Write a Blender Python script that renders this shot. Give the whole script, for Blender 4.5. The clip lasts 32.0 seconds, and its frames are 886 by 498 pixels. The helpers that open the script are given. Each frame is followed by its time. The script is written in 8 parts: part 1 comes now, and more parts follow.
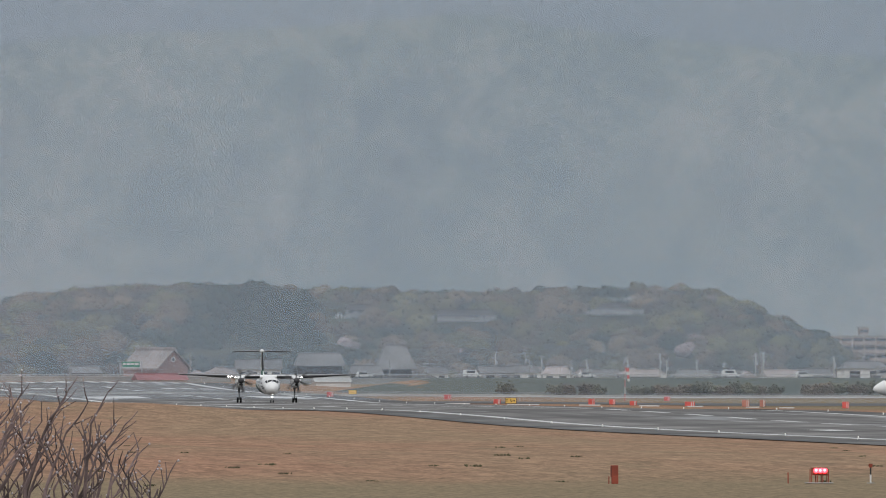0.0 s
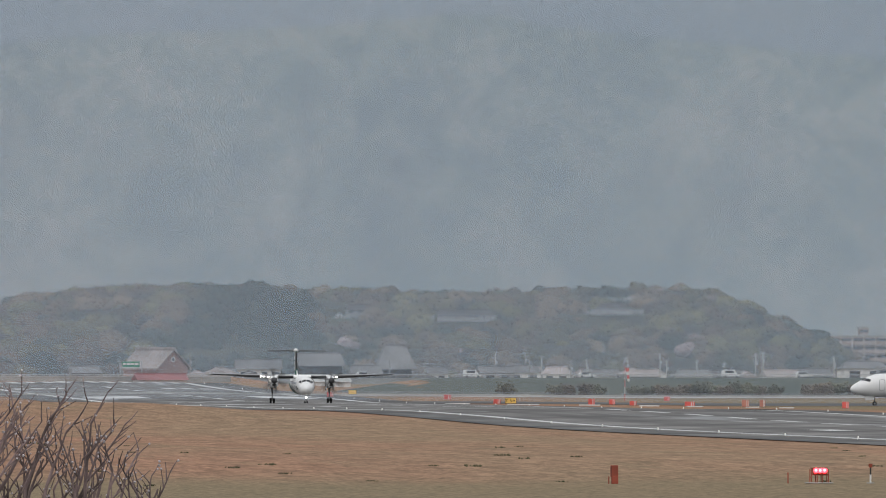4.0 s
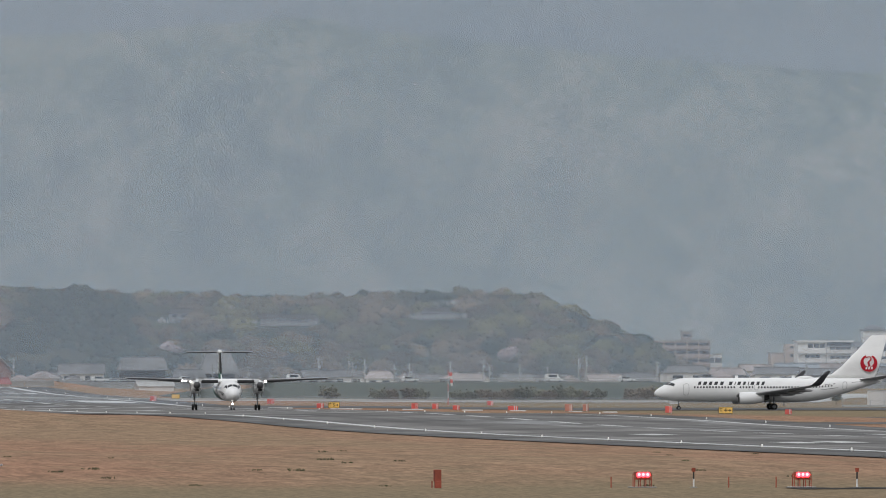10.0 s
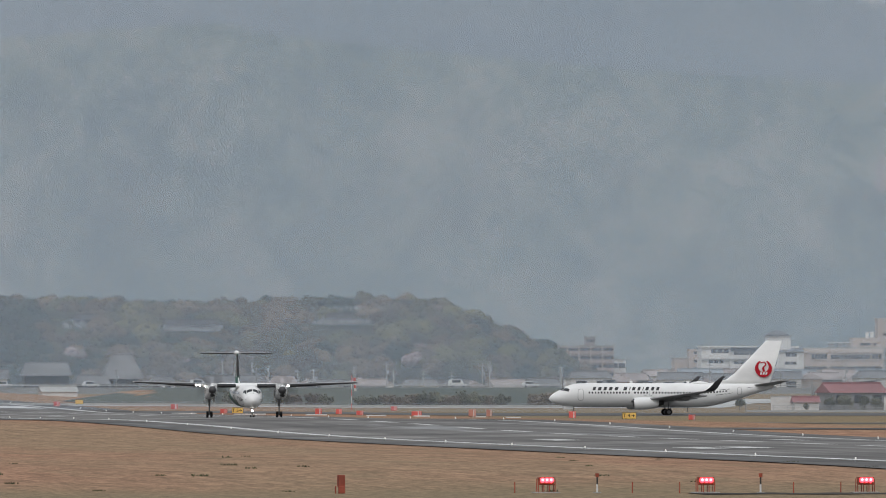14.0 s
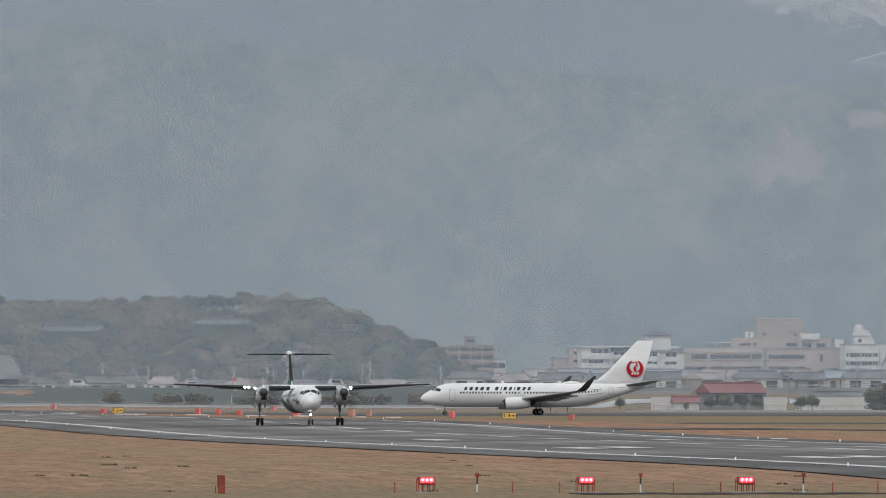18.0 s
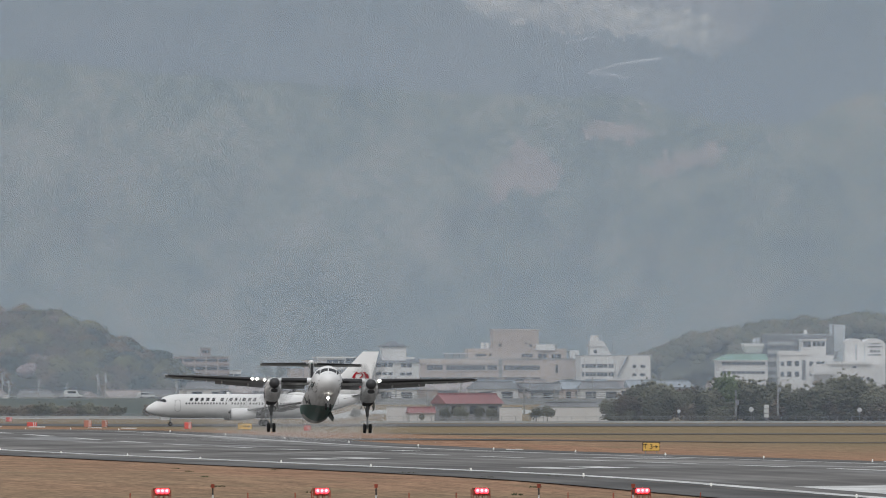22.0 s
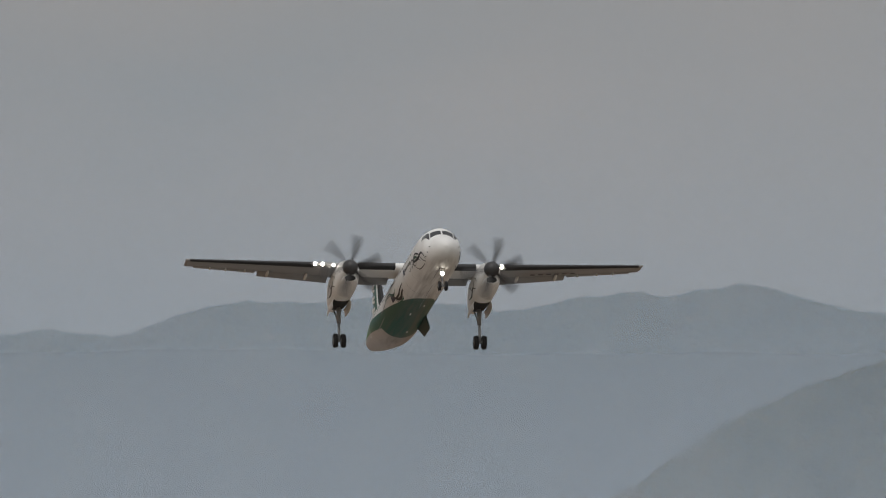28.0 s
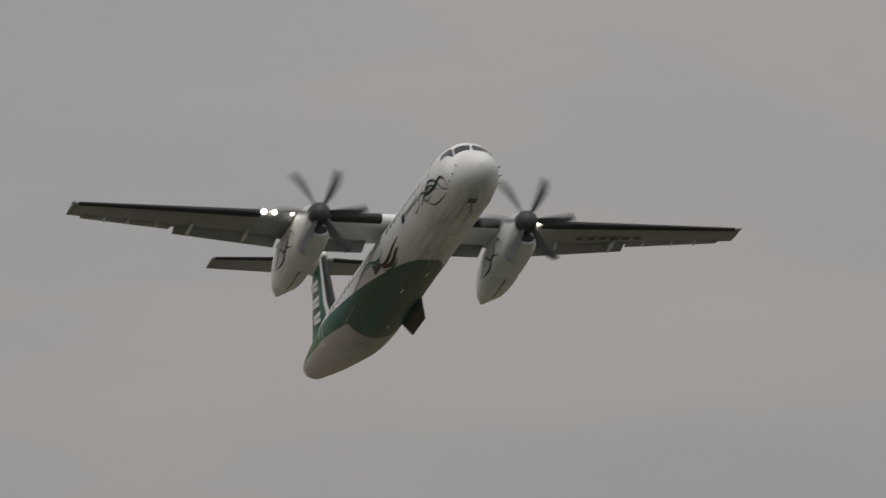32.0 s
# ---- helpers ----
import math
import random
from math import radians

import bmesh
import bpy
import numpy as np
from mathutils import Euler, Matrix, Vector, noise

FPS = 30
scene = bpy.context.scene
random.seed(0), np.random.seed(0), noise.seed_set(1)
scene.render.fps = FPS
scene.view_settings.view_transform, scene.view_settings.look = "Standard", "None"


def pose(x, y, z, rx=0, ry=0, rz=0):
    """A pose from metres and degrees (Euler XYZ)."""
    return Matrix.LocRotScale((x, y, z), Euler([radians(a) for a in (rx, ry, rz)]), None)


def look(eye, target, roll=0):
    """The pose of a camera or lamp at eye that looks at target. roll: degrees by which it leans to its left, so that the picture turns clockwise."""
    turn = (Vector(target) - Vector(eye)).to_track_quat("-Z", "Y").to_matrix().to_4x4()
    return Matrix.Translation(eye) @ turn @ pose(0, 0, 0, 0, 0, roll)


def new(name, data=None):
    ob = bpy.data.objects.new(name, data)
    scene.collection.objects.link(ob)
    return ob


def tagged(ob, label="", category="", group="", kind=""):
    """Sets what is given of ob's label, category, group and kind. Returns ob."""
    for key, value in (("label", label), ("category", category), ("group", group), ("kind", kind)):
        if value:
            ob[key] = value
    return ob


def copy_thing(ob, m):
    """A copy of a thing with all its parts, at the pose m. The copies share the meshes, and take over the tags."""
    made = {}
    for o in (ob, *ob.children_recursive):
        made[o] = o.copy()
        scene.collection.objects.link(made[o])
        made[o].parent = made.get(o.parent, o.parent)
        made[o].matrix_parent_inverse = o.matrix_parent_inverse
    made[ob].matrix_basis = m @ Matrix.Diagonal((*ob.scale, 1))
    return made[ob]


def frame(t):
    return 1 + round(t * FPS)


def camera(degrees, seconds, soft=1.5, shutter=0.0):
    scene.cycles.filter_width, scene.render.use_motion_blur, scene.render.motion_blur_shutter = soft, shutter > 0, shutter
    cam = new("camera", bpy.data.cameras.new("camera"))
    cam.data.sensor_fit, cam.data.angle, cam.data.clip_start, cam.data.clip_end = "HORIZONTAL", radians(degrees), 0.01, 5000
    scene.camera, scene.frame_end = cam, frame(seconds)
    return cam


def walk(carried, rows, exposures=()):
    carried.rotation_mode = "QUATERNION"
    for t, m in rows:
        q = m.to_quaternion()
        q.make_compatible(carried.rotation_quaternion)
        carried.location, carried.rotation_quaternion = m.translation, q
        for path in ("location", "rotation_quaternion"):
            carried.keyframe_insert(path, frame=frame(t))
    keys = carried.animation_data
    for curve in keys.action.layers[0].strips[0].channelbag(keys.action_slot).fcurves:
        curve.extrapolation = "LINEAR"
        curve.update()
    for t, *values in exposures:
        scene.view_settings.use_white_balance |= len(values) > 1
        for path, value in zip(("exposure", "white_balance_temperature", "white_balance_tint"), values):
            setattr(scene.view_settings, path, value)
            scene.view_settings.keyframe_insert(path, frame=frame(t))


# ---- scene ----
cam = camera(3.5, 32.0, soft=1.0, shutter=0.25)

# seconds, bearing to the right of the runway's axis, tilt above the horizon (degrees); the tripod stands still
CAM_ROWS = [
    (0, 4.410, 0.438), (3.5, 4.410, 0.438), (5.5, 4.433, 0.438), (6, 4.455, 0.440), (6.5, 4.481, 0.442),
    (7, 4.504, 0.443), (7.5, 4.524, 0.440), (8, 4.539, 0.438), (8.5, 4.564, 0.438), (9, 4.748, 0.444),
    (9.5, 5.006, 0.451), (10, 5.109, 0.455), (10.5, 5.138, 0.458), (11, 5.251, 0.462), (11.5, 5.302, 0.462),
    (12, 5.315, 0.469), (12.5, 5.328, 0.480), (13, 5.352, 0.479), (13.5, 5.424, 0.477), (15.5, 5.681, 0.477),
    (16, 5.780, 0.478), (16.5, 5.859, 0.482), (17, 5.908, 0.482), (17.5, 5.928, 0.477), (18, 5.964, 0.476),
    (18.5, 6.095, 0.476), (19, 6.191, 0.478), (19.5, 6.288, 0.487), (20, 6.379, 0.493), (20.5, 6.480, 0.499),
    (21, 6.672, 0.496), (21.5, 6.848, 0.499), (22, 7.009, 0.519), (22.5, 7.261, 0.545), (23, 7.510, 0.577),
    (23.5, 7.589, 0.660), (24, 7.703, 0.855), (24.5, 8.006, 1.047), (25, 8.179, 1.215), (25.5, 8.321, 1.391),
    (27.5, 9.438, 2.583), (28, 9.740, 2.947), (28.5, 10.063, 3.309), (29, 10.481, 3.950), (29.5, 10.825, 4.851),
    (30, 11.775, 5.620), (30.5, 12.530, 6.297), (31, 13.452, 7.062), (31.5, 14.467, 7.789), (32, 15.296, 8.629),
]
EYE = (0.0, 0.0, 6.0)
EXPOSURES = [(0, -0.52, 6250, 10), (19, -0.56, 6250, 10), (23, -0.62, 6280, 10), (25, -0.74, 6380, 10), (26.5, -0.8, 6450, 10), (28, -0.84, 6600, 10), (29, -0.9, 6250, 10), (30, -0.84, 6150, 10), (31, -0.88, 6400, 11), (32, -0.84, 6650, 12)]
walk(cam, [(t, pose(*EYE, 90 + e, 0, -b)) for t, b, e in CAM_ROWS], EXPOSURES)

# ---- sky and light: a bright overcast day with haze ----
world = bpy.data.worlds.new("overcast_sky")
scene.world = world
world.use_nodes = True
wt = world.node_tree
wt.nodes.clear()
w_out = wt.nodes.new("ShaderNodeOutputWorld")
w_bg = wt.nodes.new("ShaderNodeBackground")
w_sky = wt.nodes.new("ShaderNodeTexSky")
w_sky.sky_type = "NISHITA"
w_sky.sun_disc = False
w_sky.sun_elevation = radians(45)
w_sky.sun_rotation = radians(200)
w_sky.dust_density = 5.0
w_sky.air_density = 2.0
w_coord = wt.nodes.new("ShaderNodeTexCoord")
w_map = wt.nodes.new("ShaderNodeMapping")
w_map.inputs["Scale"].default_value = (1.0, 1.0, 3.5)
w_noise = wt.nodes.new("ShaderNodeTexNoise")
w_noise.inputs["Scale"].default_value = 14.0
w_noise.inputs["Detail"].default_value = 5.0
w_noise.inputs["Roughness"].default_value = 0.5
w_ramp = wt.nodes.new("ShaderNodeValToRGB")
w_ramp.color_ramp.elements[0].position, w_ramp.color_ramp.elements[0].color = 0.32, (5.0, 5.5, 5.9, 1)
w_ramp.color_ramp.elements[1].position, w_ramp.color_ramp.elements[1].color = 0.68, (6.7, 6.3, 6.1, 1)
w_sep = wt.nodes.new("ShaderNodeSeparateXYZ")
w_lift = wt.nodes.new("ShaderNodeMapRange")
w_lift.inputs["From Min"].default_value, w_lift.inputs["From Max"].default_value = 0.0, 0.9
w_lift.inputs["To Min"].default_value, w_lift.inputs["To Max"].default_value = 0.72, 2.3
w_mul = wt.nodes.new("ShaderNodeVectorMath")
w_mul.operation = "SCALE"
w_mix = wt.nodes.new("ShaderNodeMix")
w_mix.data_type = "RGBA"
w_mix.inputs["Factor"].default_value = 0.9
wt.links.new(w_coord.outputs["Generated"], w_map.inputs["Vector"])
wt.links.new(w_map.outputs["Vector"], w_noise.inputs["Vector"])
wt.links.new(w_noise.outputs["Fac"], w_ramp.inputs["Fac"])
wt.links.new(w_coord.outputs["Generated"], w_sep.inputs["Vector"])
wt.links.new(w_sep.outputs["Z"], w_lift.inputs["Value"])
wt.links.new(w_ramp.outputs["Color"], w_mul.inputs[0])
wt.links.new(w_lift.outputs["Result"], w_mul.inputs["Scale"])
wt.links.new(w_sky.outputs["Color"], w_mix.inputs["A"])
wt.links.new(w_mul.outputs["Vector"], w_mix.inputs["B"])
wt.links.new(w_mix.outputs["Result"], w_bg.inputs["Color"])
w_bg.inputs["Strength"].default_value = 0.1
wt.links.new(w_bg.outputs["Background"], w_out.inputs["Surface"])

sun_data = bpy.data.lights.new("sun", "SUN")
sun_data.energy, sun_data.angle, sun_data.color = 1.38, radians(30), (1.0, 0.97, 0.93)
sun = new("sun", sun_data)
sun.matrix_world = look((-260, -640, 700), (0, 0, 0))


# ---- materials ----
def mat(name, colour, rough=0.7, metal=0.0, scale=1.0, vary=0.15, second=None, big=0.12, bump=0.0, coords="world", spec=0.5, island=0.0, stretch=(1, 1, 1), random_tint=0.0):
    """A surface whose colour varies at two scales: fine grain of size 1/scale metres and broad stains of 1/big metres."""
    m = bpy.data.materials.new(name)
    m.use_nodes = True
    nt = m.node_tree
    bsdf = nt.nodes["Principled BSDF"]
    bsdf.inputs["Roughness"].default_value, bsdf.inputs["Metallic"].default_value = rough, metal
    bsdf.inputs["Specular IOR Level"].default_value = spec
    if coords == "world":
        src = nt.nodes.new("ShaderNodeNewGeometry").outputs["Position"]
    else:
        src = nt.nodes.new("ShaderNodeTexCoord").outputs["Object"]
    mp = nt.nodes.new("ShaderNodeMapping")
    mp.inputs["Scale"].default_value = stretch
    nt.links.new(src, mp.inputs["Vector"])
    fine, broad = nt.nodes.new("ShaderNodeTexNoise"), nt.nodes.new("ShaderNodeTexNoise")
    fine.inputs["Scale"].default_value, broad.inputs["Scale"].default_value = scale, big
    fine.inputs["Detail"].default_value, broad.inputs["Detail"].default_value = 6, 4
    fine.inputs["Roughness"].default_value = 0.65
    for n in (fine, broad):
        nt.links.new(mp.outputs["Vector"], n.inputs["Vector"])
    second = second or tuple(c * (1 - 2.2 * vary) for c in colour)
    mix = nt.nodes.new("ShaderNodeMix")
    mix.data_type = "RGBA"
    mix.inputs["A"].default_value, mix.inputs["B"].default_value = (*colour, 1), (*second, 1)
    ramp = nt.nodes.new("ShaderNodeMapRange")
    ramp.inputs["From Min"].default_value, ramp.inputs["From Max"].default_value = 0.36, 0.64
    nt.links.new(broad.outputs["Fac"], ramp.inputs["Value"])
    nt.links.new(ramp.outputs["Result"], mix.inputs["Factor"])
    val = nt.nodes.new("ShaderNodeMapRange")
    val.inputs["From Min"].default_value, val.inputs["From Max"].default_value = 0.25, 0.75
    val.inputs["To Min"].default_value, val.inputs["To Max"].default_value = 1 - vary, 1 + vary
    nt.links.new(fine.outputs["Fac"], val.inputs["Value"])
    mul = nt.nodes.new("ShaderNodeVectorMath")
    mul.operation = "SCALE"
    nt.links.new(mix.outputs["Result"], mul.inputs[0])
    scale_out = val.outputs["Result"]
    if island or random_tint:
        rnd = nt.nodes.new("ShaderNodeNewGeometry").outputs["Random Per Island"] if island else nt.nodes.new("ShaderNodeObjectInfo").outputs["Random"]
        if island and random_tint:
            whole, n2 = nt.nodes.new("ShaderNodeObjectInfo").outputs["Random"], nt.nodes.new("ShaderNodeMix")
            n2.inputs["Factor"].default_value = random_tint
            nt.links.new(rnd, n2.inputs["A"])
            nt.links.new(whole, n2.inputs["B"])
            rnd = n2.outputs["Result"]
        r2 = nt.nodes.new("ShaderNodeMapRange")
        k = island or random_tint
        r2.inputs["To Min"].default_value, r2.inputs["To Max"].default_value = 1 - k, 1 + k
        nt.links.new(rnd, r2.inputs["Value"])
        mm = nt.nodes.new("ShaderNodeMath")
        mm.operation = "MULTIPLY"
        nt.links.new(val.outputs["Result"], mm.inputs[0])
        nt.links.new(r2.outputs["Result"], mm.inputs[1])
        scale_out = mm.outputs["Value"]
    nt.links.new(scale_out, mul.inputs["Scale"])
    nt.links.new(mul.outputs["Vector"], bsdf.inputs["Base Color"])
    if bump:
        b = nt.nodes.new("ShaderNodeBump")
        b.inputs["Strength"].default_value, b.inputs["Distance"].default_value = 0.6, bump
        nt.links.new(fine.outputs["Fac"], b.inputs["Height"])
        nt.links.new(b.outputs["Normal"], bsdf.inputs["Normal"])
    return m


def glow(name, colour, strength):
    m = bpy.data.materials.new(name)
    m.use_nodes = True
    b = m.node_tree.nodes["Principled BSDF"]
    b.inputs["Base Color"].default_value = (*colour, 1)
    b.inputs["Emission Color"].default_value = (*colour, 1)
    b.inputs["Emission Strength"].default_value = strength
    return m


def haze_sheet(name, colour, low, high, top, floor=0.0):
    """Distance haze put into a translucent tinted sheet: part of the light passes, the rest is scattered; it thins out
    with height.
    """
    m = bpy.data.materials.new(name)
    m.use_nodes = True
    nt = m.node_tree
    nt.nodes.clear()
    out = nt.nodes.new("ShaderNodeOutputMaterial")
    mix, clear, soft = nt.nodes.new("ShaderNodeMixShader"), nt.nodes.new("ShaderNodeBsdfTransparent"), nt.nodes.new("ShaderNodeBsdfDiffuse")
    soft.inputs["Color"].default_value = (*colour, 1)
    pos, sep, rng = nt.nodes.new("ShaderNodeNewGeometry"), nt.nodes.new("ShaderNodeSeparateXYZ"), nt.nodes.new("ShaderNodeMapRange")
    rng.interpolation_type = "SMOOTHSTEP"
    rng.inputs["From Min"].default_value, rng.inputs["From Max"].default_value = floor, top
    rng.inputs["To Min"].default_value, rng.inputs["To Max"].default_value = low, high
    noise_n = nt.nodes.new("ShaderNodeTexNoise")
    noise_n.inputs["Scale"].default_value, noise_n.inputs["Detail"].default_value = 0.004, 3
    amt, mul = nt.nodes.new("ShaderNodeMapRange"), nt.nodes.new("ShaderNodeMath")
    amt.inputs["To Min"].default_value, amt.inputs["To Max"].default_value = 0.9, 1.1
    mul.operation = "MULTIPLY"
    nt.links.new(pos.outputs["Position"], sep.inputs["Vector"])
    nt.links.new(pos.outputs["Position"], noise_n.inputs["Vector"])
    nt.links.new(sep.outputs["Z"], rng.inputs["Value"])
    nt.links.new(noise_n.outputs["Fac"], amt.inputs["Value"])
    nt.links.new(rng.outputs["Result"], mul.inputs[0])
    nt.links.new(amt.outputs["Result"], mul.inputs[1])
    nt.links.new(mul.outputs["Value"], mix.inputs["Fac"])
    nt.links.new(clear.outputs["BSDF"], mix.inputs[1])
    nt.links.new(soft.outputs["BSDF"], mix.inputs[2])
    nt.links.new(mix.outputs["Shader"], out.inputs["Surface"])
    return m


def tarmac(name, colour, rough, second, wet):
    """Streaky asphalt: tyre-blackened lanes along the runway, repair bands across it and damp glossy patches."""
    m = mat(name, colour, rough, scale=0.6, vary=0.22, second=second, big=0.035, stretch=(1, 0.1, 1), spec=0.3)
    nt = m.node_tree
    bsdf = nt.nodes["Principled BSDF"]
    geo = nt.nodes.new("ShaderNodeNewGeometry").outputs["Position"]
    base = bsdf.inputs["Base Color"].links[0].from_socket

    def field(stretch, scale, lo, hi, a, b):
        mp, n, r = nt.nodes.new("ShaderNodeMapping"), nt.nodes.new("ShaderNodeTexNoise"), nt.nodes.new("ShaderNodeMapRange")
        mp.inputs["Scale"].default_value = stretch
        n.inputs["Scale"].default_value, n.inputs["Detail"].default_value = scale, 5
        r.inputs["From Min"].default_value, r.inputs["From Max"].default_value = lo, hi
        r.inputs["To Min"].default_value, r.inputs["To Max"].default_value = a, b
        nt.links.new(geo, mp.inputs["Vector"])
        nt.links.new(mp.outputs["Vector"], n.inputs["Vector"])
        nt.links.new(n.outputs["Fac"], r.inputs["Value"])
        return r.outputs["Result"]

    lanes = field((1, 0.004, 1), 0.4, 0.35, 0.65, 0.72, 1.25)
    bands = field((0.03, 0.5, 1), 0.06, 0.36, 0.62, 0.62, 1.25)
    both, mul = nt.nodes.new("ShaderNodeMath"), nt.nodes.new("ShaderNodeVectorMath")
    both.operation, mul.operation = "MULTIPLY", "SCALE"
    nt.links.new(lanes, both.inputs[0])
    nt.links.new(bands, both.inputs[1])
    nt.links.new(base, mul.inputs[0])
    nt.links.new(both.outputs["Value"], mul.inputs["Scale"])
    nt.links.new(mul.outputs["Vector"], bsdf.inputs["Base Color"])
    nt.links.new(field((0.12, 0.012, 1), 1.0, 0.55, 0.68, rough, wet), bsdf.inputs["Roughness"])
    return m


M_TARMAC = tarmac("damp_tarmac", (0.19, 0.182, 0.172), 0.8, (0.135, 0.13, 0.124), 0.3)
M_SHOULDER = tarmac("dark_shoulder_tarmac", (0.125, 0.121, 0.116), 0.8, (0.09, 0.088, 0.085), 0.5)
M_TAXIWAY = mat("grey_taxiway_tarmac", (0.1, 0.1, 0.1), 0.7, scale=0.5, vary=0.15, big=0.03, stretch=(0.15, 1, 1))
M_PAINT = mat("worn_white_paint", (0.74, 0.74, 0.72), 0.55, scale=0.9, vary=0.2, big=0.3)
M_CONCRETE = mat("weathered_concrete", (0.42, 0.42, 0.4), 0.85, scale=0.8, vary=0.15, big=0.05)
M_KERB = mat("pale_kerb_concrete", (0.5, 0.5, 0.48), 0.85, scale=0.8, vary=0.12, big=0.1)
M_PINK = mat("pale_pink_red_paint", (0.6, 0.28, 0.22), 0.6, scale=3, vary=0.15, big=0.5)
M_RED = mat("orange_red_paint", (0.78, 0.15, 0.13), 0.5, scale=3, vary=0.12, big=0.4)
M_RED_DULL = mat("faded_red_paint", (0.42, 0.09, 0.05), 0.6, scale=3, vary=0.18, big=0.6)
M_WHITE = mat("white_enamel", (0.75, 0.75, 0.73), 0.45, scale=2, vary=0.06, big=0.4)
M_STEEL = mat("galvanised_steel", (0.42, 0.43, 0.44), 0.45, 0.6, scale=3, vary=0.12, big=0.4)
M_DARK_STEEL = mat("dark_weathered_metal", (0.07, 0.07, 0.072), 0.55, 0.3, scale=3, vary=0.2, big=0.5)
M_SIGN_YELLOW = mat("yellow_sign_panel", (0.9, 0.6, 0.16), 0.5, scale=2, vary=0.05, big=0.5)
M_BLACK = mat("black_paint", (0.015, 0.015, 0.016), 0.55, scale=2, vary=0.2, big=0.5)
M_RED_LAMP = glow("red_approach_lamp", (1.0, 0.05, 0.07), 6.0)
M_RED_LAMP_CORE = glow("red_lamp_core", (1.0, 0.26, 0.28), 6.0)
M_LAMP = glow("landing_light", (1.0, 0.93, 0.82), 26.0)
M_RUNWAY_LAMP = glow("runway_edge_lamp", (1.0, 0.97, 0.9), 0.3)


# ---- building bricks for meshes ----
def link_mesh(name, bm, material, smooth=False):
    me = bpy.data.meshes.new(name)
    bm.normal_update()
    bm.to_mesh(me)
    bm.free()
    if smooth:
        me.shade_smooth()
    for m in (material if isinstance(material, (list, tuple)) else [material]):
        me.materials.append(m)
    return me


def part(name, bm, material, parent=None, label="", smooth=False):
    ob = new(name, link_mesh(name, bm, material, smooth))
    if parent is not None:
        ob.parent = parent
    if label:
        ob["label"] = label
    return ob


def share(name, me, parent, m=None):
    ob = new(name, me)
    ob.parent = parent
    if m is not None:
        ob.matrix_basis = m
    return ob


def thing(name, label, category, group="", kind="", at=None):
    ob = tagged(new(name), label, category, group, kind)
    if at is not None:
        ob.matrix_basis = at
    return ob


def box(bm, x0, x1, y0, y1, z0, z1, bevel=0.0):
    m = Matrix.LocRotScale(((x0 + x1) / 2, (y0 + y1) / 2, (z0 + z1) / 2), None, (abs(x1 - x0), abs(y1 - y0), abs(z1 - z0)))
    made = bmesh.ops.create_cube(bm, size=1, matrix=m)
    if bevel:
        edges = list({e for v in made["verts"] for e in v.link_edges})
        bmesh.ops.bevel(bm, geom=edges, offset=bevel, segments=1, affect="EDGES")
    return bm


def boxm(*a, bevel=0.0):
    return box(bmesh.new(), *a, bevel=bevel)


def rod(bm, p, q, r0, r1=None, n=8):
    p, q = Vector(p), Vector(q)
    d = q - p
    m = Matrix.Translation((p + q) / 2) @ d.to_track_quat("Z", "Y").to_matrix().to_4x4()
    bmesh.ops.create_cone(bm, cap_ends=True, segments=n, radius1=r0, radius2=r0 if r1 is None else r1, depth=d.length, matrix=m)
    return bm


def ball(bm, c, r, sub=2, squash=(1, 1, 1)):
    bmesh.ops.create_icosphere(bm, subdivisions=sub, radius=r, matrix=Matrix.Translation(c) @ Matrix.Diagonal((*squash, 1)))
    return bm


def loft(rings, cap=True, closed=True):
    """A skin through rings of equally many points."""
    bm = bmesh.new()
    rows = [[bm.verts.new(p) for p in ring] for ring in rings]
    n = len(rows[0])
    for a, b in zip(rows, rows[1:]):
        for i in range(n if closed else n - 1):
            j = (i + 1) % n
            bm.faces.new((a[i], a[j], b[j], b[i]))
    if cap and closed:
        bm.faces.new(rows[0][::-1])
        bm.faces.new(rows[-1])
    bmesh.ops.recalc_face_normals(bm, faces=bm.faces)
    return bm


OCTA = (np.array([(1, 0, 0), (-1, 0, 0), (0, 1, 0), (0, -1, 0), (0, 0, 1), (0, 0, -1)], float), np.array([(0, 2, 4), (2, 1, 4), (1, 3, 4), (3, 0, 4), (2, 0, 5), (1, 2, 5), (3, 1, 5), (0, 3, 5)]))


TETRA = (np.array([(1, 1, 1), (1, -1, -1), (-1, 1, -1), (-1, -1, 1)], float) * 0.7, np.array([(0, 1, 2), (0, 3, 1), (0, 2, 3), (1, 3, 2)]))


def scatter(shape, centres, sizes, g, rag=0.35):
    """Copies of a small shape at the centres, each bent out of true. Returns points and faces."""
    v0, f0 = shape
    n = len(centres)
    q = g.normal(0, 1, (n, 4))
    w, x, y, z = (q / np.linalg.norm(q, axis=1, keepdims=True)).T
    turn = np.stack([1 - 2 * (y * y + z * z), 2 * (x * y - w * z), 2 * (x * z + w * y), 2 * (x * y + w * z), 1 - 2 * (x * x + z * z), 2 * (y * z - w * x), 2 * (x * z - w * y), 2 * (y * z + w * x), 1 - 2 * (x * x + y * y)], 1).reshape(n, 3, 3)
    v = np.einsum("nij,nkj->nki", turn, v0[None] * (1 + g.uniform(-rag, rag, (n, len(v0), 1)))) * sizes[:, None, :] + centres[:, None, :]
    f = f0[None] + (np.arange(n) * len(v0))[:, None, None]
    return v.reshape(-1, 3), f.reshape(-1, 3)


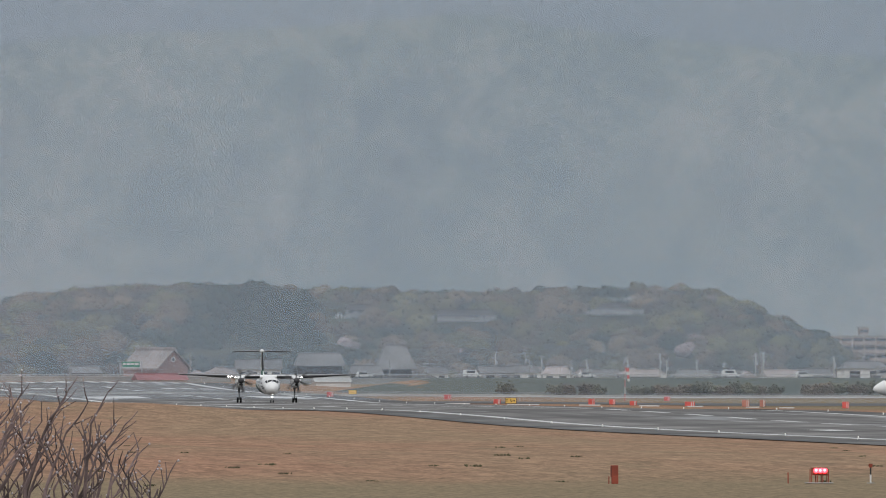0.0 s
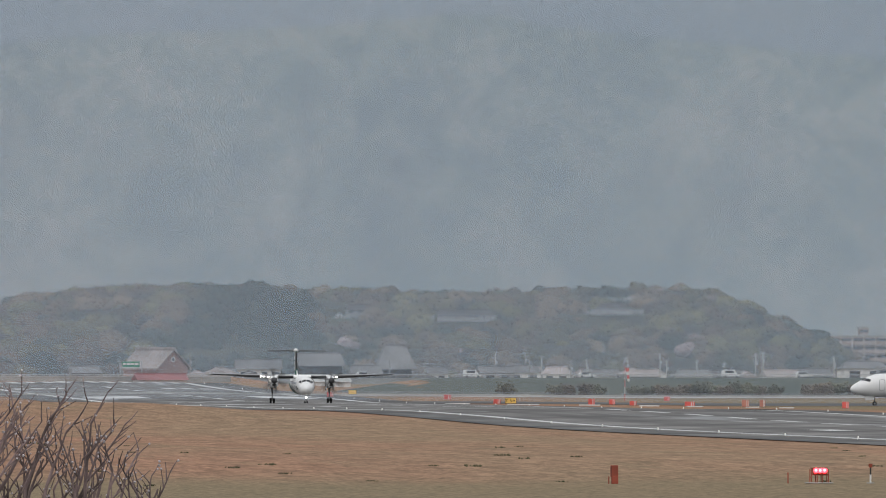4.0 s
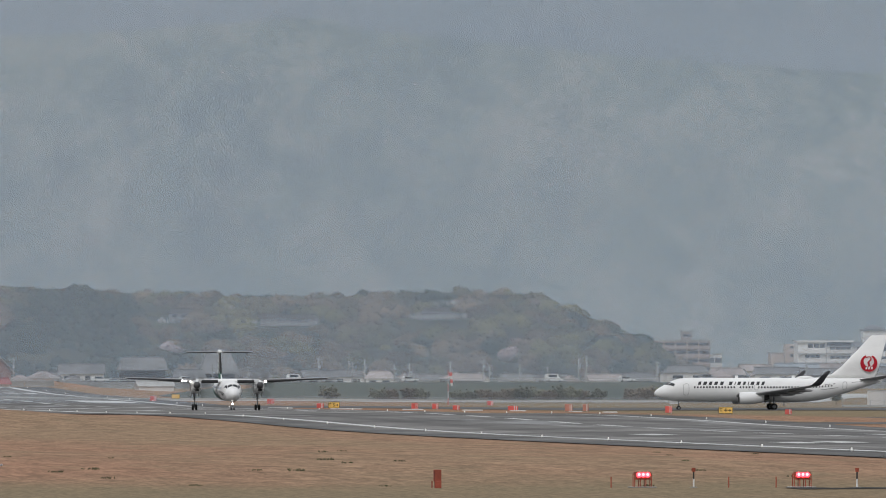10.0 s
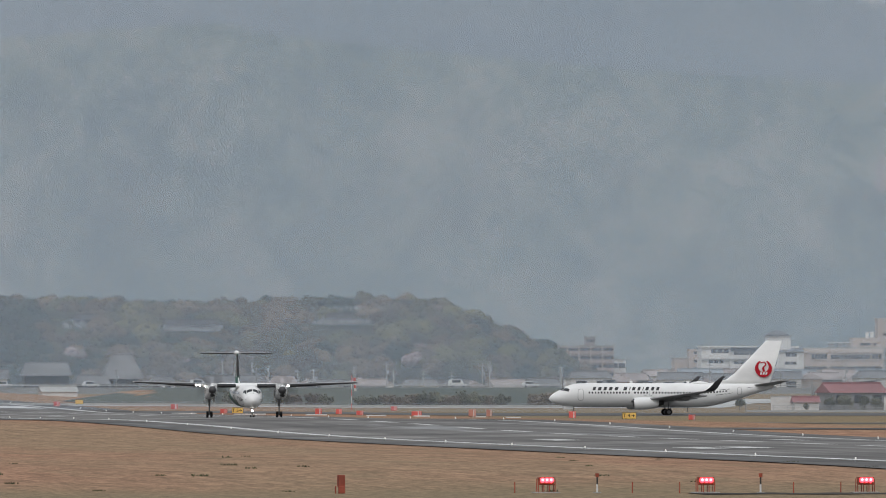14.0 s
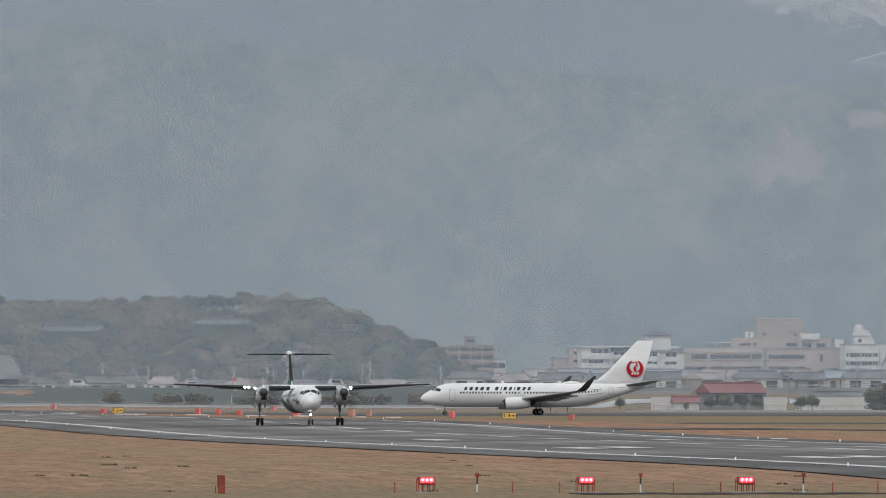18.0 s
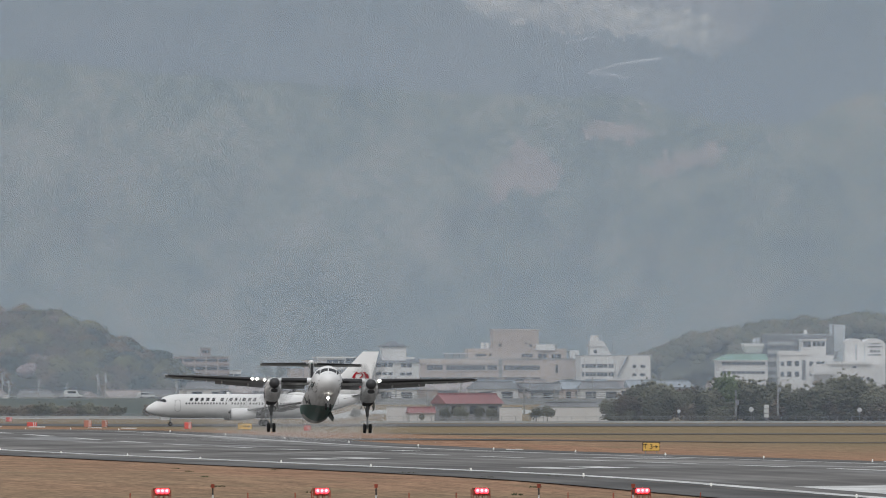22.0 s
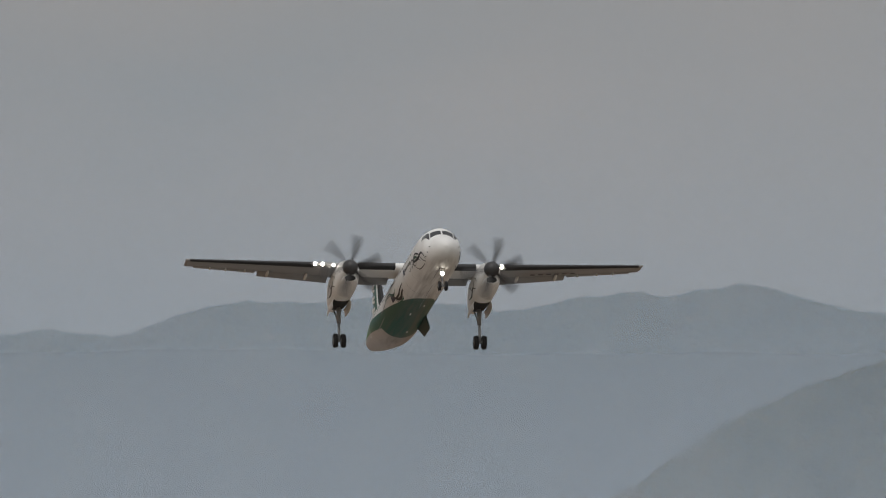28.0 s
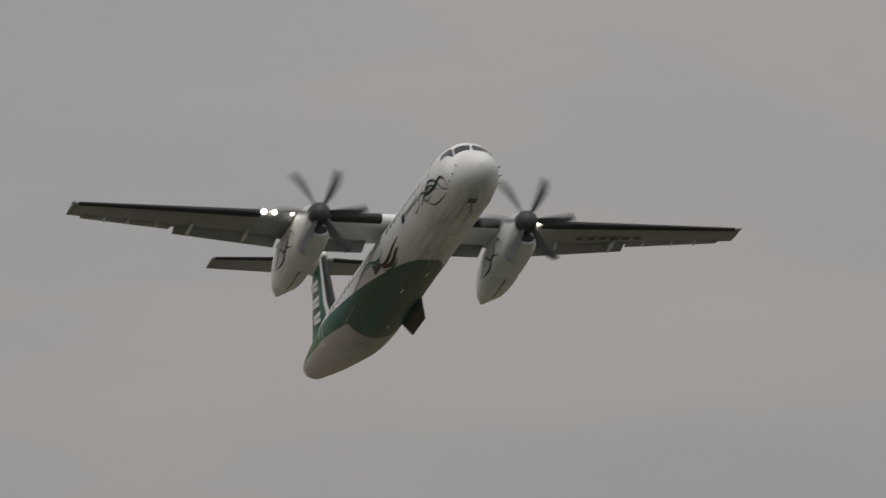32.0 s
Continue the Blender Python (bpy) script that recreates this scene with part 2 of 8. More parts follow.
def spline(points, x):
    """Smooth interpolation through (x, value) pairs."""
    xs = [p[0] for p in points]
    i = max(0, min(len(xs) - 2, int(np.searchsorted(xs, x)) - 1))
    (x0, y0), (x1, y1) = points[i], points[i + 1]
    t = max(0.0, min(1.0, (x - x0) / (x1 - x0)))
    m0 = (y1 - points[i - 1][1]) / (x1 - points[i - 1][0]) if i > 0 else (y1 - y0) / (x1 - x0)
    m1 = (points[i + 2][1] - y0) / (points[i + 2][0] - x0) if i + 2 < len(points) else (y1 - y0) / (x1 - x0)
    h = x1 - x0
    return y0 * (2 * t**3 - 3 * t * t + 1) + h * m0 * (t**3 - 2 * t * t + t) + y1 * (3 * t * t - 2 * t**3) + h * m1 * (t**3 - t * t)


# ---- the ground: long swells along the runway, a bank behind the airfield ----
PROFILE = [(-400, 0), (0, 0), (400, -0.5), (815, -0.7), (950, -0.25), (1130, -0.36), (1250, -0.45), (1370, -0.52), (1450, -0.48), (1516, -0.36), (1610, -0.06), (1730, 0.12),
           (1874, -0.22), (1974, -0.42), (2063, -0.48), (2171, -0.64), (2290, -0.8), (2377, -0.85), (2500, -0.4), (2600, -0.1), (2751, 0.45), (2830, 0.95), (2910, 1.55), (3000, 1.7), (5200, 1.7)]
RIGHT = [(-400, 0), (1000, -0.3), (1500, -0.8), (2000, -1.3), (2394, -1.6), (2450, -1.2), (2700, -0.6), (5200, -0.6)]


def smooth01(a, b, v):
    t = max(0.0, min(1.0, (v - a) / (b - a)))
    return t * t * (3 - 2 * t)


def ground_z(x, y):
    z = spline(PROFILE, y)
    z -= 0.0125 * min(24.0, abs(x - 150.3))
    if x < 115:
        z += 1.1 * math.exp(-((y - 1735) / 160) ** 2) * smooth01(115, 95, x)
    if x > 188:
        k = smooth01(188, 240, x)
        z = z * (1 - k) + spline(RIGHT, y) * k
    # a low bank behind the airfield, its far side falling to the town
    lo, hi, back0, back1 = (2628, 2662, 2700, 2790) if x < 300 else (2520, 2600, 2640, 2790)
    if x < 186:
        lo, hi = 2990, 3010
        back0, back1 = 3030, 3100
    bank = smooth01(lo, hi, y)
    after = smooth01(back0, back1, y)
    top = 2.5 if x < 300 else 0.8
    if 186 <= x < 206:
        k = smooth01(186, 206, x)
        bank, top = bank * k + smooth01(2990, 3010, y) * (1 - k), top
        after = after * k + smooth01(3030, 3100, y) * (1 - k)
    z = z * (1 - bank) + top * bank
    return z * (1 - after) + 0.2 * after


YS = [-400, -200, 0, 150, 300] + list(range(400, 2500, 15)) + list(range(2500, 2780, 7)) + list(range(2780, 3120, 10)) + [3200, 3400, 3600, 3900, 4300, 4700, 5200]
XS = [-3000, -1500, -700, -300, -150, -80, -40, -20] + list(range(-10, 420, 6)) + [440, 470, 500, 540, 600, 700, 850, 1100, 1600, 2400, 3200]


def sheet(name, xs, ys, lift, material, label, kind="structure"):
    bm = bmesh.new()
    rows = [[bm.verts.new((x, y, ground_z(x, y) + lift)) for x in xs] for y in ys]
    for a, b in zip(rows, rows[1:]):
        for i in range(len(xs) - 1):
            bm.faces.new((a[i], a[i + 1], b[i + 1], b[i]))
    ob = part(name, bm, material, smooth=True)
    return tagged(ob, label, name.split("_")[0], kind=kind)


# ---- the airfield ----
def grass_material():
    m = mat("dry_mown_grass", (0.27, 0.182, 0.112), 0.95, scale=1.1, vary=0.4, second=(0.3, 0.166, 0.104), big=0.05, stretch=(0.5, 0.05, 1.0), spec=0.15)
    nt = m.node_tree
    bsdf = nt.nodes["Principled BSDF"]
    base = bsdf.inputs["Base Color"].links[0].from_socket
    geo, sep = nt.nodes.new("ShaderNodeNewGeometry"), nt.nodes.new("ShaderNodeSeparateXYZ")
    nt.links.new(geo.outputs["Position"], sep.inputs["Vector"])
    # greener near the spectator's fence and beyond the runway
    wob = nt.nodes.new("ShaderNodeTexNoise")
    wob.inputs["Scale"].default_value, wob.inputs["Detail"].default_value = 0.03, 7
    mp = nt.nodes.new("ShaderNodeMapping")
    mp.inputs["Scale"].default_value = (0.6, 0.2, 1)
    nt.links.new(geo.outputs["Position"], mp.inputs["Vector"])
    nt.links.new(mp.outputs["Vector"], wob.inputs["Vector"])
    shift = nt.nodes.new("ShaderNodeMath")
    shift.operation = "MULTIPLY_ADD"
    shift.inputs[1].default_value = 420.0
    nt.links.new(wob.outputs["Fac"], shift.inputs[0])
    nt.links.new(sep.outputs["Y"], shift.inputs[2])
    near = nt.nodes.new("ShaderNodeMapRange")
    near.interpolation_type = "SMOOTHSTEP"
    near.inputs["From Min"].default_value, near.inputs["From Max"].default_value = 970, 1150
    near.inputs["To Min"].default_value, near.inputs["To Max"].default_value = 0.7, 0.0
    nt.links.new(shift.outputs["Value"], near.inputs["Value"])
    far = nt.nodes.new("ShaderNodeMapRange")
    far.interpolation_type = "SMOOTHSTEP"
    far.inputs["From Min"].default_value, far.inputs["From Max"].default_value = 195, 240
    far.inputs["To Max"].default_value = 0.72
    nt.links.new(sep.outputs["X"], far.inputs["Value"])
    top = nt.nodes.new("ShaderNodeMath")
    top.operation = "MAXIMUM"
    nt.links.new(near.outputs["Result"], top.inputs[0])
    nt.links.new(far.outputs["Result"], top.inputs[1])
    streak = nt.nodes.new("ShaderNodeTexNoise")
    streak.inputs["Scale"].default_value, streak.inputs["Detail"].default_value = 0.35, 7
    mp2 = nt.nodes.new("ShaderNodeMapping")
    mp2.inputs["Scale"].default_value = (0.5, 0.06, 1)
    nt.links.new(geo.outputs["Position"], mp2.inputs["Vector"])
    nt.links.new(mp2.outputs["Vector"], streak.inputs["Vector"])
    srange = nt.nodes.new("ShaderNodeMapRange")
    srange.inputs["From Min"].default_value, srange.inputs["From Max"].default_value = 0.56, 0.72
    srange.inputs["To Max"].default_value = 0.45
    nt.links.new(streak.outputs["Fac"], srange.inputs["Value"])
    add = nt.nodes.new("ShaderNodeMath")
    add.operation = "MAXIMUM"
    nt.links.new(top.outputs["Value"], add.inputs[0])
    nt.links.new(srange.outputs["Result"], add.inputs[1])
    green = nt.nodes.new("ShaderNodeMix")
    green.data_type = "RGBA"
    green.inputs["B"].default_value = (0.185, 0.158, 0.092, 1)
    nt.links.new(base, green.inputs["A"])
    nt.links.new(add.outputs["Value"], green.inputs["Factor"])
    # unseen near ground, coloured dark to cut light bounced up at the aircraft
    bounce_cut, bounce_cut_y = nt.nodes.new("ShaderNodeMix"), nt.nodes.new("ShaderNodeMapRange")
    bounce_cut.data_type = "RGBA"
    bounce_cut_y.inputs["From Min"].default_value, bounce_cut_y.inputs["From Max"].default_value = 640, 665
    bounce_cut_y.inputs["To Min"].default_value, bounce_cut_y.inputs["To Max"].default_value = 1.0, 0.0
    bounce_cut.inputs["B"].default_value = (0.035, 0.045, 0.02, 1)
    nt.links.new(sep.outputs["Y"], bounce_cut_y.inputs["Value"])
    nt.links.new(bounce_cut_y.outputs["Result"], bounce_cut.inputs["Factor"])
    # fine blades and specks
    speck, sr, sm, mp3 = nt.nodes.new("ShaderNodeTexNoise"), nt.nodes.new("ShaderNodeMapRange"), nt.nodes.new("ShaderNodeVectorMath"), nt.nodes.new("ShaderNodeMapping")
    mp3.inputs["Scale"].default_value = (0.55, 0.09, 1.0)
    speck.inputs["Scale"].default_value, speck.inputs["Detail"].default_value, speck.inputs["Roughness"].default_value = 4.0, 5, 0.75
    sr.inputs["From Min"].default_value, sr.inputs["From Max"].default_value = 0.3, 0.7
    sr.inputs["To Min"].default_value, sr.inputs["To Max"].default_value = 0.5, 1.55
    sm.operation = "SCALE"
    nt.links.new(geo.outputs["Position"], mp3.inputs["Vector"])
    nt.links.new(mp3.outputs["Vector"], speck.inputs["Vector"])
    nt.links.new(speck.outputs["Fac"], sr.inputs["Value"])
    nt.links.new(green.outputs["Result"], bounce_cut.inputs["A"])
    nt.links.new(bounce_cut.outputs["Result"], sm.inputs[0])
    nt.links.new(sr.outputs["Result"], sm.inputs["Scale"])
    nt.links.new(sm.outputs["Vector"], bsdf.inputs["Base Color"])
    return m


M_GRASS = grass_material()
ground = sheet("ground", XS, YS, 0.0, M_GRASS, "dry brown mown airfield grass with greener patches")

RWY_YS = [430] + [y for y in YS if 430 < y < 2930] + [2930]
CENTRE, HALF = 150.3, 22.5
sheet("runway", [CENTRE - HALF - 0.9, CENTRE, CENTRE + HALF + 0.9], RWY_YS, 0.08, M_TARMAC, "long damp dark-grey asphalt runway")
sheet("shoulder_near", [CENTRE - HALF - 8.0, CENTRE - HALF - 0.9], RWY_YS, 0.07, M_SHOULDER, "dark asphalt shoulder beside the runway")
sheet("shoulder_far", [CENTRE + HALF + 0.9, CENTRE + HALF + 8.0], RWY_YS, 0.07, M_SHOULDER, "dark asphalt shoulder beside the runway")


def paint_strip(name, x0, x1, y0, y1, material=M_PAINT, label="worn white runway marking", lift=0.105, slant=0.0):
    ys = [y0] + [y for y in YS if y0 < y < y1] + [y1]
    bm = bmesh.new()
    rows = [[bm.verts.new((x + slant * (y - y0), y, ground_z(x, y) + lift)) for x in (x0, x1)] for y in ys]
    for a, b in zip(rows, rows[1:]):
        bm.faces.new((a[0], a[1], b[1], b[0]))
    return tagged(part(name, bm, material), label, "marking", kind="structure")


paint_strip("edge_line_near", CENTRE - HALF, CENTRE - HALF + 1.25, 450, 2900, label="white edge line along the runway")
paint_strip("edge_line_far", CENTRE + HALF - 1.5, CENTRE + HALF, 450, 2900, label="white edge line along the runway")
for k in range(46):
    y0 = 520 + 50 * k
    paint_strip("centre_line_dash", CENTRE - 0.6, CENTRE + 0.6, y0, y0 + 30, label="white runway centre line dash")
for end, d in ((2930, -1), (430, 1)):
    def bar(x0, x1, a, b):
        ya, yb = sorted((end + d * a, end + d * b))
        for s in (-1, 1):
            xa, xb = sorted((CENTRE + s * x0, CENTRE + s * x1))
            paint_strip("runway_marking", xa, xb, ya, yb, label="broad white painted runway bar")
    bar(9.5, 19, 400, 460)
    for k in range(6):
        bar(2.0 + 3.3 * k, 3.8 + 3.3 * k, 8, 44)
    for a, n in ((150, 3), (300, 3), (600, 2), (750, 2), (900, 1)):
        for k in range(n):
            bar(9.5 + 3.6 * k, 12.0 + 3.6 * k, a, a + 22.5)

# taxiways that leave the runway square, and the damp apron bands behind
def cross_road(name, y0, y1, x0, x1, material, label, lift=0.05):
    ys = [y0] + [y for y in YS if y0 < y < y1] + [y1]
    xs = [x0] + [x for x in XS if x0 < x < x1] + [x1]
    return sheet(name, xs, ys, lift, material, label)


cross_road("taxiway_1", 2360, 2428, CENTRE + HALF + 8.0, 900, M_TAXIWAY, "grey asphalt taxiway crossing the grass")
cross_road("taxiway_2", 1905, 1950, CENTRE + HALF + 8.0, 900, M_TAXIWAY, "grey asphalt taxiway crossing the grass")
cross_road("taxiway_3", 1560, 1584, CENTRE + HALF + 8.0, 700, M_SHOULDER, "narrow dark service road across the grass")
cross_road("perimeter_road", 2560, 2585, -200, 620, M_KERB, "pale concrete perimeter road behind the airfield", 0.06)


# ---- aircraft ----
def aircraft_paint(name, colour, rough=0.42):
    m = mat(name, colour, rough, scale=1.3, vary=0.05, big=0.25, coords="object", stretch=(1, 0.4, 1), spec=0.22)
    m.node_tree.nodes["Principled BSDF"].inputs["Coat Weight"].default_value = 0.0
    return m


M_AIR_WHITE = aircraft_paint("white_aircraft_paint", (0.86, 0.86, 0.85))
M_AIR_GREY = aircraft_paint("light_grey_aircraft_paint", (0.33, 0.33, 0.33), 0.45)
M_BOOT = mat("black_rubber_boot", (0.018, 0.018, 0.02), 0.55, scale=2, vary=0.2, big=0.4, coords="object")
M_TYRE = mat("black_tyre_rubber", (0.014, 0.014, 0.015), 0.85, scale=4, vary=0.2, big=0.8, coords="object")
M_STRUT = mat("grey_painted_gear_metal", (0.3, 0.31, 0.32), 0.45, 0.3, scale=4, vary=0.15, big=1, coords="object")
M_DARK_BAY = mat("dark_bay_metal", (0.02, 0.02, 0.021), 0.7, scale=3, vary=0.2, big=1, coords="object")
M_DOOR_GREY = mat("dark_grey_door_paint", (0.2, 0.185, 0.17), 0.6, scale=5, vary=0.3, big=1.5, coords="object")
M_PANE = mat("dark_tinted_glass", (0.02, 0.023, 0.027), 0.08, scale=3, vary=0.1, big=1, coords="object", spec=0.7)
M_BARE = mat("bare_polished_metal", (0.55, 0.55, 0.56), 0.3, 0.9, scale=4, vary=0.06, big=1, coords="object")
M_BLADE = mat("dark_composite_blade", (0.055, 0.055, 0.058), 0.5, scale=4, vary=0.1, big=1, coords="object")
M_GREEN = aircraft_paint("dark_green_aircraft_paint", (0.007, 0.11, 0.075))
M_GREEN_DARK = aircraft_paint("black_green_aircraft_paint", (0.005, 0.045, 0.035))
M_NAVY = aircraft_paint("navy_blue_aircraft_paint", (0.012, 0.025, 0.07))
M_SWIRL = aircraft_paint("blue_black_aircraft_paint", (0.014, 0.02, 0.03))
M_TITLE_GREY = aircraft_paint("dark_grey_lettering_paint", (0.045, 0.045, 0.05))
M_LOGO_RED = aircraft_paint("crimson_aircraft_paint", (0.48, 0.015, 0.03))


def livery(name):
    """White in front; a dark green sweep rises from the belly to the tail, edged with light green; pale belly aft."""
    m = aircraft_paint(name, (0.84, 0.84, 0.83))
    nt = m.node_tree
    bsdf = nt.nodes["Principled BSDF"]
    white = bsdf.inputs["Base Color"].links[0].from_socket
    tc, sep = nt.nodes.new("ShaderNodeTexCoord"), nt.nodes.new("ShaderNodeSeparateXYZ")
    nt.links.new(tc.outputs["Object"], sep.inputs["Vector"])

    def calc(op, a, b, c=None):
        n = nt.nodes.new("ShaderNodeMath")
        n.operation = op
        for i, v in enumerate((a, b, c)):
            if v is None:
                continue
            if isinstance(v, (int, float)):
                n.inputs[i].default_value = v
            else:
                nt.links.new(v, n.inputs[i])
        return n.outputs["Value"]

    def step(v, a, b):
        n = nt.nodes.new("ShaderNodeMapRange")
        n.inputs["From Min"].default_value, n.inputs["From Max"].default_value = a, b
        nt.links.new(v, n.inputs["Value"])
        return n.outputs["Result"]

    y, z = sep.outputs["Y"], sep.outputs["Z"]
    # the front edge of the sweep: a curve that starts round under the belly
    d = calc("MAXIMUM", calc("SUBTRACT", y, -6.4), 0.0)
    upper = calc("ADD", calc("MULTIPLY_ADD", calc("POWER", d, 0.5), 0.12, 1.37), calc("MULTIPLY", d, 0.104))
    upper = calc("MINIMUM", upper, calc("MULTIPLY_ADD", calc("MAXIMUM", calc("SUBTRACT", y, 8.0), 0.0), 0.2, 3.3))
    started = step(y, -6.42, -6.38)
    green_in = calc("MULTIPLY", started, step(calc("SUBTRACT", upper, z), -0.02, 0.02))
    # the pale belly behind the plate, with a square front edge
    line = calc("MULTIPLY_ADD", calc("SUBTRACT", y, 4.0), 0.155, 1.98)
    belly = calc("MULTIPLY", step(calc("SUBTRACT", line, z), -0.02, 0.02), step(y, 3.98, 4.02))
    lime = calc("MULTIPLY", step(calc("SUBTRACT", calc("ADD", line, 0.75), z), 0.0, 0.6), step(y, 5.5, 11.0))

    def blend(f, a, b):
        n = nt.nodes.new("ShaderNodeMix")
        n.data_type = "RGBA"
        nt.links.new(f, n.inputs["Factor"])
        for key, v in (("A", a), ("B", b)):
            if isinstance(v, tuple):
                n.inputs[key].default_value = (*v, 1)
            else:
                nt.links.new(v, n.inputs[key])
        return n.outputs["Result"]

    greens = blend(lime, (0.006, 0.105, 0.078), (0.07, 0.19, 0.02))
    c = blend(green_in, white, greens)
    c = blend(belly, c, (0.5, 0.48, 0.46))
    # dirt streaks along the underside, with the belly's shade put into the same tone
    mp, streak = nt.nodes.new("ShaderNodeMapping"), nt.nodes.new("ShaderNodeTexNoise")
    mp.inputs["Scale"].default_value = (2.4, 0.16, 2.4)
    streak.inputs["Scale"].default_value, streak.inputs["Detail"].default_value = 1.6, 6
    nt.links.new(tc.outputs["Object"], mp.inputs["Vector"])
    nt.links.new(mp.outputs["Vector"], streak.inputs["Vector"])
    low = step(calc("SUBTRACT", 1.95, z), 0.0, 0.5)
    dirt_shade = calc("MULTIPLY", calc("MULTIPLY", low, step(streak.outputs["Fac"], 0.36, 0.7)), 0.62)
    c = blend(dirt_shade, c, (0.16, 0.13, 0.105))
    nt.links.new(c, bsdf.inputs["Base Color"])
    return m


M_LIVERY = livery("white_and_green_livery")


class Body:
    """A round hull given by stations (y, centre height, half width, half height)."""

    def __init__(self, stations, y_ref, square=1.0):
        self.st, self.ref, self.square = stations, y_ref, square

    def arc(self, t):
        """Sine and cosine of a section that is round, or squarer where square is below one."""
        return [math.copysign(abs(v) ** self.square, v) for v in (math.sin(t), math.cos(t))]

    def at(self, y):
        return [spline([(s[0], s[k]) for s in self.st], y) for k in (1, 2, 3)]

    def point(self, y, a, off=0.0):
        """a: degrees from straight up, positive towards +x."""
        zc, rx, rz = self.at(y)
        sx, cz = self.arc(radians(a))
        return Vector(((rx + off) * sx, y - self.ref, zc + (rz + off) * cz))

    def skin(self, ys, n=40):
        rings = []
        for y in ys:
            zc, rx, rz = self.at(y)
            rings.append([Vector((max(rx, 0.01) * sx, y - self.ref, zc + max(rz, 0.01) * cz)) for sx, cz in (self.arc(2 * math.pi * i / n) for i in range(n))])
        return loft(rings)

    def patch(self, corners, off=0.008, nu=5, nv=4):
        """A panel on the hull between four corners (y, angle)."""
        bm = bmesh.new()
        (a, b, c, d) = corners
        rows = []
        for j in range(nv + 1):
            v = j / nv
            row = []
            for i in range(nu + 1):
                u = i / nu
                y = (a[0] * (1 - u) + b[0] * u) * (1 - v) + (d[0] * (1 - u) + c[0] * u) * v
                t = (a[1] * (1 - u) + b[1] * u) * (1 - v) + (d[1] * (1 - u) + c[1] * u) * v
                row.append(bm.verts.new(self.point(y, t, off)))
            rows.append(row)
        for p, q in zip(rows, rows[1:]):
            for i in range(nu):
                bm.faces.new((p[i], p[i + 1], q[i + 1], q[i]))
        out = sum((v.co for v in bm.verts), Vector()) / len(bm.verts)
        bm.normal_update()
        zc = self.at(out.y + self.ref)[0]
        f = bm.faces[0] if not hasattr(bm.faces, "ensure_lookup_table") else (bm.faces.ensure_lookup_table() or bm.faces[0])
        if f.normal.dot(out - Vector((0, out.y, zc))) < 0:
            bmesh.ops.reverse_faces(bm, faces=bm.faces)
        return bm

    def ribbon(self, pts, width, off=0.01, steps=8, thin_ends=True):
        """A painted line over the hull through (y, angle) points."""
        bm = bmesh.new()
        dense = []
        for k in range(len(pts) - 1):
            for s in range(steps):
                u = k + s / steps
                dense.append(u)
        dense.append(len(pts) - 1)
        ys = [(i, p[0]) for i, p in enumerate(pts)]
        an = [(i, p[1]) for i, p in enumerate(pts)]
        centre = [self.point(spline(ys, u), spline(an, u), off) for u in dense]
        prev = None
        for i, p in enumerate(centre):
            d = (centre[min(i + 1, len(centre) - 1)] - centre[max(i - 1, 0)]).normalized()
            zc = self.at(p.y + self.ref)[0]
            nrm = (p - Vector((0, p.y, zc))).normalized()
            side = d.cross(nrm).normalized()
            w = width * (0.25 + 0.75 * math.sin(math.pi * i / (len(centre) - 1)) if thin_ends else 1.0) / 2
            cur = (bm.verts.new(p + side * w), bm.verts.new(p - side * w))
            if prev:
                bm.faces.new((prev[0], cur[0], cur[1], prev[1]))
            prev = cur
        bm.normal_update()
        return bm


def airfoil(le, chord, thick, n=10, camber=0.02):
    """Points round a section in the (y, z) plane, from the trailing edge over the top; le is its leading edge."""
    pts = []
    for i in range(n + 1):
        s = 0.5 * (1 + math.cos(math.pi * i / n))
        pts.append((s, 1))
    for i in range(n - 1, 0, -1):
        s = 0.5 * (1 + math.cos(math.pi * i / n))
        pts.append((s, -1))
    out = []
    for s, side in pts:
        t = 5 * thick * (0.2969 * math.sqrt(s) - 0.126 * s - 0.3516 * s * s + 0.2843 * s**3 - 0.1015 * s**4)
        out.append(Vector((le[0], le[1] + s * chord, le[2] + chord * (camber * 4 * s * (1 - s) + side * t))))
    return out


def wing_skin(sections, n=10):
    """sections: (leading edge, chord, thickness); a lifting surface across them."""
    return loft([airfoil(le, c, t, n) for le, c, t in sections])


def boot_skin(sections, reach=0.13):
    """A rubber strip round the leading edge, a little proud."""
    rings = []
    for le, c, t in sections:
        full = airfoil((le[0], le[1] - 0.012, le[2]), c * 1.004, t * 1.06, 16)
        near = [p for p in full if p.y - le[1] < reach * c]
        rings.append(near)
    k = min(len(r) for r in rings)
    rings = [r[:k] for r in rings]
    return loft(rings, cap=False, closed=False)


def fin_skin(sections, n=10):
    """Upright surface: sections (y, z of the leading edge, chord, thickness)."""
    rings = []
    for y, z, c, t in sections:
        rings.append([Vector((p.z, p.y, z)) for p in airfoil((0, y, 0), c, t, n, 0.0)])
    return loft(rings)


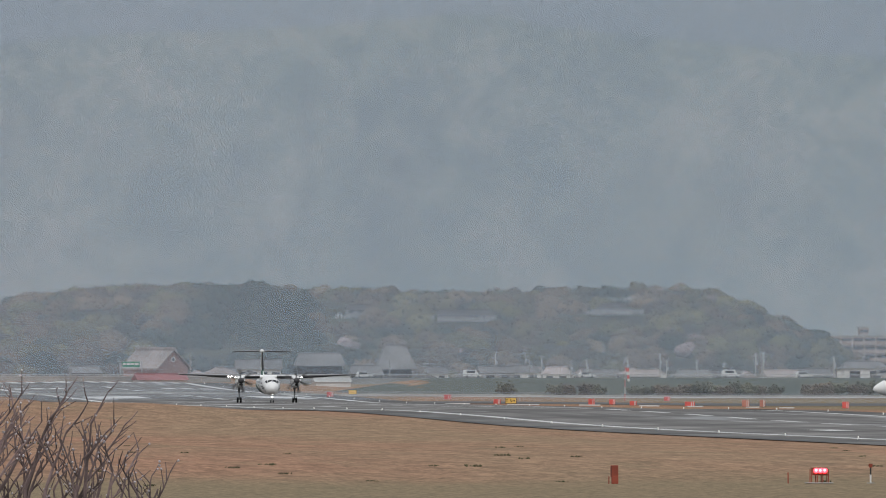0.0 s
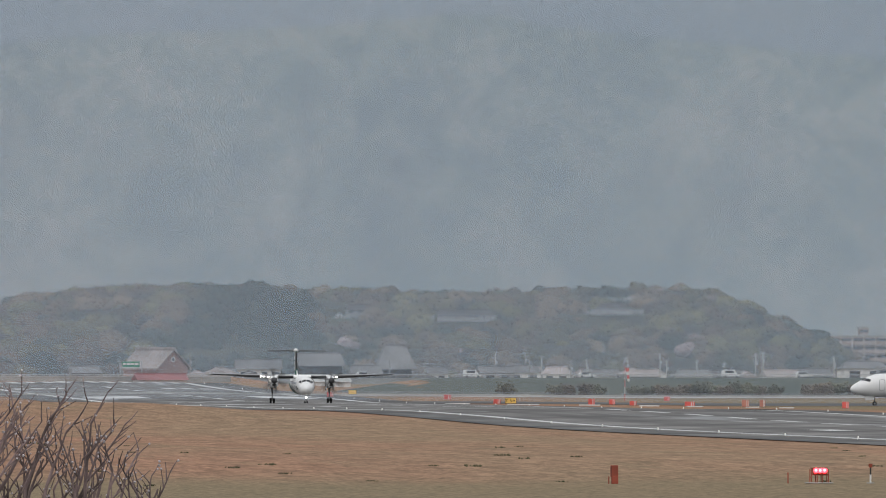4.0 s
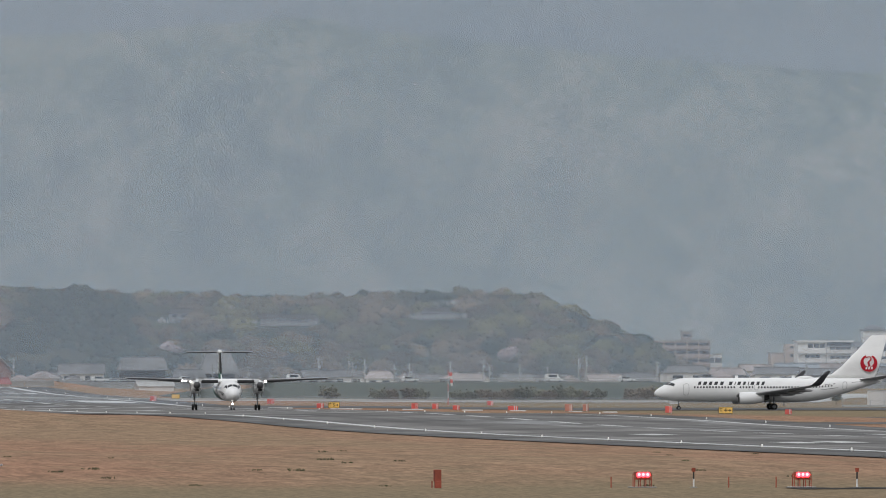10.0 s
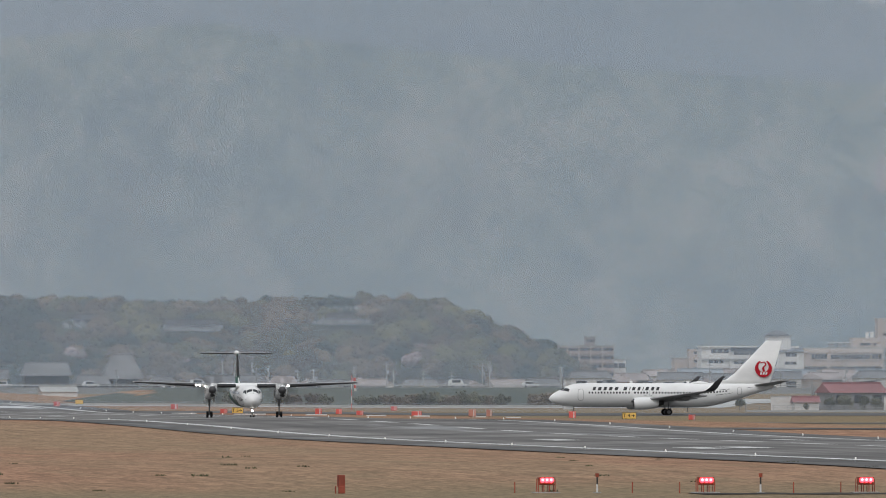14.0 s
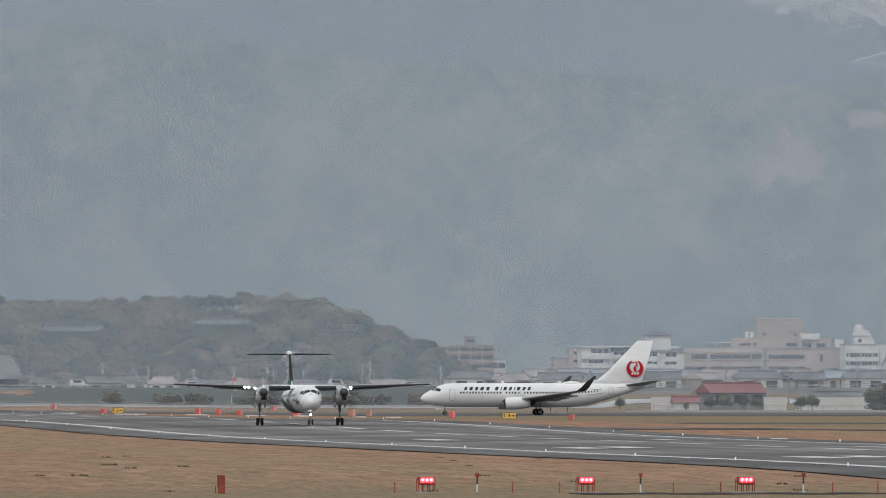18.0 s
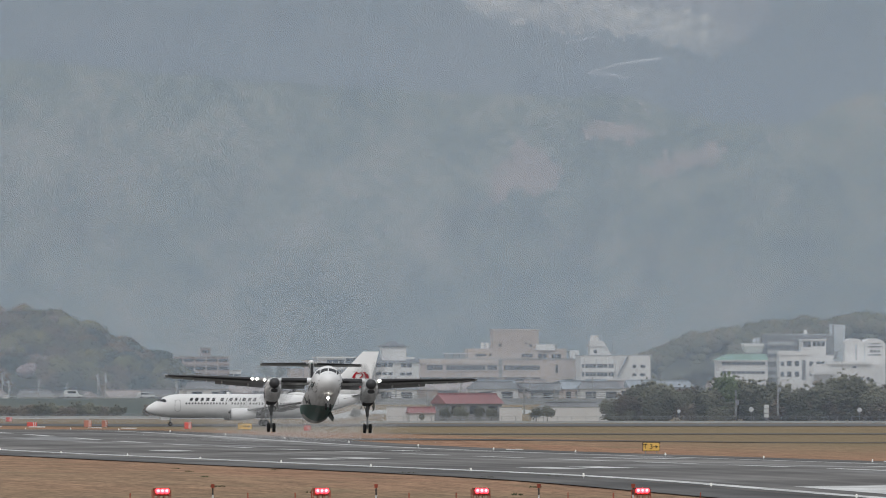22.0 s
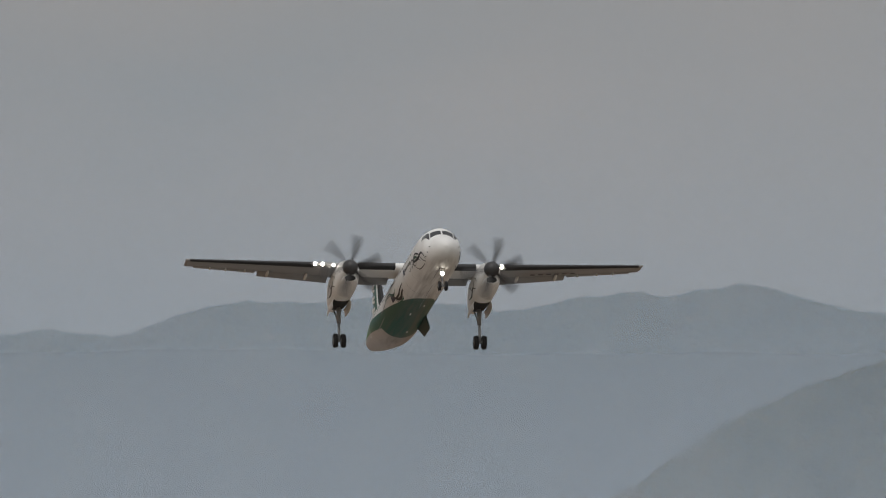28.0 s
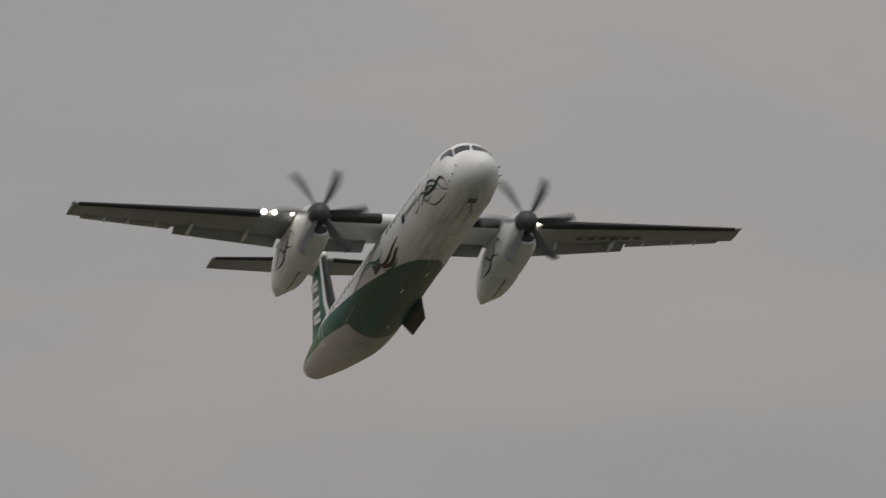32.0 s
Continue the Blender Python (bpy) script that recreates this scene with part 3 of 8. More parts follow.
def wheel(parent, x, y, z, r, w, name="wheel"):
    bm = bmesh.new()
    prof = [(0.55 * r, 0.5), (0.86 * r, 0.5), (0.97 * r, 0.4), (r, 0.2), (r, -0.2), (0.97 * r, -0.4), (0.86 * r, -0.5), (0.55 * r, -0.5)]
    rings = []
    for i in range(24):
        a = 2 * math.pi * i / 24
        rings.append([Vector((x + h * w, y + rr * math.cos(a), z + rr * math.sin(a))) for rr, h in prof])
    rings.append(rings[0])
    tyre = part(name, loft(rings, cap=False), M_TYRE, parent, smooth=True)
    rim = bmesh.new()
    rod(rim, (x - w * 0.42, y, z), (x + w * 0.42, y, z), r * 0.56, n=18)
    part("rim", rim, M_STRUT, tyre, "grey metal rim")
    return tyre


# ---- the turboprop airliner ----
REF = 15.9


def build_turboprop():
    plane = thing("turboprop_airliner", "white and green twin-turboprop high-wing airliner with a T-tail", "airplane")
    hull = Body([(0.0, 2.42, 0.02, 0.02), (0.12, 2.42, 0.32, 0.31), (0.4, 2.42, 0.58, 0.56), (0.9, 2.42, 0.85, 0.8), (1.6, 2.385, 1.05, 0.915), (1.9, 2.55, 1.12, 1.11), (2.2, 2.7, 1.18, 1.28), (2.7, 2.78, 1.25, 1.37), (3.5, 2.82, 1.38, 1.42),
                 (5.0, 2.83, 1.42, 1.44), (12, 2.83, 1.42, 1.44), (20.5, 2.83, 1.42, 1.44), (23.0, 2.92, 1.38, 1.35), (25.5, 3.12, 1.18, 1.12), (28.0, 3.35, 0.92, 0.87), (30.0, 3.55, 0.68, 0.62), (31.3, 3.66, 0.45, 0.4), (31.8, 3.7, 0.05, 0.05)], REF)
    ys = [0.0, 0.03, 0.08, 0.16, 0.28, 0.45, 0.7, 1.0, 1.3, 1.6, 1.9, 2.2, 2.6, 3.0, 3.5, 4.1, 5] + [5 + k for k in range(1, 16)] + [20.5, 21, 21.7, 22.5, 23.3, 24.2, 25, 26, 27, 28, 29, 30, 30.6, 31, 31.4, 31.6, 31.8]
    part("fuselage", hull.skin(ys, 48), M_LIVERY, plane, "white fuselage with a dark green sweep to the tail", True)
    # flight deck glazing
    for s in (-1, 1):
        for name, c in (("windscreen", [(1.6, s * 2.5), (1.69, s * 42), (2.1, s * 36), (2.04, s * 2.2)]), ("side_window", [(1.72, s * 45), (2.6, s * 68), (2.85, s * 54), (2.16, s * 39)])):
            part(name, hull.patch(c, 0.01), M_PANE, plane, "dark flight deck window", True)
    # cabin windows, doors
    for s in (-1, 1):
        for k in range(24):
            y = 5.6 + 0.72 * k
            if 12.0 < y < 12.6:
                continue
            a0, a1 = s * 66, s * 80
            w = hull.patch([(y - 0.15, a0), (y + 0.15, a0), (y + 0.15, a1), (y - 0.15, a1)], 0.009, 2, 3)
            part("cabin_window", w, M_PANE, plane)
        for y0, y1 in ((3.9, 4.75), (24.0, 24.75)):
            loop = [(y0, s * 50), (y1, s * 50), (y1 + 0.05, s * 80), (y1, s * 112), (y0, s * 112), (y0 - 0.05, s * 80), (y0, s * 50)]
            door = part("cabin_door", hull.patch([(y0, s * 50), (y1, s * 50), (y1, s * 112), (y0, s * 112)], 0.006, 3, 6), M_LIVERY, plane, "flush cabin door with a pale outline", True)
            part("door_outline", hull.ribbon(loop, 0.06, 0.012, 6, False), M_AIR_WHITE if y0 > 10 else M_AIR_GREY, door)
    # painted swirls
    for s in (-1, 1):
        for pts, w, mm in (
            ([(2.05, s * 118), (2.15, s * 104), (2.6, s * 98), (3.3, s * 108), (4.3, s * 106), (4.9, s * 96), (5.7, s * 100)], 0.15, M_SWIRL),
            ([(2.1, s * 126), (2.6, s * 118), (3.1, s * 98), (3.9, s * 92), (4.6, s * 104), (5.4, s * 112)], 0.11, M_SWIRL),
            ([(2.5, s * 128), (3.2, s * 132), (4.0, s * 130), (4.5, s * 116), (4.4, s * 102)], 0.06, M_SWIRL),
            ([(3.0, s * 116), (3.5, s * 102), (4.2, s * 98), (4.7, s * 110), (4.2, s * 118)], 0.1, M_SWIRL),
            ([(3.2, s * 104), (3.9, s * 100), (4.4, s * 104)], 0.1, M_GREEN),
            ([(5.2, s * 92), (5.6, s * 106), (6.3, s * 112), (6.6, s * 104)], 0.06, M_AIR_GREY),
            ([(10.1, s * 120), (10.7, s * 122), (11.6, s * 128), (12.6, s * 122), (13.2, s * 106)], 0.2, M_SWIRL),
            ([(9.6, s * 108), (10.8, s * 112), (11.8, s * 118), (12.8, s * 116), (13.6, s * 100)], 0.16, M_SWIRL),
            ([(10.9, s * 132), (11.6, s * 134), (12.6, s * 130), (13.1, s * 116)], 0.09, M_GREEN),
            ([(12.2, s * 96), (13.0, s * 106), (13.8, s * 98), (14.8, s * 88), (16.4, s * 90)], 0.13, M_GREEN),
            ([(13.4, s * 108), (14.4, s * 96), (15.6, s * 92), (17.2, s * 100), (18.4, s * 104)], 0.08, M_AIR_GREY),
            ([(17.6, s * 116), (19.4, s * 120), (21.4, s * 122)], 0.04, M_AIR_GREY),
        ):
            part("painted_swirl", hull.ribbon(pts, w, 0.011), mm, plane, "dark painted swirl")
        part("painted_square", hull.patch([(13.0, s * 100), (14.1, s * 100), (14.1, s * 117), (13.0, s * 117)], 0.009), M_NAVY, plane, "navy blue painted panel")
        part("painted_disc", hull.patch([(8.0, s * 88), (8.5, s * 88), (8.5, s * 102), (8.0, s * 102)], 0.01), M_NAVY, plane, "small round dark emblem")
        for k in range(6):
            y = 5.75 + 0.36 * k
            part("lettering_bar", hull.patch([(y, s * 90), (y + 0.2, s * 90), (y + 0.24, s * 98), (y + 0.04, s * 98)], 0.01, 2, 2), M_TITLE_GREY, plane)
    # belly details: pale drain masts and stripe, strake
    for x0, x1, y, a in ((0, 0, 11.2, 168), (0, 0, 13.4, 190), (0, 0, 18.0, 172), (0, 0, 24.5, 176), (0, 0, 9.2, 150)):
        part("drain_mast", hull.patch([(y, a), (y + 0.5, a - 1), (y + 0.55, a + 2), (y + 0.05, a + 2)], 0.02, 2, 2), M_AIR_WHITE, plane)
    st = bmesh.new()
    edge = [hull.point(15.4, 138, -0.05), hull.point(19.0, 138, -0.05), hull.point(18.8, 140, 0.68), hull.point(16.6, 140, 0.68)]
    a = [st.verts.new(p) for p in edge]
    b = [st.verts.new(p + Vector((0.05, 0, 0.05))) for p in edge]
    st.faces.new(a[::-1])
    st.faces.new(b)
    for i in range(4):
        st.faces.new((a[i], a[(i + 1) % 4], b[(i + 1) % 4], b[i]))
    part("belly_strake", st, M_GREEN_DARK, plane, "dark green plate under the rear belly")
    # nose radome seam, pitot tubes
    for s in (-1, 1):
        for y, a in ((1.0, 80), (1.3, 96), (1.7, 108)):
            p = hull.point(y, s * a, 0.0)
            q = hull.point(y, s * a, 0.08)
            part("pitot_probe", rod(bmesh.new(), p, q + Vector((0, -0.12, 0)), 0.025, 0.015, 6), M_DARK_BAY, plane)
    # wing
    def sect(x, s=1):
        ax = abs(x)
        if ax <= 4.4:
            le, c, z = 12.2, 3.5, 4.1 + 0.0 * ax
        else:
            u = (ax - 4.4) / 9.8
            le, c, z = 12.2 + 0.92 * u, 3.5 - 1.9 * u, 4.1 + 0.42 * u
        return ((x, le - REF, z), c, 0.17 - 0.04 * ax / 14.2)

    part("wing_box", wing_skin([sect(x) for x in (-4.4, -1.2, 0, 1.2, 4.4)]), M_AIR_WHITE, plane, "white wing centre section", True)
    fair = Body([(10.9, 3.75, 0.3, 0.25), (11.6, 3.8, 0.75, 0.42), (12.6, 3.85, 1.0, 0.5), (14.5, 3.85, 1.02, 0.5), (16.0, 3.8, 0.8, 0.42), (17.4, 3.75, 0.25, 0.25)], REF)
    part("wing_fairing", fair.skin([10.9, 11.2, 11.6, 12.1, 12.6, 13.5, 14.5, 15.2, 16, 16.8, 17.4], 24), M_AIR_WHITE, plane, smooth=True)
    for s in (-1, 1):
        panel = part("outer_wing", wing_skin([sect(s * x) for x in (4.4, 7, 10, 12.5, 13.9, 14.2)]), M_AIR_GREY, plane, "light grey outer wing", True)
        part("deicing_boot", boot_skin([sect(s * x) for x in (6.45 if s < 0 else 5.5, 8, 11, 14.0)]), M_BOOT, panel, "black rubber de-icing boot")
        part("deicing_boot", boot_skin([sect(s * x) for x in (1.35, 3.68)]), M_BOOT, panel, "black rubber de-icing boot")
        # drooped flap and aileron behind the rear spar
        for name, xa, xb, droop in (("inner_flap", 1.4, 3.6, 16), ("outer_flap", 5.2, 9.6, 16), ("aileron", 9.75, 13.6, 1)):
            rings = []
            for x in (xa, xb):
                (lx, ly, lz), c, th = sect(s * x)
                fc = 0.3 * c
                y0, z0 = ly + 0.8 * c, lz + 0.0
                t = radians(droop)
                rr = []
                for p in airfoil((s * x, 0, 0), fc, 0.14, 6, 0.01):
                    rr.append(Vector((s * x, y0 + p.y * math.cos(t) + p.z * math.sin(t), z0 - 0.02 - p.y * math.sin(t) + p.z * math.cos(t))))
                rings.append(rr)
            part(name, loft(rings), M_AIR_GREY, panel, smooth=True)
        for x in (6.6, 9.0):
            (lx, ly, lz), c, th = sect(s * x)
            f = bmesh.new()
            ball(f, (s * x, ly + 0.82 * c, lz - 0.2), 0.5, 2, (0.16, 1.5, 0.32))
            part("flap_track_fairing", f, M_AIR_WHITE, panel, smooth=True)
        for x in (10.4, 11.6, 12.6):
            (lx, ly, lz), c, th = sect(s * x)
            part("static_hinge", boxm(s * x - 0.04, s * x + 0.04, ly + 0.78 * c, ly + 0.95 * c, lz - 0.16, lz - 0.02), M_AIR_WHITE, panel)
        tip = bmesh.new()
        ball(tip, (s * 14.2, 13.2 - REF, 4.53), 0.1, 1, (0.9, 2.2, 0.7))
        part("wingtip_light", tip, M_BARE, panel)
        # bars where the registration is painted under the left wing
        if s > 0:
            for k in range(6):
                x = 7.3 + 0.5 * k
                (lx, ly, lz), c, th = sect(x)
                b = bmesh.new()
                zc = lz - 0.062 * c
                q = [(x, ly + 0.42 * c, zc - 0.012), (x + 0.3, ly + 0.42 * c, zc - 0.01), (x + 0.3, ly + 0.53 * c, zc - 0.002), (x, ly + 0.53 * c, zc - 0.004)]
                vs = [b.verts.new(v) for v in q]
                b.faces.new(vs[::-1])
                part("registration_bar", b, M_TITLE_GREY, panel)
        # engine nacelle
        nx = s * 4.4
        nac = Body([(10.75, 3.6, 0.42, 0.42), (11.1, 3.52, 0.56, 0.62), (11.7, 3.42, 0.68, 0.82), (12.8, 3.36, 0.71, 0.93), (14.5, 3.34, 0.71, 0.95), (16.0, 3.28, 0.67, 0.93), (17.2, 3.22, 0.56, 0.8), (18.2, 3.1, 0.38, 0.5), (18.9, 2.9, 0.1, 0.2)], REF, 0.68)
        bm = nac.skin([10.75, 10.9, 11.1, 11.4, 11.7, 12.2, 12.8, 13.6, 14.5, 15.2, 16.0, 16.5, 17.0, 17.5, 18.0, 18.3, 18.6, 18.9], 36)
        bmesh.ops.translate(bm, verts=bm.verts, vec=(nx, 0, 0))
        nacelle = part("engine_nacelle", bm, M_AIR_WHITE, plane, "white engine nacelle with swirl decoration", True)
        sc = Body([(10.72, 2.92, 0.36, 0.22), (10.9, 2.9, 0.44, 0.28), (11.6, 2.88, 0.5, 0.36), (12.6, 2.95, 0.5, 0.4), (13.6, 3.1, 0.3, 0.3)], REF)
        bm = sc.skin([10.72, 10.8, 10.9, 11.2, 11.6, 12.1, 12.6, 13.1, 13.6], 20)
        bmesh.ops.translate(bm, verts=bm.verts, vec=(nx, 0, 0))
        scoop = part("intake_scoop", bm, M_AIR_WHITE, nacelle, smooth=True)
        bm = bmesh.new()
        bmesh.ops.create_uvsphere(bm, u_segments=20, v_segments=8, radius=1, matrix=Matrix.Translation((nx, 10.71 - REF, 2.92)) @ Matrix.Diagonal((0.33, 0.03, 0.19, 1)))
        part("intake_mouth", bm, M_DARK_BAY, nacelle, "black oval air intake", True)
        for pts in ([(12.2, s * -96), (13.0, s * -84), (14.0, s * -100), (15.0, s * -88), (16.2, s * -104)], [(12.8, s * -112), (13.8, s * -98), (14.6, s * -116), (15.8, s * -110)], [(12.2, s * 96), (13.0, s * 84), (14.0, s * 100), (15.0, s * 88), (16.2, s * 104)], [(12.8, s * 112), (13.8, s * 98), (14.6, s * 116), (15.8, s * 110)]):
            bm = nac.ribbon(pts, 0.1, 0.012)
            bmesh.ops.translate(bm, verts=bm.verts, vec=(nx, 0, 0))
            part("painted_swirl", bm, M_SWIRL, nacelle)
        # exhaust stub
        part("exhaust_pipe", rod(bmesh.new(), (nx + s * 0.25, 15.4 - REF, 4.1), (nx + s * 0.3, 16.7 - REF, 4.12), 0.2, 0.18, 14), M_DARK_STEEL, nacelle)
        # gear bay and doors
        bay = nac.patch([(14.6, 142), (17.1, 142), (17.1, 218), (14.6, 218)], 0.006, 6, 6)
        bmesh.ops.translate(bay, verts=bay.verts, vec=(nx, 0, 0))
        part("gear_bay", bay, M_DARK_BAY, nacelle, "dark wheel bay")
        for e in (-1, 1):
            a0 = 180 - e * 42
            d = nac.patch([(14.6, a0), (17.1, a0), (17.1, 180 - e * 0.5), (14.6, 180 - e * 0.5)], 0.02, 6, 4)
            bmesh.ops.solidify(d, geom=d.faces[:], thickness=0.03)
            bmesh.ops.translate(d, verts=d.verts, vec=(nx, 0, 0))
            h = nac.point(15.85, a0, 0.02) + Vector((nx, 0, 0))
            DOORS.append((part("gear_door", d, M_AIR_WHITE, plane, "white wheel bay door", True), h, e))
        # landing lights
        for k, (x, y, z, r) in enumerate(((4.4 + 0.82, 12.1, 4.06, 0.1), (5.88, 12.28, 4.16, 0.12), (6.34, 12.32, 4.18, 0.12)) if s < 0 else ((5.25, 12.1, 4.1, 0.14),)):
            b = bmesh.new()
            ball(b, (s * x, y - REF, z), r, 2, (1, 0.5, 1))
            part("landing_light", b, M_LAMP, plane, "glaring landing light", True)
        # propeller, its own origin at the hub
        spin = bmesh.new()
        prof = [(0.0, 0.03), (0.04, 0.18), (0.12, 0.3), (0.28, 0.41), (0.48, 0.47), (0.68, 0.48)]
        rings = [[Vector((r * math.sin(2 * math.pi * i / 24), y, r * math.cos(2 * math.pi * i / 24))) for i in range(24)] for y, r in prof]
        spinner = part("propeller", loft(rings), M_BLADE, plane, "black six-bladed propeller", True)
        hub = (nx, 10.05 - REF, 3.59)
        spinner.matrix_basis = Matrix.Translation(hub)
        for k in range(6):
            rings = []
            for r, c, tw, sw in ((0.3, 0.2, 60, 0), (0.6, 0.3, 50, 0.0), (1.0, 0.4, 40, 0.02), (1.5, 0.42, 30, 0.0), (1.85, 0.34, 25, -0.08), (2.05, 0.12, 22, -0.16)):
                t = radians(tw)
                rr = []
                for p in airfoil((0, -c / 2, 0), c, 0.12, 5, 0.02):
                    u, v = p.y + sw, p.z
                    rr.append(Vector((u * math.cos(t) - v * math.sin(t), 0.4 + u * math.sin(t) + v * math.cos(t), r)))
                rings.append(rr)
            bl = loft(rings)
            bmesh.ops.rotate(bl, verts=bl.verts, cent=(0, 0, 0), matrix=Matrix.Rotation(k * math.pi / 3, 3, "Y"))
            part("blade", bl, M_BLADE, spinner, smooth=True)
        PROPS.append((spinner, hub, s))
        # main gear: hinge in the nacelle; the leg hangs from its own origin
        hinge = Vector((nx, 16.1 - REF, 3.15))
        leg = bmesh.new()
        rod(leg, (0, 0, 0.1), (0, -0.05, -1.6), 0.13, n=12)
        rod(leg, (0, -0.05, -1.5), (0, -0.2, -2.72), 0.085, n=12)
        rod(leg, (-0.42, -0.2, -2.72), (0.42, -0.2, -2.72), 0.07, n=10)
        rod(leg, (-0.3, 0.9, -0.1), (-0.05, -0.05, -1.5), 0.05, n=8)
        rod(leg, (0.3, 0.9, -0.1), (0.05, -0.05, -1.5), 0.05, n=8)
        rod(leg, (0, 0.1, -1.65), (0, 0.22, -2.05), 0.04, n=6)
        rod(leg, (0, 0.22, -2.05), (0, -0.15, -2.6), 0.04, n=6)
        gear = part("main_gear", leg, M_STRUT, plane, "grey main gear leg with twin wheels", True)
        gear.matrix_basis = Matrix.Translation(hinge)
        for e in (-1, 1):
            wheel(gear, e * 0.25, -0.2, -2.72, 0.43, 0.28)
        GEARS.append((gear, hinge, 1))
    hinge = Vector((0, 2.5 - REF, 1.75))
    leg = bmesh.new()
    rod(leg, (0, 0, 0.2), (0, -0.45, -1.1), 0.08, n=10)
    rod(leg, (0, -0.42, -1.05), (0, -0.55, -1.43), 0.055, n=10)
    rod(leg, (-0.24, -0.55, -1.43), (0.24, -0.55, -1.43), 0.05, n=8)
    rod(leg, (0, 0.7, 0.0), (0, -0.35, -0.85), 0.045, n=8)
    gear = part("nose_gear", leg, M_STRUT, plane, "grey nose gear leg with twin wheels", True)
    gear.matrix_basis = Matrix.Translation(hinge)
    for e in (-1, 1):
        wheel(gear, e * 0.2, -0.55, -1.43, 0.3, 0.17)
    b = bmesh.new()
    ball(b, (0, -0.5, -0.62), 0.13, 2, (1, 0.6, 1))
    part("taxi_light", b, M_LAMP, gear, "glaring taxi light", True)
    GEARS.append((gear, hinge, -1))
    part("nose_bay", hull.patch([(1.75, 170), (2.25, 171), (2.25, 189), (1.75, 190)], 0.012), M_DOOR_GREY, plane, "dark grey nose wheel doors")
    for e in (-1, 1):
        part("nose_door_seam", hull.ribbon([(2.25, 180 + 9 * e), (3.2, 180 + 9 * e), (4.2, 180 + 8 * e)], 0.035, 0.012, 6, False), M_AIR_GREY, plane)
    part("belly_seam", hull.ribbon([(6.0, 181), (9.0, 180), (12.0, 179)], 0.03, 0.012, 6, False), M_AIR_GREY, plane)
    for y in (6.2, 8.6, 10.2, 20.2, 22.6):
        part("skin_seam", hull.ribbon([(y, a) for a in (70, 100, 130, 160, 190, 220, 250, 290)], 0.022, 0.009, 4, False), M_AIR_GREY, plane)
    # tail
    fin = part("fin", fin_skin([(24.9 - REF, 3.7, 6.9, 0.07), (26.4 - REF, 4.6, 5.0, 0.1), (27.3 - REF, 5.6, 3.95, 0.11), (28.6 - REF, 8.0, 2.35, 0.11)]), M_GREEN, plane, "dark green tail fin", True)
    rings = []
    for y, z, c, t in ((26.75, 4.95, 4.6, 0.1), (27.3, 5.6, 3.95, 0.12), (28.5, 7.85, 2.45, 0.12)):
        full = [Vector((p.z, p.y, z)) for p in airfoil((0, y - REF - 0.015, 0), c, t * 1.05, 16, 0.0)]
        rings.append([p for p in full if p.y - (y - REF) < 0.13 * c])
    k = min(len(r) for r in rings)
    part("deicing_boot", loft([r[:k] for r in rings], False, False), M_BOOT, fin, "black rubber de-icing boot")
    for s in (-1, 1):
        rows_ = []
        for y, z, c, t in ((26.75, 4.95, 4.6, 0.1), (27.3, 5.6, 3.95, 0.12), (28.5, 7.85, 2.45, 0.12)):
            full = [p for p in airfoil((0, y - REF, 0), c, t * 1.03, 24, 0.0) if 0.1 * c < p.y - (y - REF) < 0.22 * c and p.z * s > 0]
            full.sort(key=lambda p: p.y)
            rows_.append([Vector((p.z, p.y, z)) for p in full])
        n_ = min(len(r) for r in rows_)
        part("white_edge_band", loft([r[:n_] for r in rows_], False, False), M_AIR_WHITE, fin, "white band behind the leading edge")
    part("dorsal_fairing", fin_skin([(22.6 - REF, 3.75, 5.0, 0.05), (24.6 - REF, 4.3, 3.2, 0.06), (26.3 - REF, 4.95, 1.6, 0.08)]), M_AIR_WHITE, fin, "white dorsal fairing", True)
    for s in (-1, 1):
        for k in range(3):
            z0, y0 = 7.05 - 0.8 * k, 29.2 - 0.3 * k
            t = 0.2 + 0.035 * k
            for pts in ([(y0, z0), (y0 + 1.2, z0 + 0.1), (y0 + 1.2, z0 - 0.1), (y0, z0 - 0.22)], [(y0, z0 - 0.3), (y0 + 1.15, z0 - 0.12), (y0 + 1.15, z0 - 0.3), (y0, z0 - 0.5)]):
                b = bmesh.new()
                b.faces.new([b.verts.new((s * t, y - REF, z)) for y, z in pts])
                part("tail_emblem_bar", b, M_AIR_WHITE, fin, "white slanted painted bar")
    stab = part("tailplane", wing_skin([((x, 29.05 + 0.1 * abs(x) - REF, 7.95), 2.25 - 0.17 * abs(x), 0.12) for x in (-4.65, -2, 0, 2, 4.65)]), M_AIR_GREY, plane, "light grey tailplane on top of the fin", True)
    for s in (-1, 1):
        part("deicing_boot", boot_skin([((s * x, 29.05 + 0.1 * x - REF, 7.95), 2.25 - 0.17 * x, 0.12) for x in (0.5, 2.5, 4.55)]), M_BOOT, stab, "black rubber de-icing boot")
    b = bmesh.new()
    ball(b, (0, 29.9 - REF, 8.0), 0.34, 3, (0.95, 4.0, 1.0))
    part("tail_bullet", b, M_AIR_WHITE, stab, "white bullet fairing", True)
    return plane


PROPS, GEARS, DOORS = [], [], []
turboprop = build_turboprop()


# ---- the twin-jet waiting on the taxiway ----
JREF = 19.7


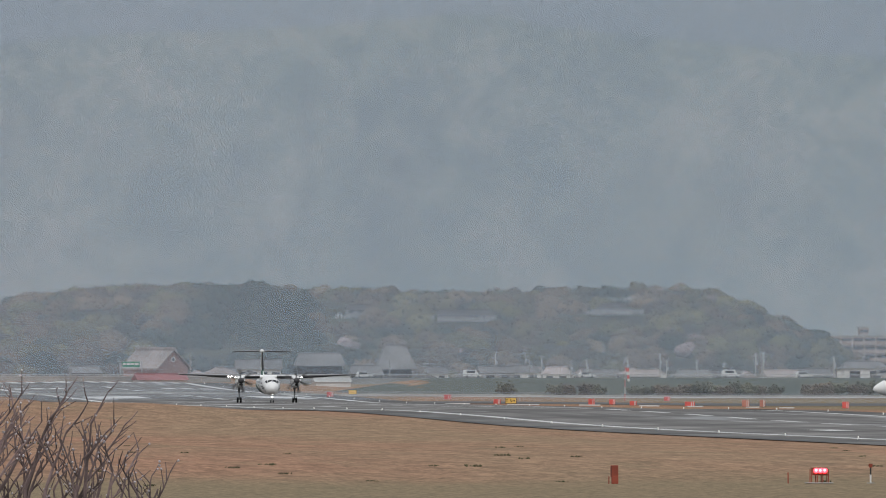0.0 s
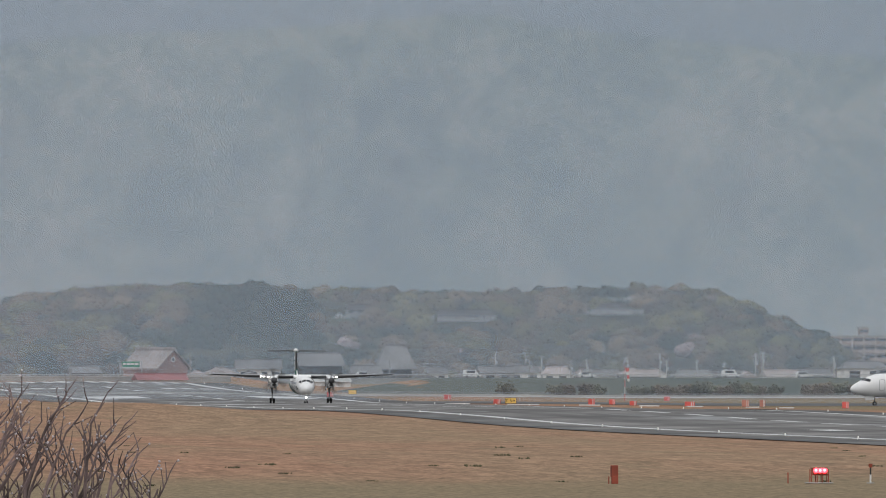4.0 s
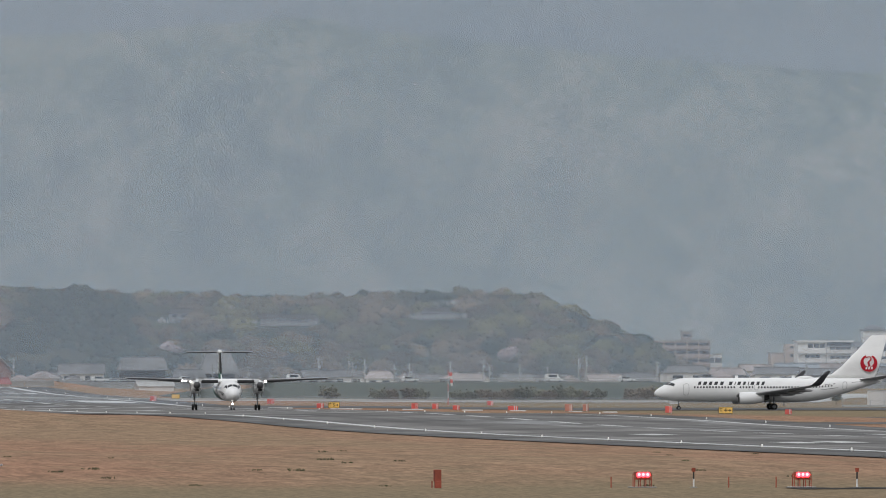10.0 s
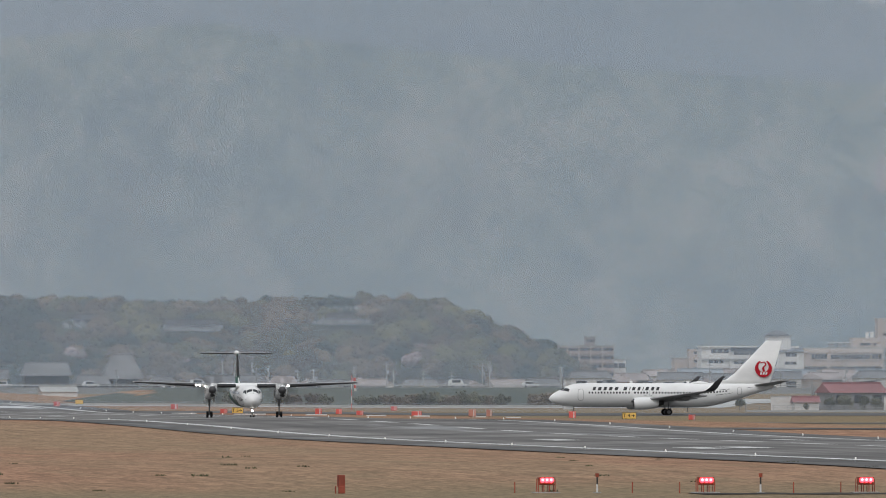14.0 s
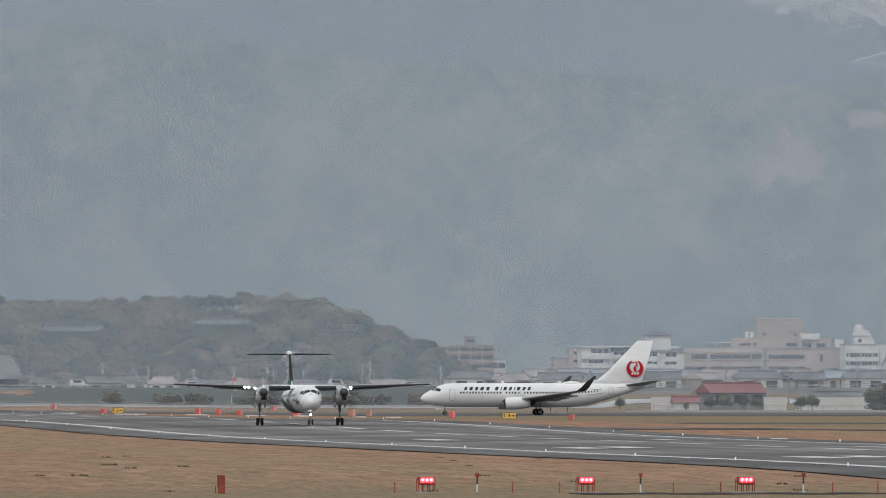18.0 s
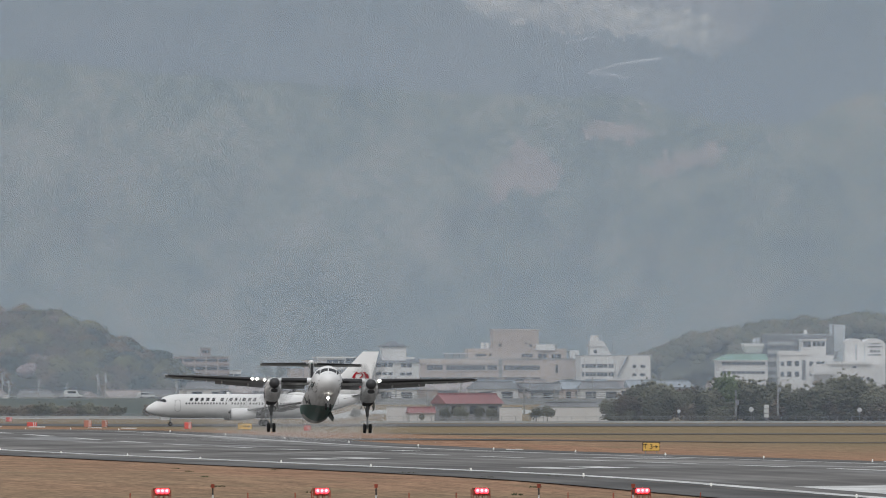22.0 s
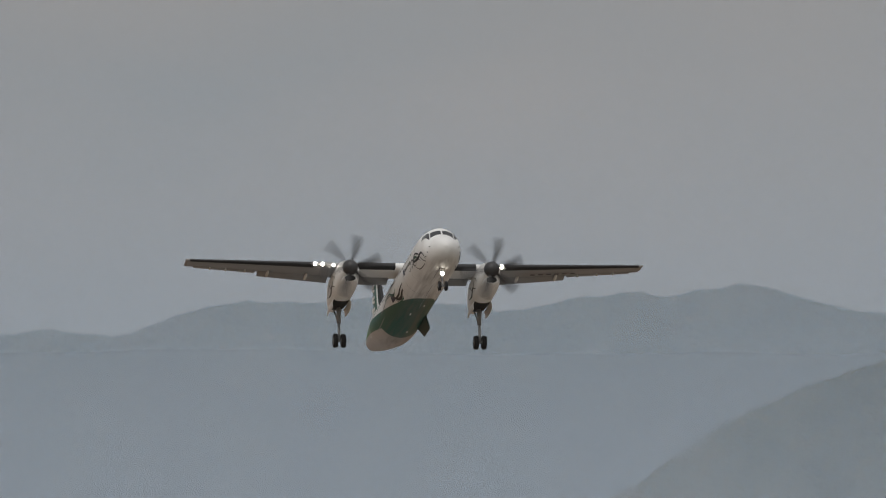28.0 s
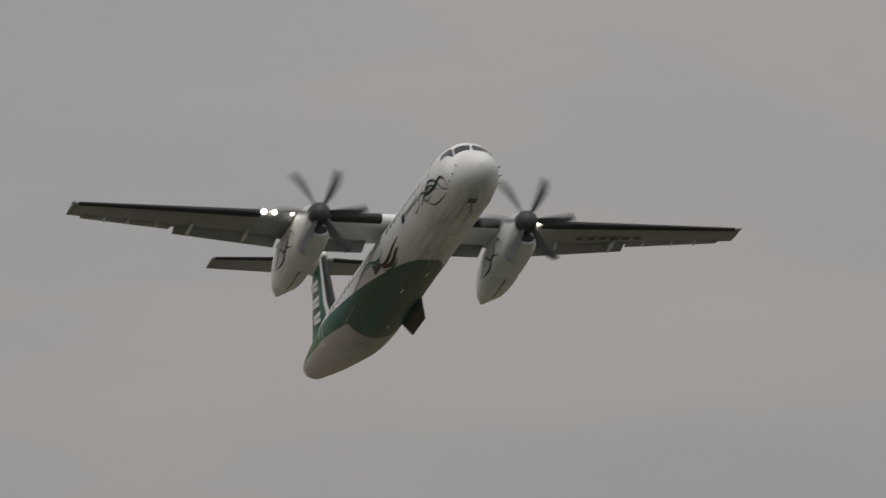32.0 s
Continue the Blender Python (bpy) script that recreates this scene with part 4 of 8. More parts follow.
def build_jet():
    jet = thing("jet_airliner", "white twin-jet airliner with a red round tail emblem and blended winglets", "airplane")
    hull = Body([(0.0, 2.75, 0.03, 0.03), (0.25, 2.77, 0.45, 0.42), (0.8, 2.83, 0.85, 0.8), (1.7, 2.95, 1.25, 1.2), (2.8, 3.15, 1.55, 1.6), (4.2, 3.3, 1.78, 1.9), (6.0, 3.33, 1.88, 2.0), (14, 3.33, 1.88, 2.0), (25.0, 3.33, 1.88, 2.0), (28.0, 3.5, 1.78, 1.8), (31.5, 3.95, 1.38, 1.32), (35.0, 4.5, 0.85, 0.78), (37.3, 4.85, 0.42, 0.4), (38.0, 4.95, 0.12, 0.14)], JREF)
    ys = [0, 0.08, 0.25, 0.5, 0.8, 1.2, 1.7, 2.2, 2.8, 3.5, 4.2, 5, 6] + [6 + 1.9 * k for k in range(1, 11)] + [26, 27, 28, 29.2, 30.4, 31.5, 32.7, 34, 35, 36.2, 37.3, 37.8, 38.0]
    part("fuselage", hull.skin(ys, 40), M_AIR_WHITE, jet, "white fuselage", True)
    for s in (-1, 1):
        part("windscreen", hull.patch([(1.75, s * 4), (2.0, s * 34), (2.72, s * 28), (2.5, s * 4)], 0.012), M_PANE, jet, "dark flight deck window", True)
        part("side_window", hull.patch([(2.05, s * 38), (3.15, s * 66), (3.35, s * 52), (2.8, s * 31)], 0.012), M_PANE, jet, "dark flight deck window", True)
        for k in range(46):
            y = 6.6 + 0.508 * k
            if 13.4 < y < 13.9 or k in (20,):
                continue
            part("cabin_window", hull.patch([(y - 0.13, s * 73), (y + 0.13, s * 73), (y + 0.13, s * 82), (y - 0.13, s * 82)], 0.01, 1, 2), M_PANE, jet)
        for y0, y1 in ((4.75, 5.55), (31.4, 32.0)):
            loop = [(y0, s * 62), (y1, s * 62), (y1, s * 110), (y0, s * 110), (y0, s * 62)]
            part("door_outline", hull.ribbon(loop, 0.06, 0.012, 5, False), M_AIR_GREY, jet)
        for y0 in (15.6, 16.6):
            loop = [(y0, s * 66), (y0 + 0.55, s * 66), (y0 + 0.55, s * 88), (y0, s * 88), (y0, s * 66)]
            part("exit_outline", hull.ribbon(loop, 0.05, 0.012, 5, False), M_AIR_GREY, jet)
        # dark slanted bars where the airline's title runs
        widths = [0.7, 0.8, 0.72, 0.8, 0.8, 0.0, 0.8, 0.32, 0.75, 0.66, 0.32, 0.8, 0.7, 0.7]
        y = 7.1
        for w in widths:
            if w:
                part("title_bar", hull.patch([(y + 0.24, s * 47), (y + 0.8 * w + 0.14, s * 47), (y + 0.8 * w - 0.08, s * 66), (y + 0.02, s * 66)], 0.012, 2, 2), M_TITLE_GREY, jet)
            y += (w + 0.16) if w else 0.5
        for y0, y1, a0, a1 in ((28.3, 29.5, 66, 68.5), (29.7, 30.1, 65, 69), (27.7, 30.6, 93, 95), (32.9, 34.6, 68, 71)):
            part("small_lettering_bar", hull.patch([(y0, s * a0), (y1, s * a0), (y1, s * a1), (y0, s * a1)], 0.012, 3, 2), M_TITLE_GREY, jet)
    # wing with winglet
    for s in (-1, 1):
        secs = [((s * 1.2, 13.2 - JREF, 2.35), 7.9, 0.13), ((s * 5.0, 16.0 - JREF, 2.65), 4.9, 0.12), ((s * 11, 20.1 - JREF, 3.35), 3.0, 0.11), ((s * 16.6, 23.9 - JREF, 4.0), 1.7, 0.1)]
        wing = part("wing", wing_skin(secs), M_AIR_GREY, jet, "grey swept wing", True)
        rings = []
        for x, y, z, c in ((16.6, 23.9, 4.0, 1.7), (17.0, 24.3, 4.15, 1.55), (17.35, 24.9, 4.6, 1.35), (17.6, 25.8, 5.6, 1.05), (17.85, 26.9, 6.5, 0.55)):
            rings.append([Vector((s * (x + (p.z * 0.6)), p.y, z + p.z * 0.4)) for p in airfoil((0, y - JREF, 0), c, 0.1, 8, 0)])
        part("winglet", loft(rings), M_TITLE_GREY, wing, "dark upswept winglet", True)
        for x in (7.0, 9.6, 12.4):
            u = (x - 5) / 11.6
            f = bmesh.new()
            ball(f, (s * x, 20.6 + 0.42 * (x - 5) - JREF, 2.6 + 0.12 * (x - 5) - 0.25), 0.55, 2, (0.3, 2.6, 0.5))
            part("flap_track_fairing", f, M_AIR_GREY, wing, smooth=True)
        part("outboard_flap", wing_skin([((s * 5.2, 20.6 - JREF, 2.45), 1.5, 0.12), ((s * 11.5, 22.75 - JREF, 3.25), 0.9, 0.12)]), M_AIR_GREY, wing, smooth=True)
        ex = s * 4.83
        eng = Body([(13.7, 1.95, 0.93, 0.9), (13.85, 1.95, 1.0, 0.97), (14.6, 1.97, 1.08, 1.03), (15.8, 2.0, 1.06, 1.02), (17.0, 2.03, 0.9, 0.88), (17.8, 2.05, 0.75, 0.74)], JREF)
        bm = eng.skin([13.7, 13.75, 13.85, 14.2, 14.6, 15.2, 15.8, 16.4, 17.0, 17.5, 17.8], 28)
        bmesh.ops.translate(bm, verts=bm.verts, vec=(ex, 0, 0))
        cowl = part("engine_cowl", bm, M_AIR_WHITE, jet, "white engine cowl with a bare metal lip", True)
        part("intake_lip", rod(bmesh.new(), (ex, 13.62 - JREF, 1.95), (ex, 13.75 - JREF, 1.95), 0.9, 0.95, 28), M_BARE, cowl, "bare metal intake lip")
        part("fan_face", rod(bmesh.new(), (ex, 13.6 - JREF, 1.95), (ex, 13.63 - JREF, 1.95), 0.78, 0.78, 28), M_DARK_BAY, cowl)
        part("exhaust_cone", rod(bmesh.new(), (ex, 17.7 - JREF, 2.05), (ex, 18.7 - JREF, 2.1), 0.55, 0.3, 20), M_DARK_STEEL, cowl)
        part("pylon", boxm(ex - 0.16, ex + 0.16, 14.6 - JREF, 18.8 - JREF, 2.7, 3.05), M_AIR_WHITE, jet)
        leg = bmesh.new()
        rod(leg, (s * 2.86, 0.0, 2.2), (s * 2.86, 0.0, 0.55), 0.14, n=10)
        rod(leg, (s * 2.4, 0.0, 0.55), (s * 3.3, 0.0, 0.55), 0.09, n=8)
        gear = part("main_gear", leg, M_STRUT, jet, "grey main gear leg")
        for e in (-1, 1):
            wheel(gear, s * 2.86 + e * 0.42, 0.0, 0.56, 0.56, 0.38)
        st = [((s * 0.3, 34.0 - JREF, 4.95), 3.6, 0.09), ((s * 7.1, 38.0 - JREF, 5.75), 1.5, 0.09)]
        part("tailplane", wing_skin(st), M_AIR_GREY, jet, "grey tailplane", True)
    leg = bmesh.new()
    rod(leg, (0, 4.1 - JREF, 1.7), (0, 4.1 - JREF, 0.36), 0.09, n=10)
    rod(leg, (-0.3, 4.1 - JREF, 0.35), (0.3, 4.1 - JREF, 0.35), 0.06, n=8)
    gear = part("nose_gear", leg, M_STRUT, jet, "grey nose gear leg")
    for e in (-1, 1):
        wheel(gear, e * 0.25, 4.1 - JREF, 0.35, 0.34, 0.2)
        part("nose_gear_door", boxm(e * 0.42, e * 0.46, 2.5 - JREF, 4.0 - JREF, 0.98, 1.55), M_AIR_WHITE, jet, "white nose gear door")
    fin = part("fin", fin_skin([(26.0 - JREF, 5.2, 10.8, 0.03), (29.6 - JREF, 5.9, 7.6, 0.06), (31.2 - JREF, 7.1, 6.4, 0.09), (36.3 - JREF, 12.4, 2.7, 0.1)]), M_AIR_WHITE, jet, "white tail fin", True)
    for s in (-1, 1):
        def disc_bars(radius, material, off, mode):
            b = bmesh.new()
            cy, cz = 35.85 - JREF, 7.75
            n = 40
            def at(a, r):
                y, z = cy + r * math.cos(a), cz + r * math.sin(a)
                return b.verts.new((s * (0.26 + 0.05 * (9.5 - z) + off), y, z))
            if mode == "ring":
                # two raised wings closing a circle, open at the top
                for i in range(n):
                    a0, a1 = radians(112) + i * radians(316) / n, radians(112) + (i + 1) * radians(316) / n
                    w0 = 0.22 + 0.62 * math.sin(math.pi * i / n)
                    w1 = 0.22 + 0.62 * math.sin(math.pi * (i + 1) / n)
                    v = [at(a0, radius), at(a1, radius), at(a1, radius - w1), at(a0, radius - w0)]
                    b.faces.new(v if s > 0 else v[::-1])
            else:
                for y0, z0, y1, z1, w in ((-0.55, 0.95, 0.2, 1.12, 0.14), (0.2, 1.12, 0.42, 0.62, 0.2), (0.42, 0.62, -0.1, 0.2, 0.22), (-0.1, 0.2, 0.1, -0.5, 0.36)):
                    d = Vector((y1 - y0, z1 - z0)).normalized()
                    q = Vector((-d.y, d.x)) * w / 2
                    v = []
                    for yy, zz in ((y0 + q.x, z0 + q.y), (y1 + q.x, z1 + q.y), (y1 - q.x, z1 - q.y), (y0 - q.x, z0 - q.y)):
                        v.append(b.verts.new((s * (0.26 + 0.05 * (9.5 - cz - zz) + off), cy + yy, cz + zz)))
                    b.faces.new(v if s > 0 else v[::-1])
            return part("tail_emblem", b, material, fin, "round crimson tail emblem")
        disc_bars(1.42, M_LOGO_RED, 0.0, "ring")
        disc_bars(1.42, M_LOGO_RED, 0.006, "neck")
        for k in range(3):
            b = bmesh.new()
            y0, z0 = 35.25 - JREF + 0.45 * k, 6.75
            vs = [b.verts.new((s * 0.42, y, z)) for y, z in ((y0, z0), (y0 + 0.3, z0), (y0 + 0.38, z0 + 0.42), (y0 + 0.08, z0 + 0.42))]
            b.faces.new(vs)
            part("tail_emblem_bar", b, M_AIR_WHITE, fin)
    for y in (13.5, 23.0):
        part("antenna", boxm(-0.03, 0.03, y - JREF, y + 0.5 - JREF, 5.3, 5.72), M_AIR_WHITE, jet)
    b = bmesh.new()
    ball(b, (0, 25.2 - JREF, 5.32), 0.9, 2, (0.8, 1.7, 0.36))
    part("radome_bump", b, M_AIR_WHITE, jet, "low white antenna bump", True)
    return jet


jet = build_jet()


# ---- airfield fixtures ----
def on_ground(x, y, rz=0.0):
    return pose(x, y, ground_z(x, y) + 0.0, 0, 0, rz)


def text_part(body, size, material, parent, m, name="lettering"):
    c = bpy.data.curves.new(name, "FONT")
    c.body, c.size, c.extrude, c.align_x, c.align_y = body, size, 0.01, "CENTER", "CENTER"
    ob = new(name, c)
    bpy.context.view_layer.update()
    me = bpy.data.meshes.new_from_object(ob.evaluated_get(bpy.context.evaluated_depsgraph_get()))
    bpy.data.objects.remove(ob)
    bpy.data.curves.remove(c)
    me.materials.clear()
    me.materials.append(material)
    t = new(name, me)
    t.parent = parent
    t.matrix_basis = m
    return t


def taxi_sign(x, y, w, h, body):
    s = thing("taxiway_sign", "yellow taxiway sign with black characters on short legs", "sign", "taxiway signs", at=on_ground(x, y, -4))
    part("frame", boxm(-w / 2 - 0.05, w / 2 + 0.05, -0.14, 0.14, 0.25, 0.35 + h, bevel=0.02), M_BLACK, s)
    part("panel", boxm(-w / 2, w / 2, -0.17, -0.1, 0.3, 0.3 + h), M_SIGN_YELLOW, s, "yellow sign panel")
    for e in (-0.35, 0.35):
        part("leg", rod(bmesh.new(), (e * w, 0, -0.3), (e * w, 0, 0.3), 0.04), M_STEEL, s)
    if body:
        text_part(body, h * 0.92, M_BLACK, s, pose(-0.2 * w, -0.185, 0.3 + h / 2, 90))
        a = bmesh.new()
        box(a, 0.14 * w, 0.34 * w, -0.19, -0.18, 0.3 + h * 0.46, 0.3 + h * 0.54)
        v = [a.verts.new(p) for p in ((0.42 * w, -0.19, 0.3 + h / 2), (0.27 * w, -0.19, 0.3 + h * 0.74), (0.27 * w, -0.19, 0.3 + h * 0.62), (0.32 * w, -0.19, 0.3 + h / 2), (0.27 * w, -0.19, 0.3 + h * 0.38), (0.27 * w, -0.19, 0.3 + h * 0.26))]
        a.faces.new((v[0], v[3], v[2], v[1])[::-1])
        a.faces.new((v[0], v[5], v[4], v[3])[::-1])
        part("arrow", a, M_BLACK, s)
    return s


taxi_sign(183.2, 1332, 1.5, 0.72, "T 3")
taxi_sign(216.0, 1980, 1.85, 0.8, "T 4")
taxi_sign(183.3, 2240, 1.65, 0.8, "T 5")
taxi_sign(183.5, 2590, 1.4, 0.7, "")


def edge_light(x, y):
    s = thing("runway_edge_light", "small white runway edge light on a short stake", "runway light", "runway edge lights", at=on_ground(x, y))
    part("stake", rod(bmesh.new(), (0, 0, -0.1), (0, 0, 0.22), 0.035, n=8), M_STEEL, s)
    b = bmesh.new()
    rod(b, (0, 0, 0.2), (0, 0, 0.34), 0.065, 0.055, 10)
    ball(b, (0, 0, 0.35), 0.06, 2)
    part("lamp", b, M_RUNWAY_LAMP, s, "white glass lamp")
    return s


light_near = edge_light(CENTRE - 24.2, 949.6)
light_far = edge_light(CENTRE + 24.2, 949.6 + 10)
for k in range(-8, 33):
    if k == 0:
        continue
    y = 949.6 + 60 * k
    copy_thing(light_near, on_ground(CENTRE - 24.2, y))
    copy_thing(light_far, on_ground(CENTRE + 24.2, y + 10))


def approach_box(x, y):
    """One unit of the four-box slope indicator: a red cabinet on legs with three glaring red lamps."""
    s = thing("slope_indicator_unit", "red slope indicator box on steel legs with three lit red lamps", "airfield light", "slope indicator units", at=on_ground(x, y))
    part("cabinet", boxm(-0.42, 0.42, -0.5, 0.6, 0.5, 0.86, bevel=0.03), M_RED_DULL, s, "red painted lamp cabinet")
    part("hood", boxm(-0.45, 0.45, -0.58, 0.6, 0.86, 0.9), M_RED_DULL, s)
    for e in (-0.48, -0.16, 0.16, 0.48):
        for f in (-0.4, 0.5):
            part("leg", rod(bmesh.new(), (e, f, 0.0), (e, f, 0.52 if abs(e) < 0.3 else 0.8), 0.03, n=6), M_RED_DULL, s)
    part("crossbar", boxm(-0.5, 0.5, -0.44, -0.38, 0.46, 0.53), M_RED_DULL, s)
    part("footing", boxm(-0.75, 0.75, -0.7, 0.8, 0.0, 0.06, bevel=0.02), M_CONCRETE, s, "low concrete footing")
    for e in (-0.24, 0.0, 0.24):
        b = bmesh.new()
        ball(b, (e, -0.56, 0.74), 0.165, 2, (1, 0.25, 1))
        lamp = part("lamp", b, M_RED_LAMP, s, "glaring red lamp", True)
        b = bmesh.new()
        ball(b, (e, -0.6, 0.75), 0.075, 2, (1, 0.25, 1))
        part("filament", b, M_RED_LAMP_CORE, lamp, smooth=True)
    return s


PX = [84.38, 93.47, 102.6, 111.8]
unit = approach_box(PX[0], 817)
for x in PX[1:]:
    copy_thing(unit, on_ground(x, 817))


def marker_pole(x, y):
    s = thing("marker_pole", "slim white pole with a dark rusty lamp head", "pole", "marker poles", at=on_ground(x, y))
    part("pole", rod(bmesh.new(), (0, 0, 0), (0, 0, 0.5), 0.05), M_WHITE, s, "white lower pole")
    part("stem", rod(bmesh.new(), (0, 0, 0.5), (0, 0, 0.92), 0.045), M_DARK_STEEL, s)
    b = bmesh.new()
    rod(b, (0, 0, 0.9), (0, 0, 1.12), 0.1, 0.12, 10)
    part("lamp_head", b, M_RED_DULL, s, "rusty red lamp head")
    part("foot", boxm(-0.2, 0.2, -0.2, 0.2, 0, 0.05), M_CONCRETE, s)
    return s


pole = marker_pole(87.3, 817)
for x in (96.5, 105.8, 111.2):
    copy_thing(pole, on_ground(x, 816))
stake = thing("cable_stake", "thin rusty stake beside the lamps", "stake", "cable stakes", at=on_ground(82.6, 817))
part("rod", rod(bmesh.new(), (0, 0, 0), (0, 0, 0.62), 0.035, n=6), M_RED_DULL, stake)
for x in (89.3, 92.0, 98.5, 101.2, 107.6, 110.2, 115.2):
    copy_thing(stake, on_ground(x, 817))

cab = thing("red_cabinet", "tall weathered red metal cabinet on a lower box", "cabinet", at=on_ground(72.55, 815))
part("upper_box", boxm(-0.21, 0.21, -0.2, 0.2, 0.38, 1.05, bevel=0.02), M_RED_DULL, cab)
part("lower_box", boxm(-0.16, 0.21, -0.22, 0.2, 0.0, 0.4, bevel=0.02), M_RED_DULL, cab)
part("side_post", boxm(-0.34, -0.28, -0.05, 0.02, 0.0, 0.42), M_RED_DULL, cab)
part("door_seam", boxm(-0.18, -0.165, -0.206, -0.2, 0.42, 1.02), M_DARK_STEEL, cab)


def marker_board(x, y, w=1.1, h=0.85, pale=False):
    s = thing("distance_marker", "orange-red marker board with white stripes on feet", "marker", "red marker boards", at=on_ground(x, y))
    part("board", boxm(-w / 2, w / 2, -0.25, 0.25, 0.12, 0.12 + h, bevel=0.03), M_PINK if pale else M_RED, s)
    part("stripe", boxm(w * 0.12, w * 0.2, -0.262, -0.25, 0.14, 0.1 + h), M_WHITE, s)
    part("stripe", boxm(w * 0.32, w * 0.38, -0.262, -0.25, 0.14, 0.1 + h), M_WHITE, s)
    for e in (-0.35, 0.35):
        part("foot", boxm(e * w - 0.05, e * w + 0.05, -0.2, 0.2, -0.05, 0.14), M_STEEL, s)
    return s


for x, y, w, h in ((186.0, 2300, 1.4, 0.9), (195.0, 2230, 1.3, 1.1), (203.5, 2290, 1.2, 1.0), (196.0, 2170, 1.3, 0.8), (205.5, 2180, 1.9, 0.8), (228.0, 2460, 1.3, 0.9), (212.0, 2160, 1.4, 1.3), (226.0, 2150, 1.3, 1.2), (236.0, 2080, 1.2, 0.9), (190.5, 2460, 1.5, 1.0), (176.0, 2540, 1.4, 1.0), (222.0, 2235, 1.1, 1.3)):
    marker_board(x, y, w * 0.78, h * 0.82, h > 1.25)
for x, y, w in ((182, 2330, 4.0), (187, 2262, 5.0), (194, 2222, 3.2), (199, 2176, 3.0), (206, 2177, 2.4), (216, 2190, 2.0), (219, 2168, 2.2), (178.5, 1395, 1.6), (179.5, 1160, 1.8)):
    s = thing("white_marker_slab", "low white concrete marker slab in the grass", "marker", "white marker slabs", at=on_ground(x, y))
    part("slab", boxm(-w / 2, w / 2, -0.4, 0.4, -0.05, 0.16, bevel=0.02), M_WHITE, s)

# windsock mast
ws = thing("windsock_mast", "red and white steel mast with an orange windsock", "windsock", at=on_ground(222.6, 2480))
for k in range(5):
    part("mast_section", rod(bmesh.new(), (0, 0, 1.2 * k), (0, 0, 1.2 * k + 1.2), 0.07 - 0.006 * k, n=8), M_RED if k % 2 == 0 else M_WHITE, ws)
for k, (z0, z1, mm) in enumerate(((5.6, 5.0, M_RED), (5.0, 4.4, M_WHITE), (4.4, 3.8, M_RED), (3.8, 3.3, M_WHITE))):
    part("sock_band", rod(bmesh.new(), (0.42 + 0.06 * k, 0, z0), (0.48 + 0.06 * k, 0, z1), 0.3 - 0.03 * k, 0.27 - 0.03 * k, 12), mm, ws)
part("arm", rod(bmesh.new(), (0, 0, 5.75), (0.5, 0, 5.75), 0.04), M_STEEL, ws)

# shelter with a low hip roof
sh = thing("garden_shelter", "small dark open shelter with a low hipped roof", "shelter", at=pose(225.0, 2628, ground_z(225, 2628)))
b = bmesh.new()
rod(b, (0, 0, 1.5), (0, 0, 2.3), 2.6, 0.2, 4)
part("roof", b, M_DARK_STEEL, sh)
for e in (-1.1, 1.1):
    for f in (-1.1, 1.1):
        part("post", rod(bmesh.new(), (e, f, -0.6), (e, f, 1.6), 0.08), M_DARK_STEEL, sh)

# boundary fence on the far side: concrete foot wall, posts, rails of wire
def fence_run(x0, x1, y, step, height, name, label):
    f = thing(name, label, "fence")
    n = int((x1 - x0) / step)
    for k in range(n + 1):
        x = x0 + k * step
        z = ground_z(x, y)
        part("post", rod(bmesh.new(), (x, y, z - 0.2), (x, y, z + height), 0.05, n=5), M_STEEL, f)
    for h in (0.3, 0.75, 1.0):
        b = bmesh.new()
        for k in range(n):
            xa, xb = x0 + k * step, x0 + (k + 1) * step
            rod(b, (xa, y, ground_z(xa, y) + height * h), (xb, y, ground_z(xb, y) + height * h), 0.02, n=4)
        part("rail", b, M_STEEL, f)
    b = bmesh.new()
    for k in range(n):
        xa, xb = x0 + k * step, x0 + (k + 1) * step
        box(b, xa, xb, y - 0.12, y + 0.12, ground_z(xa, y) - 0.3, ground_z(xa, y) + 0.35)
    part("foot_wall", b, M_KERB, f, "pale concrete foot wall")
    return f


fence_run(286, 430, 2440, 2.4, 1.15, "boundary_fence", "long grey wire boundary fence on a pale concrete foot")
fence_run(96, 284, 2600, 2.4, 0.7, "roadside_fence", "low grey roadside fence with white posts")
for x, h, r in ((352.2, 1.9, 0.42), (370.8, 1.8, 0.4), (381.0, 1.8, 0.4), (339.8, 1.6, 0.3), (396.5, 1.5, 0.26)):
    s = thing("lollipop_sign", "round white sign board on a thin post by the fence", "sign", "round fence signs", at=on_ground(x, 2436))
    part("post", rod(bmesh.new(), (0, 0, 0), (0, 0, h + 0.5), 0.05), M_STEEL, s)
    b = bmesh.new()
    rod(b, (0, -0.06, h + 0.45), (0, -0.02, h + 0.45), r, n=18)
    part("disc", b, M_WHITE, s, "round white board")
s = thing("white_board_sign", "tall white board with three stacked panels by the fence", "sign", at=on_ground(354.8, 2436))
for k in range(3):
    part("panel", boxm(-0.4, 0.4, -0.05, 0.05, 1.0 + 0.75 * k, 1.65 + 0.75 * k), M_WHITE, s)
part("post", rod(bmesh.new(), (0, 0.06, 0), (0, 0.06, 3.2), 0.06), M_STEEL, s)


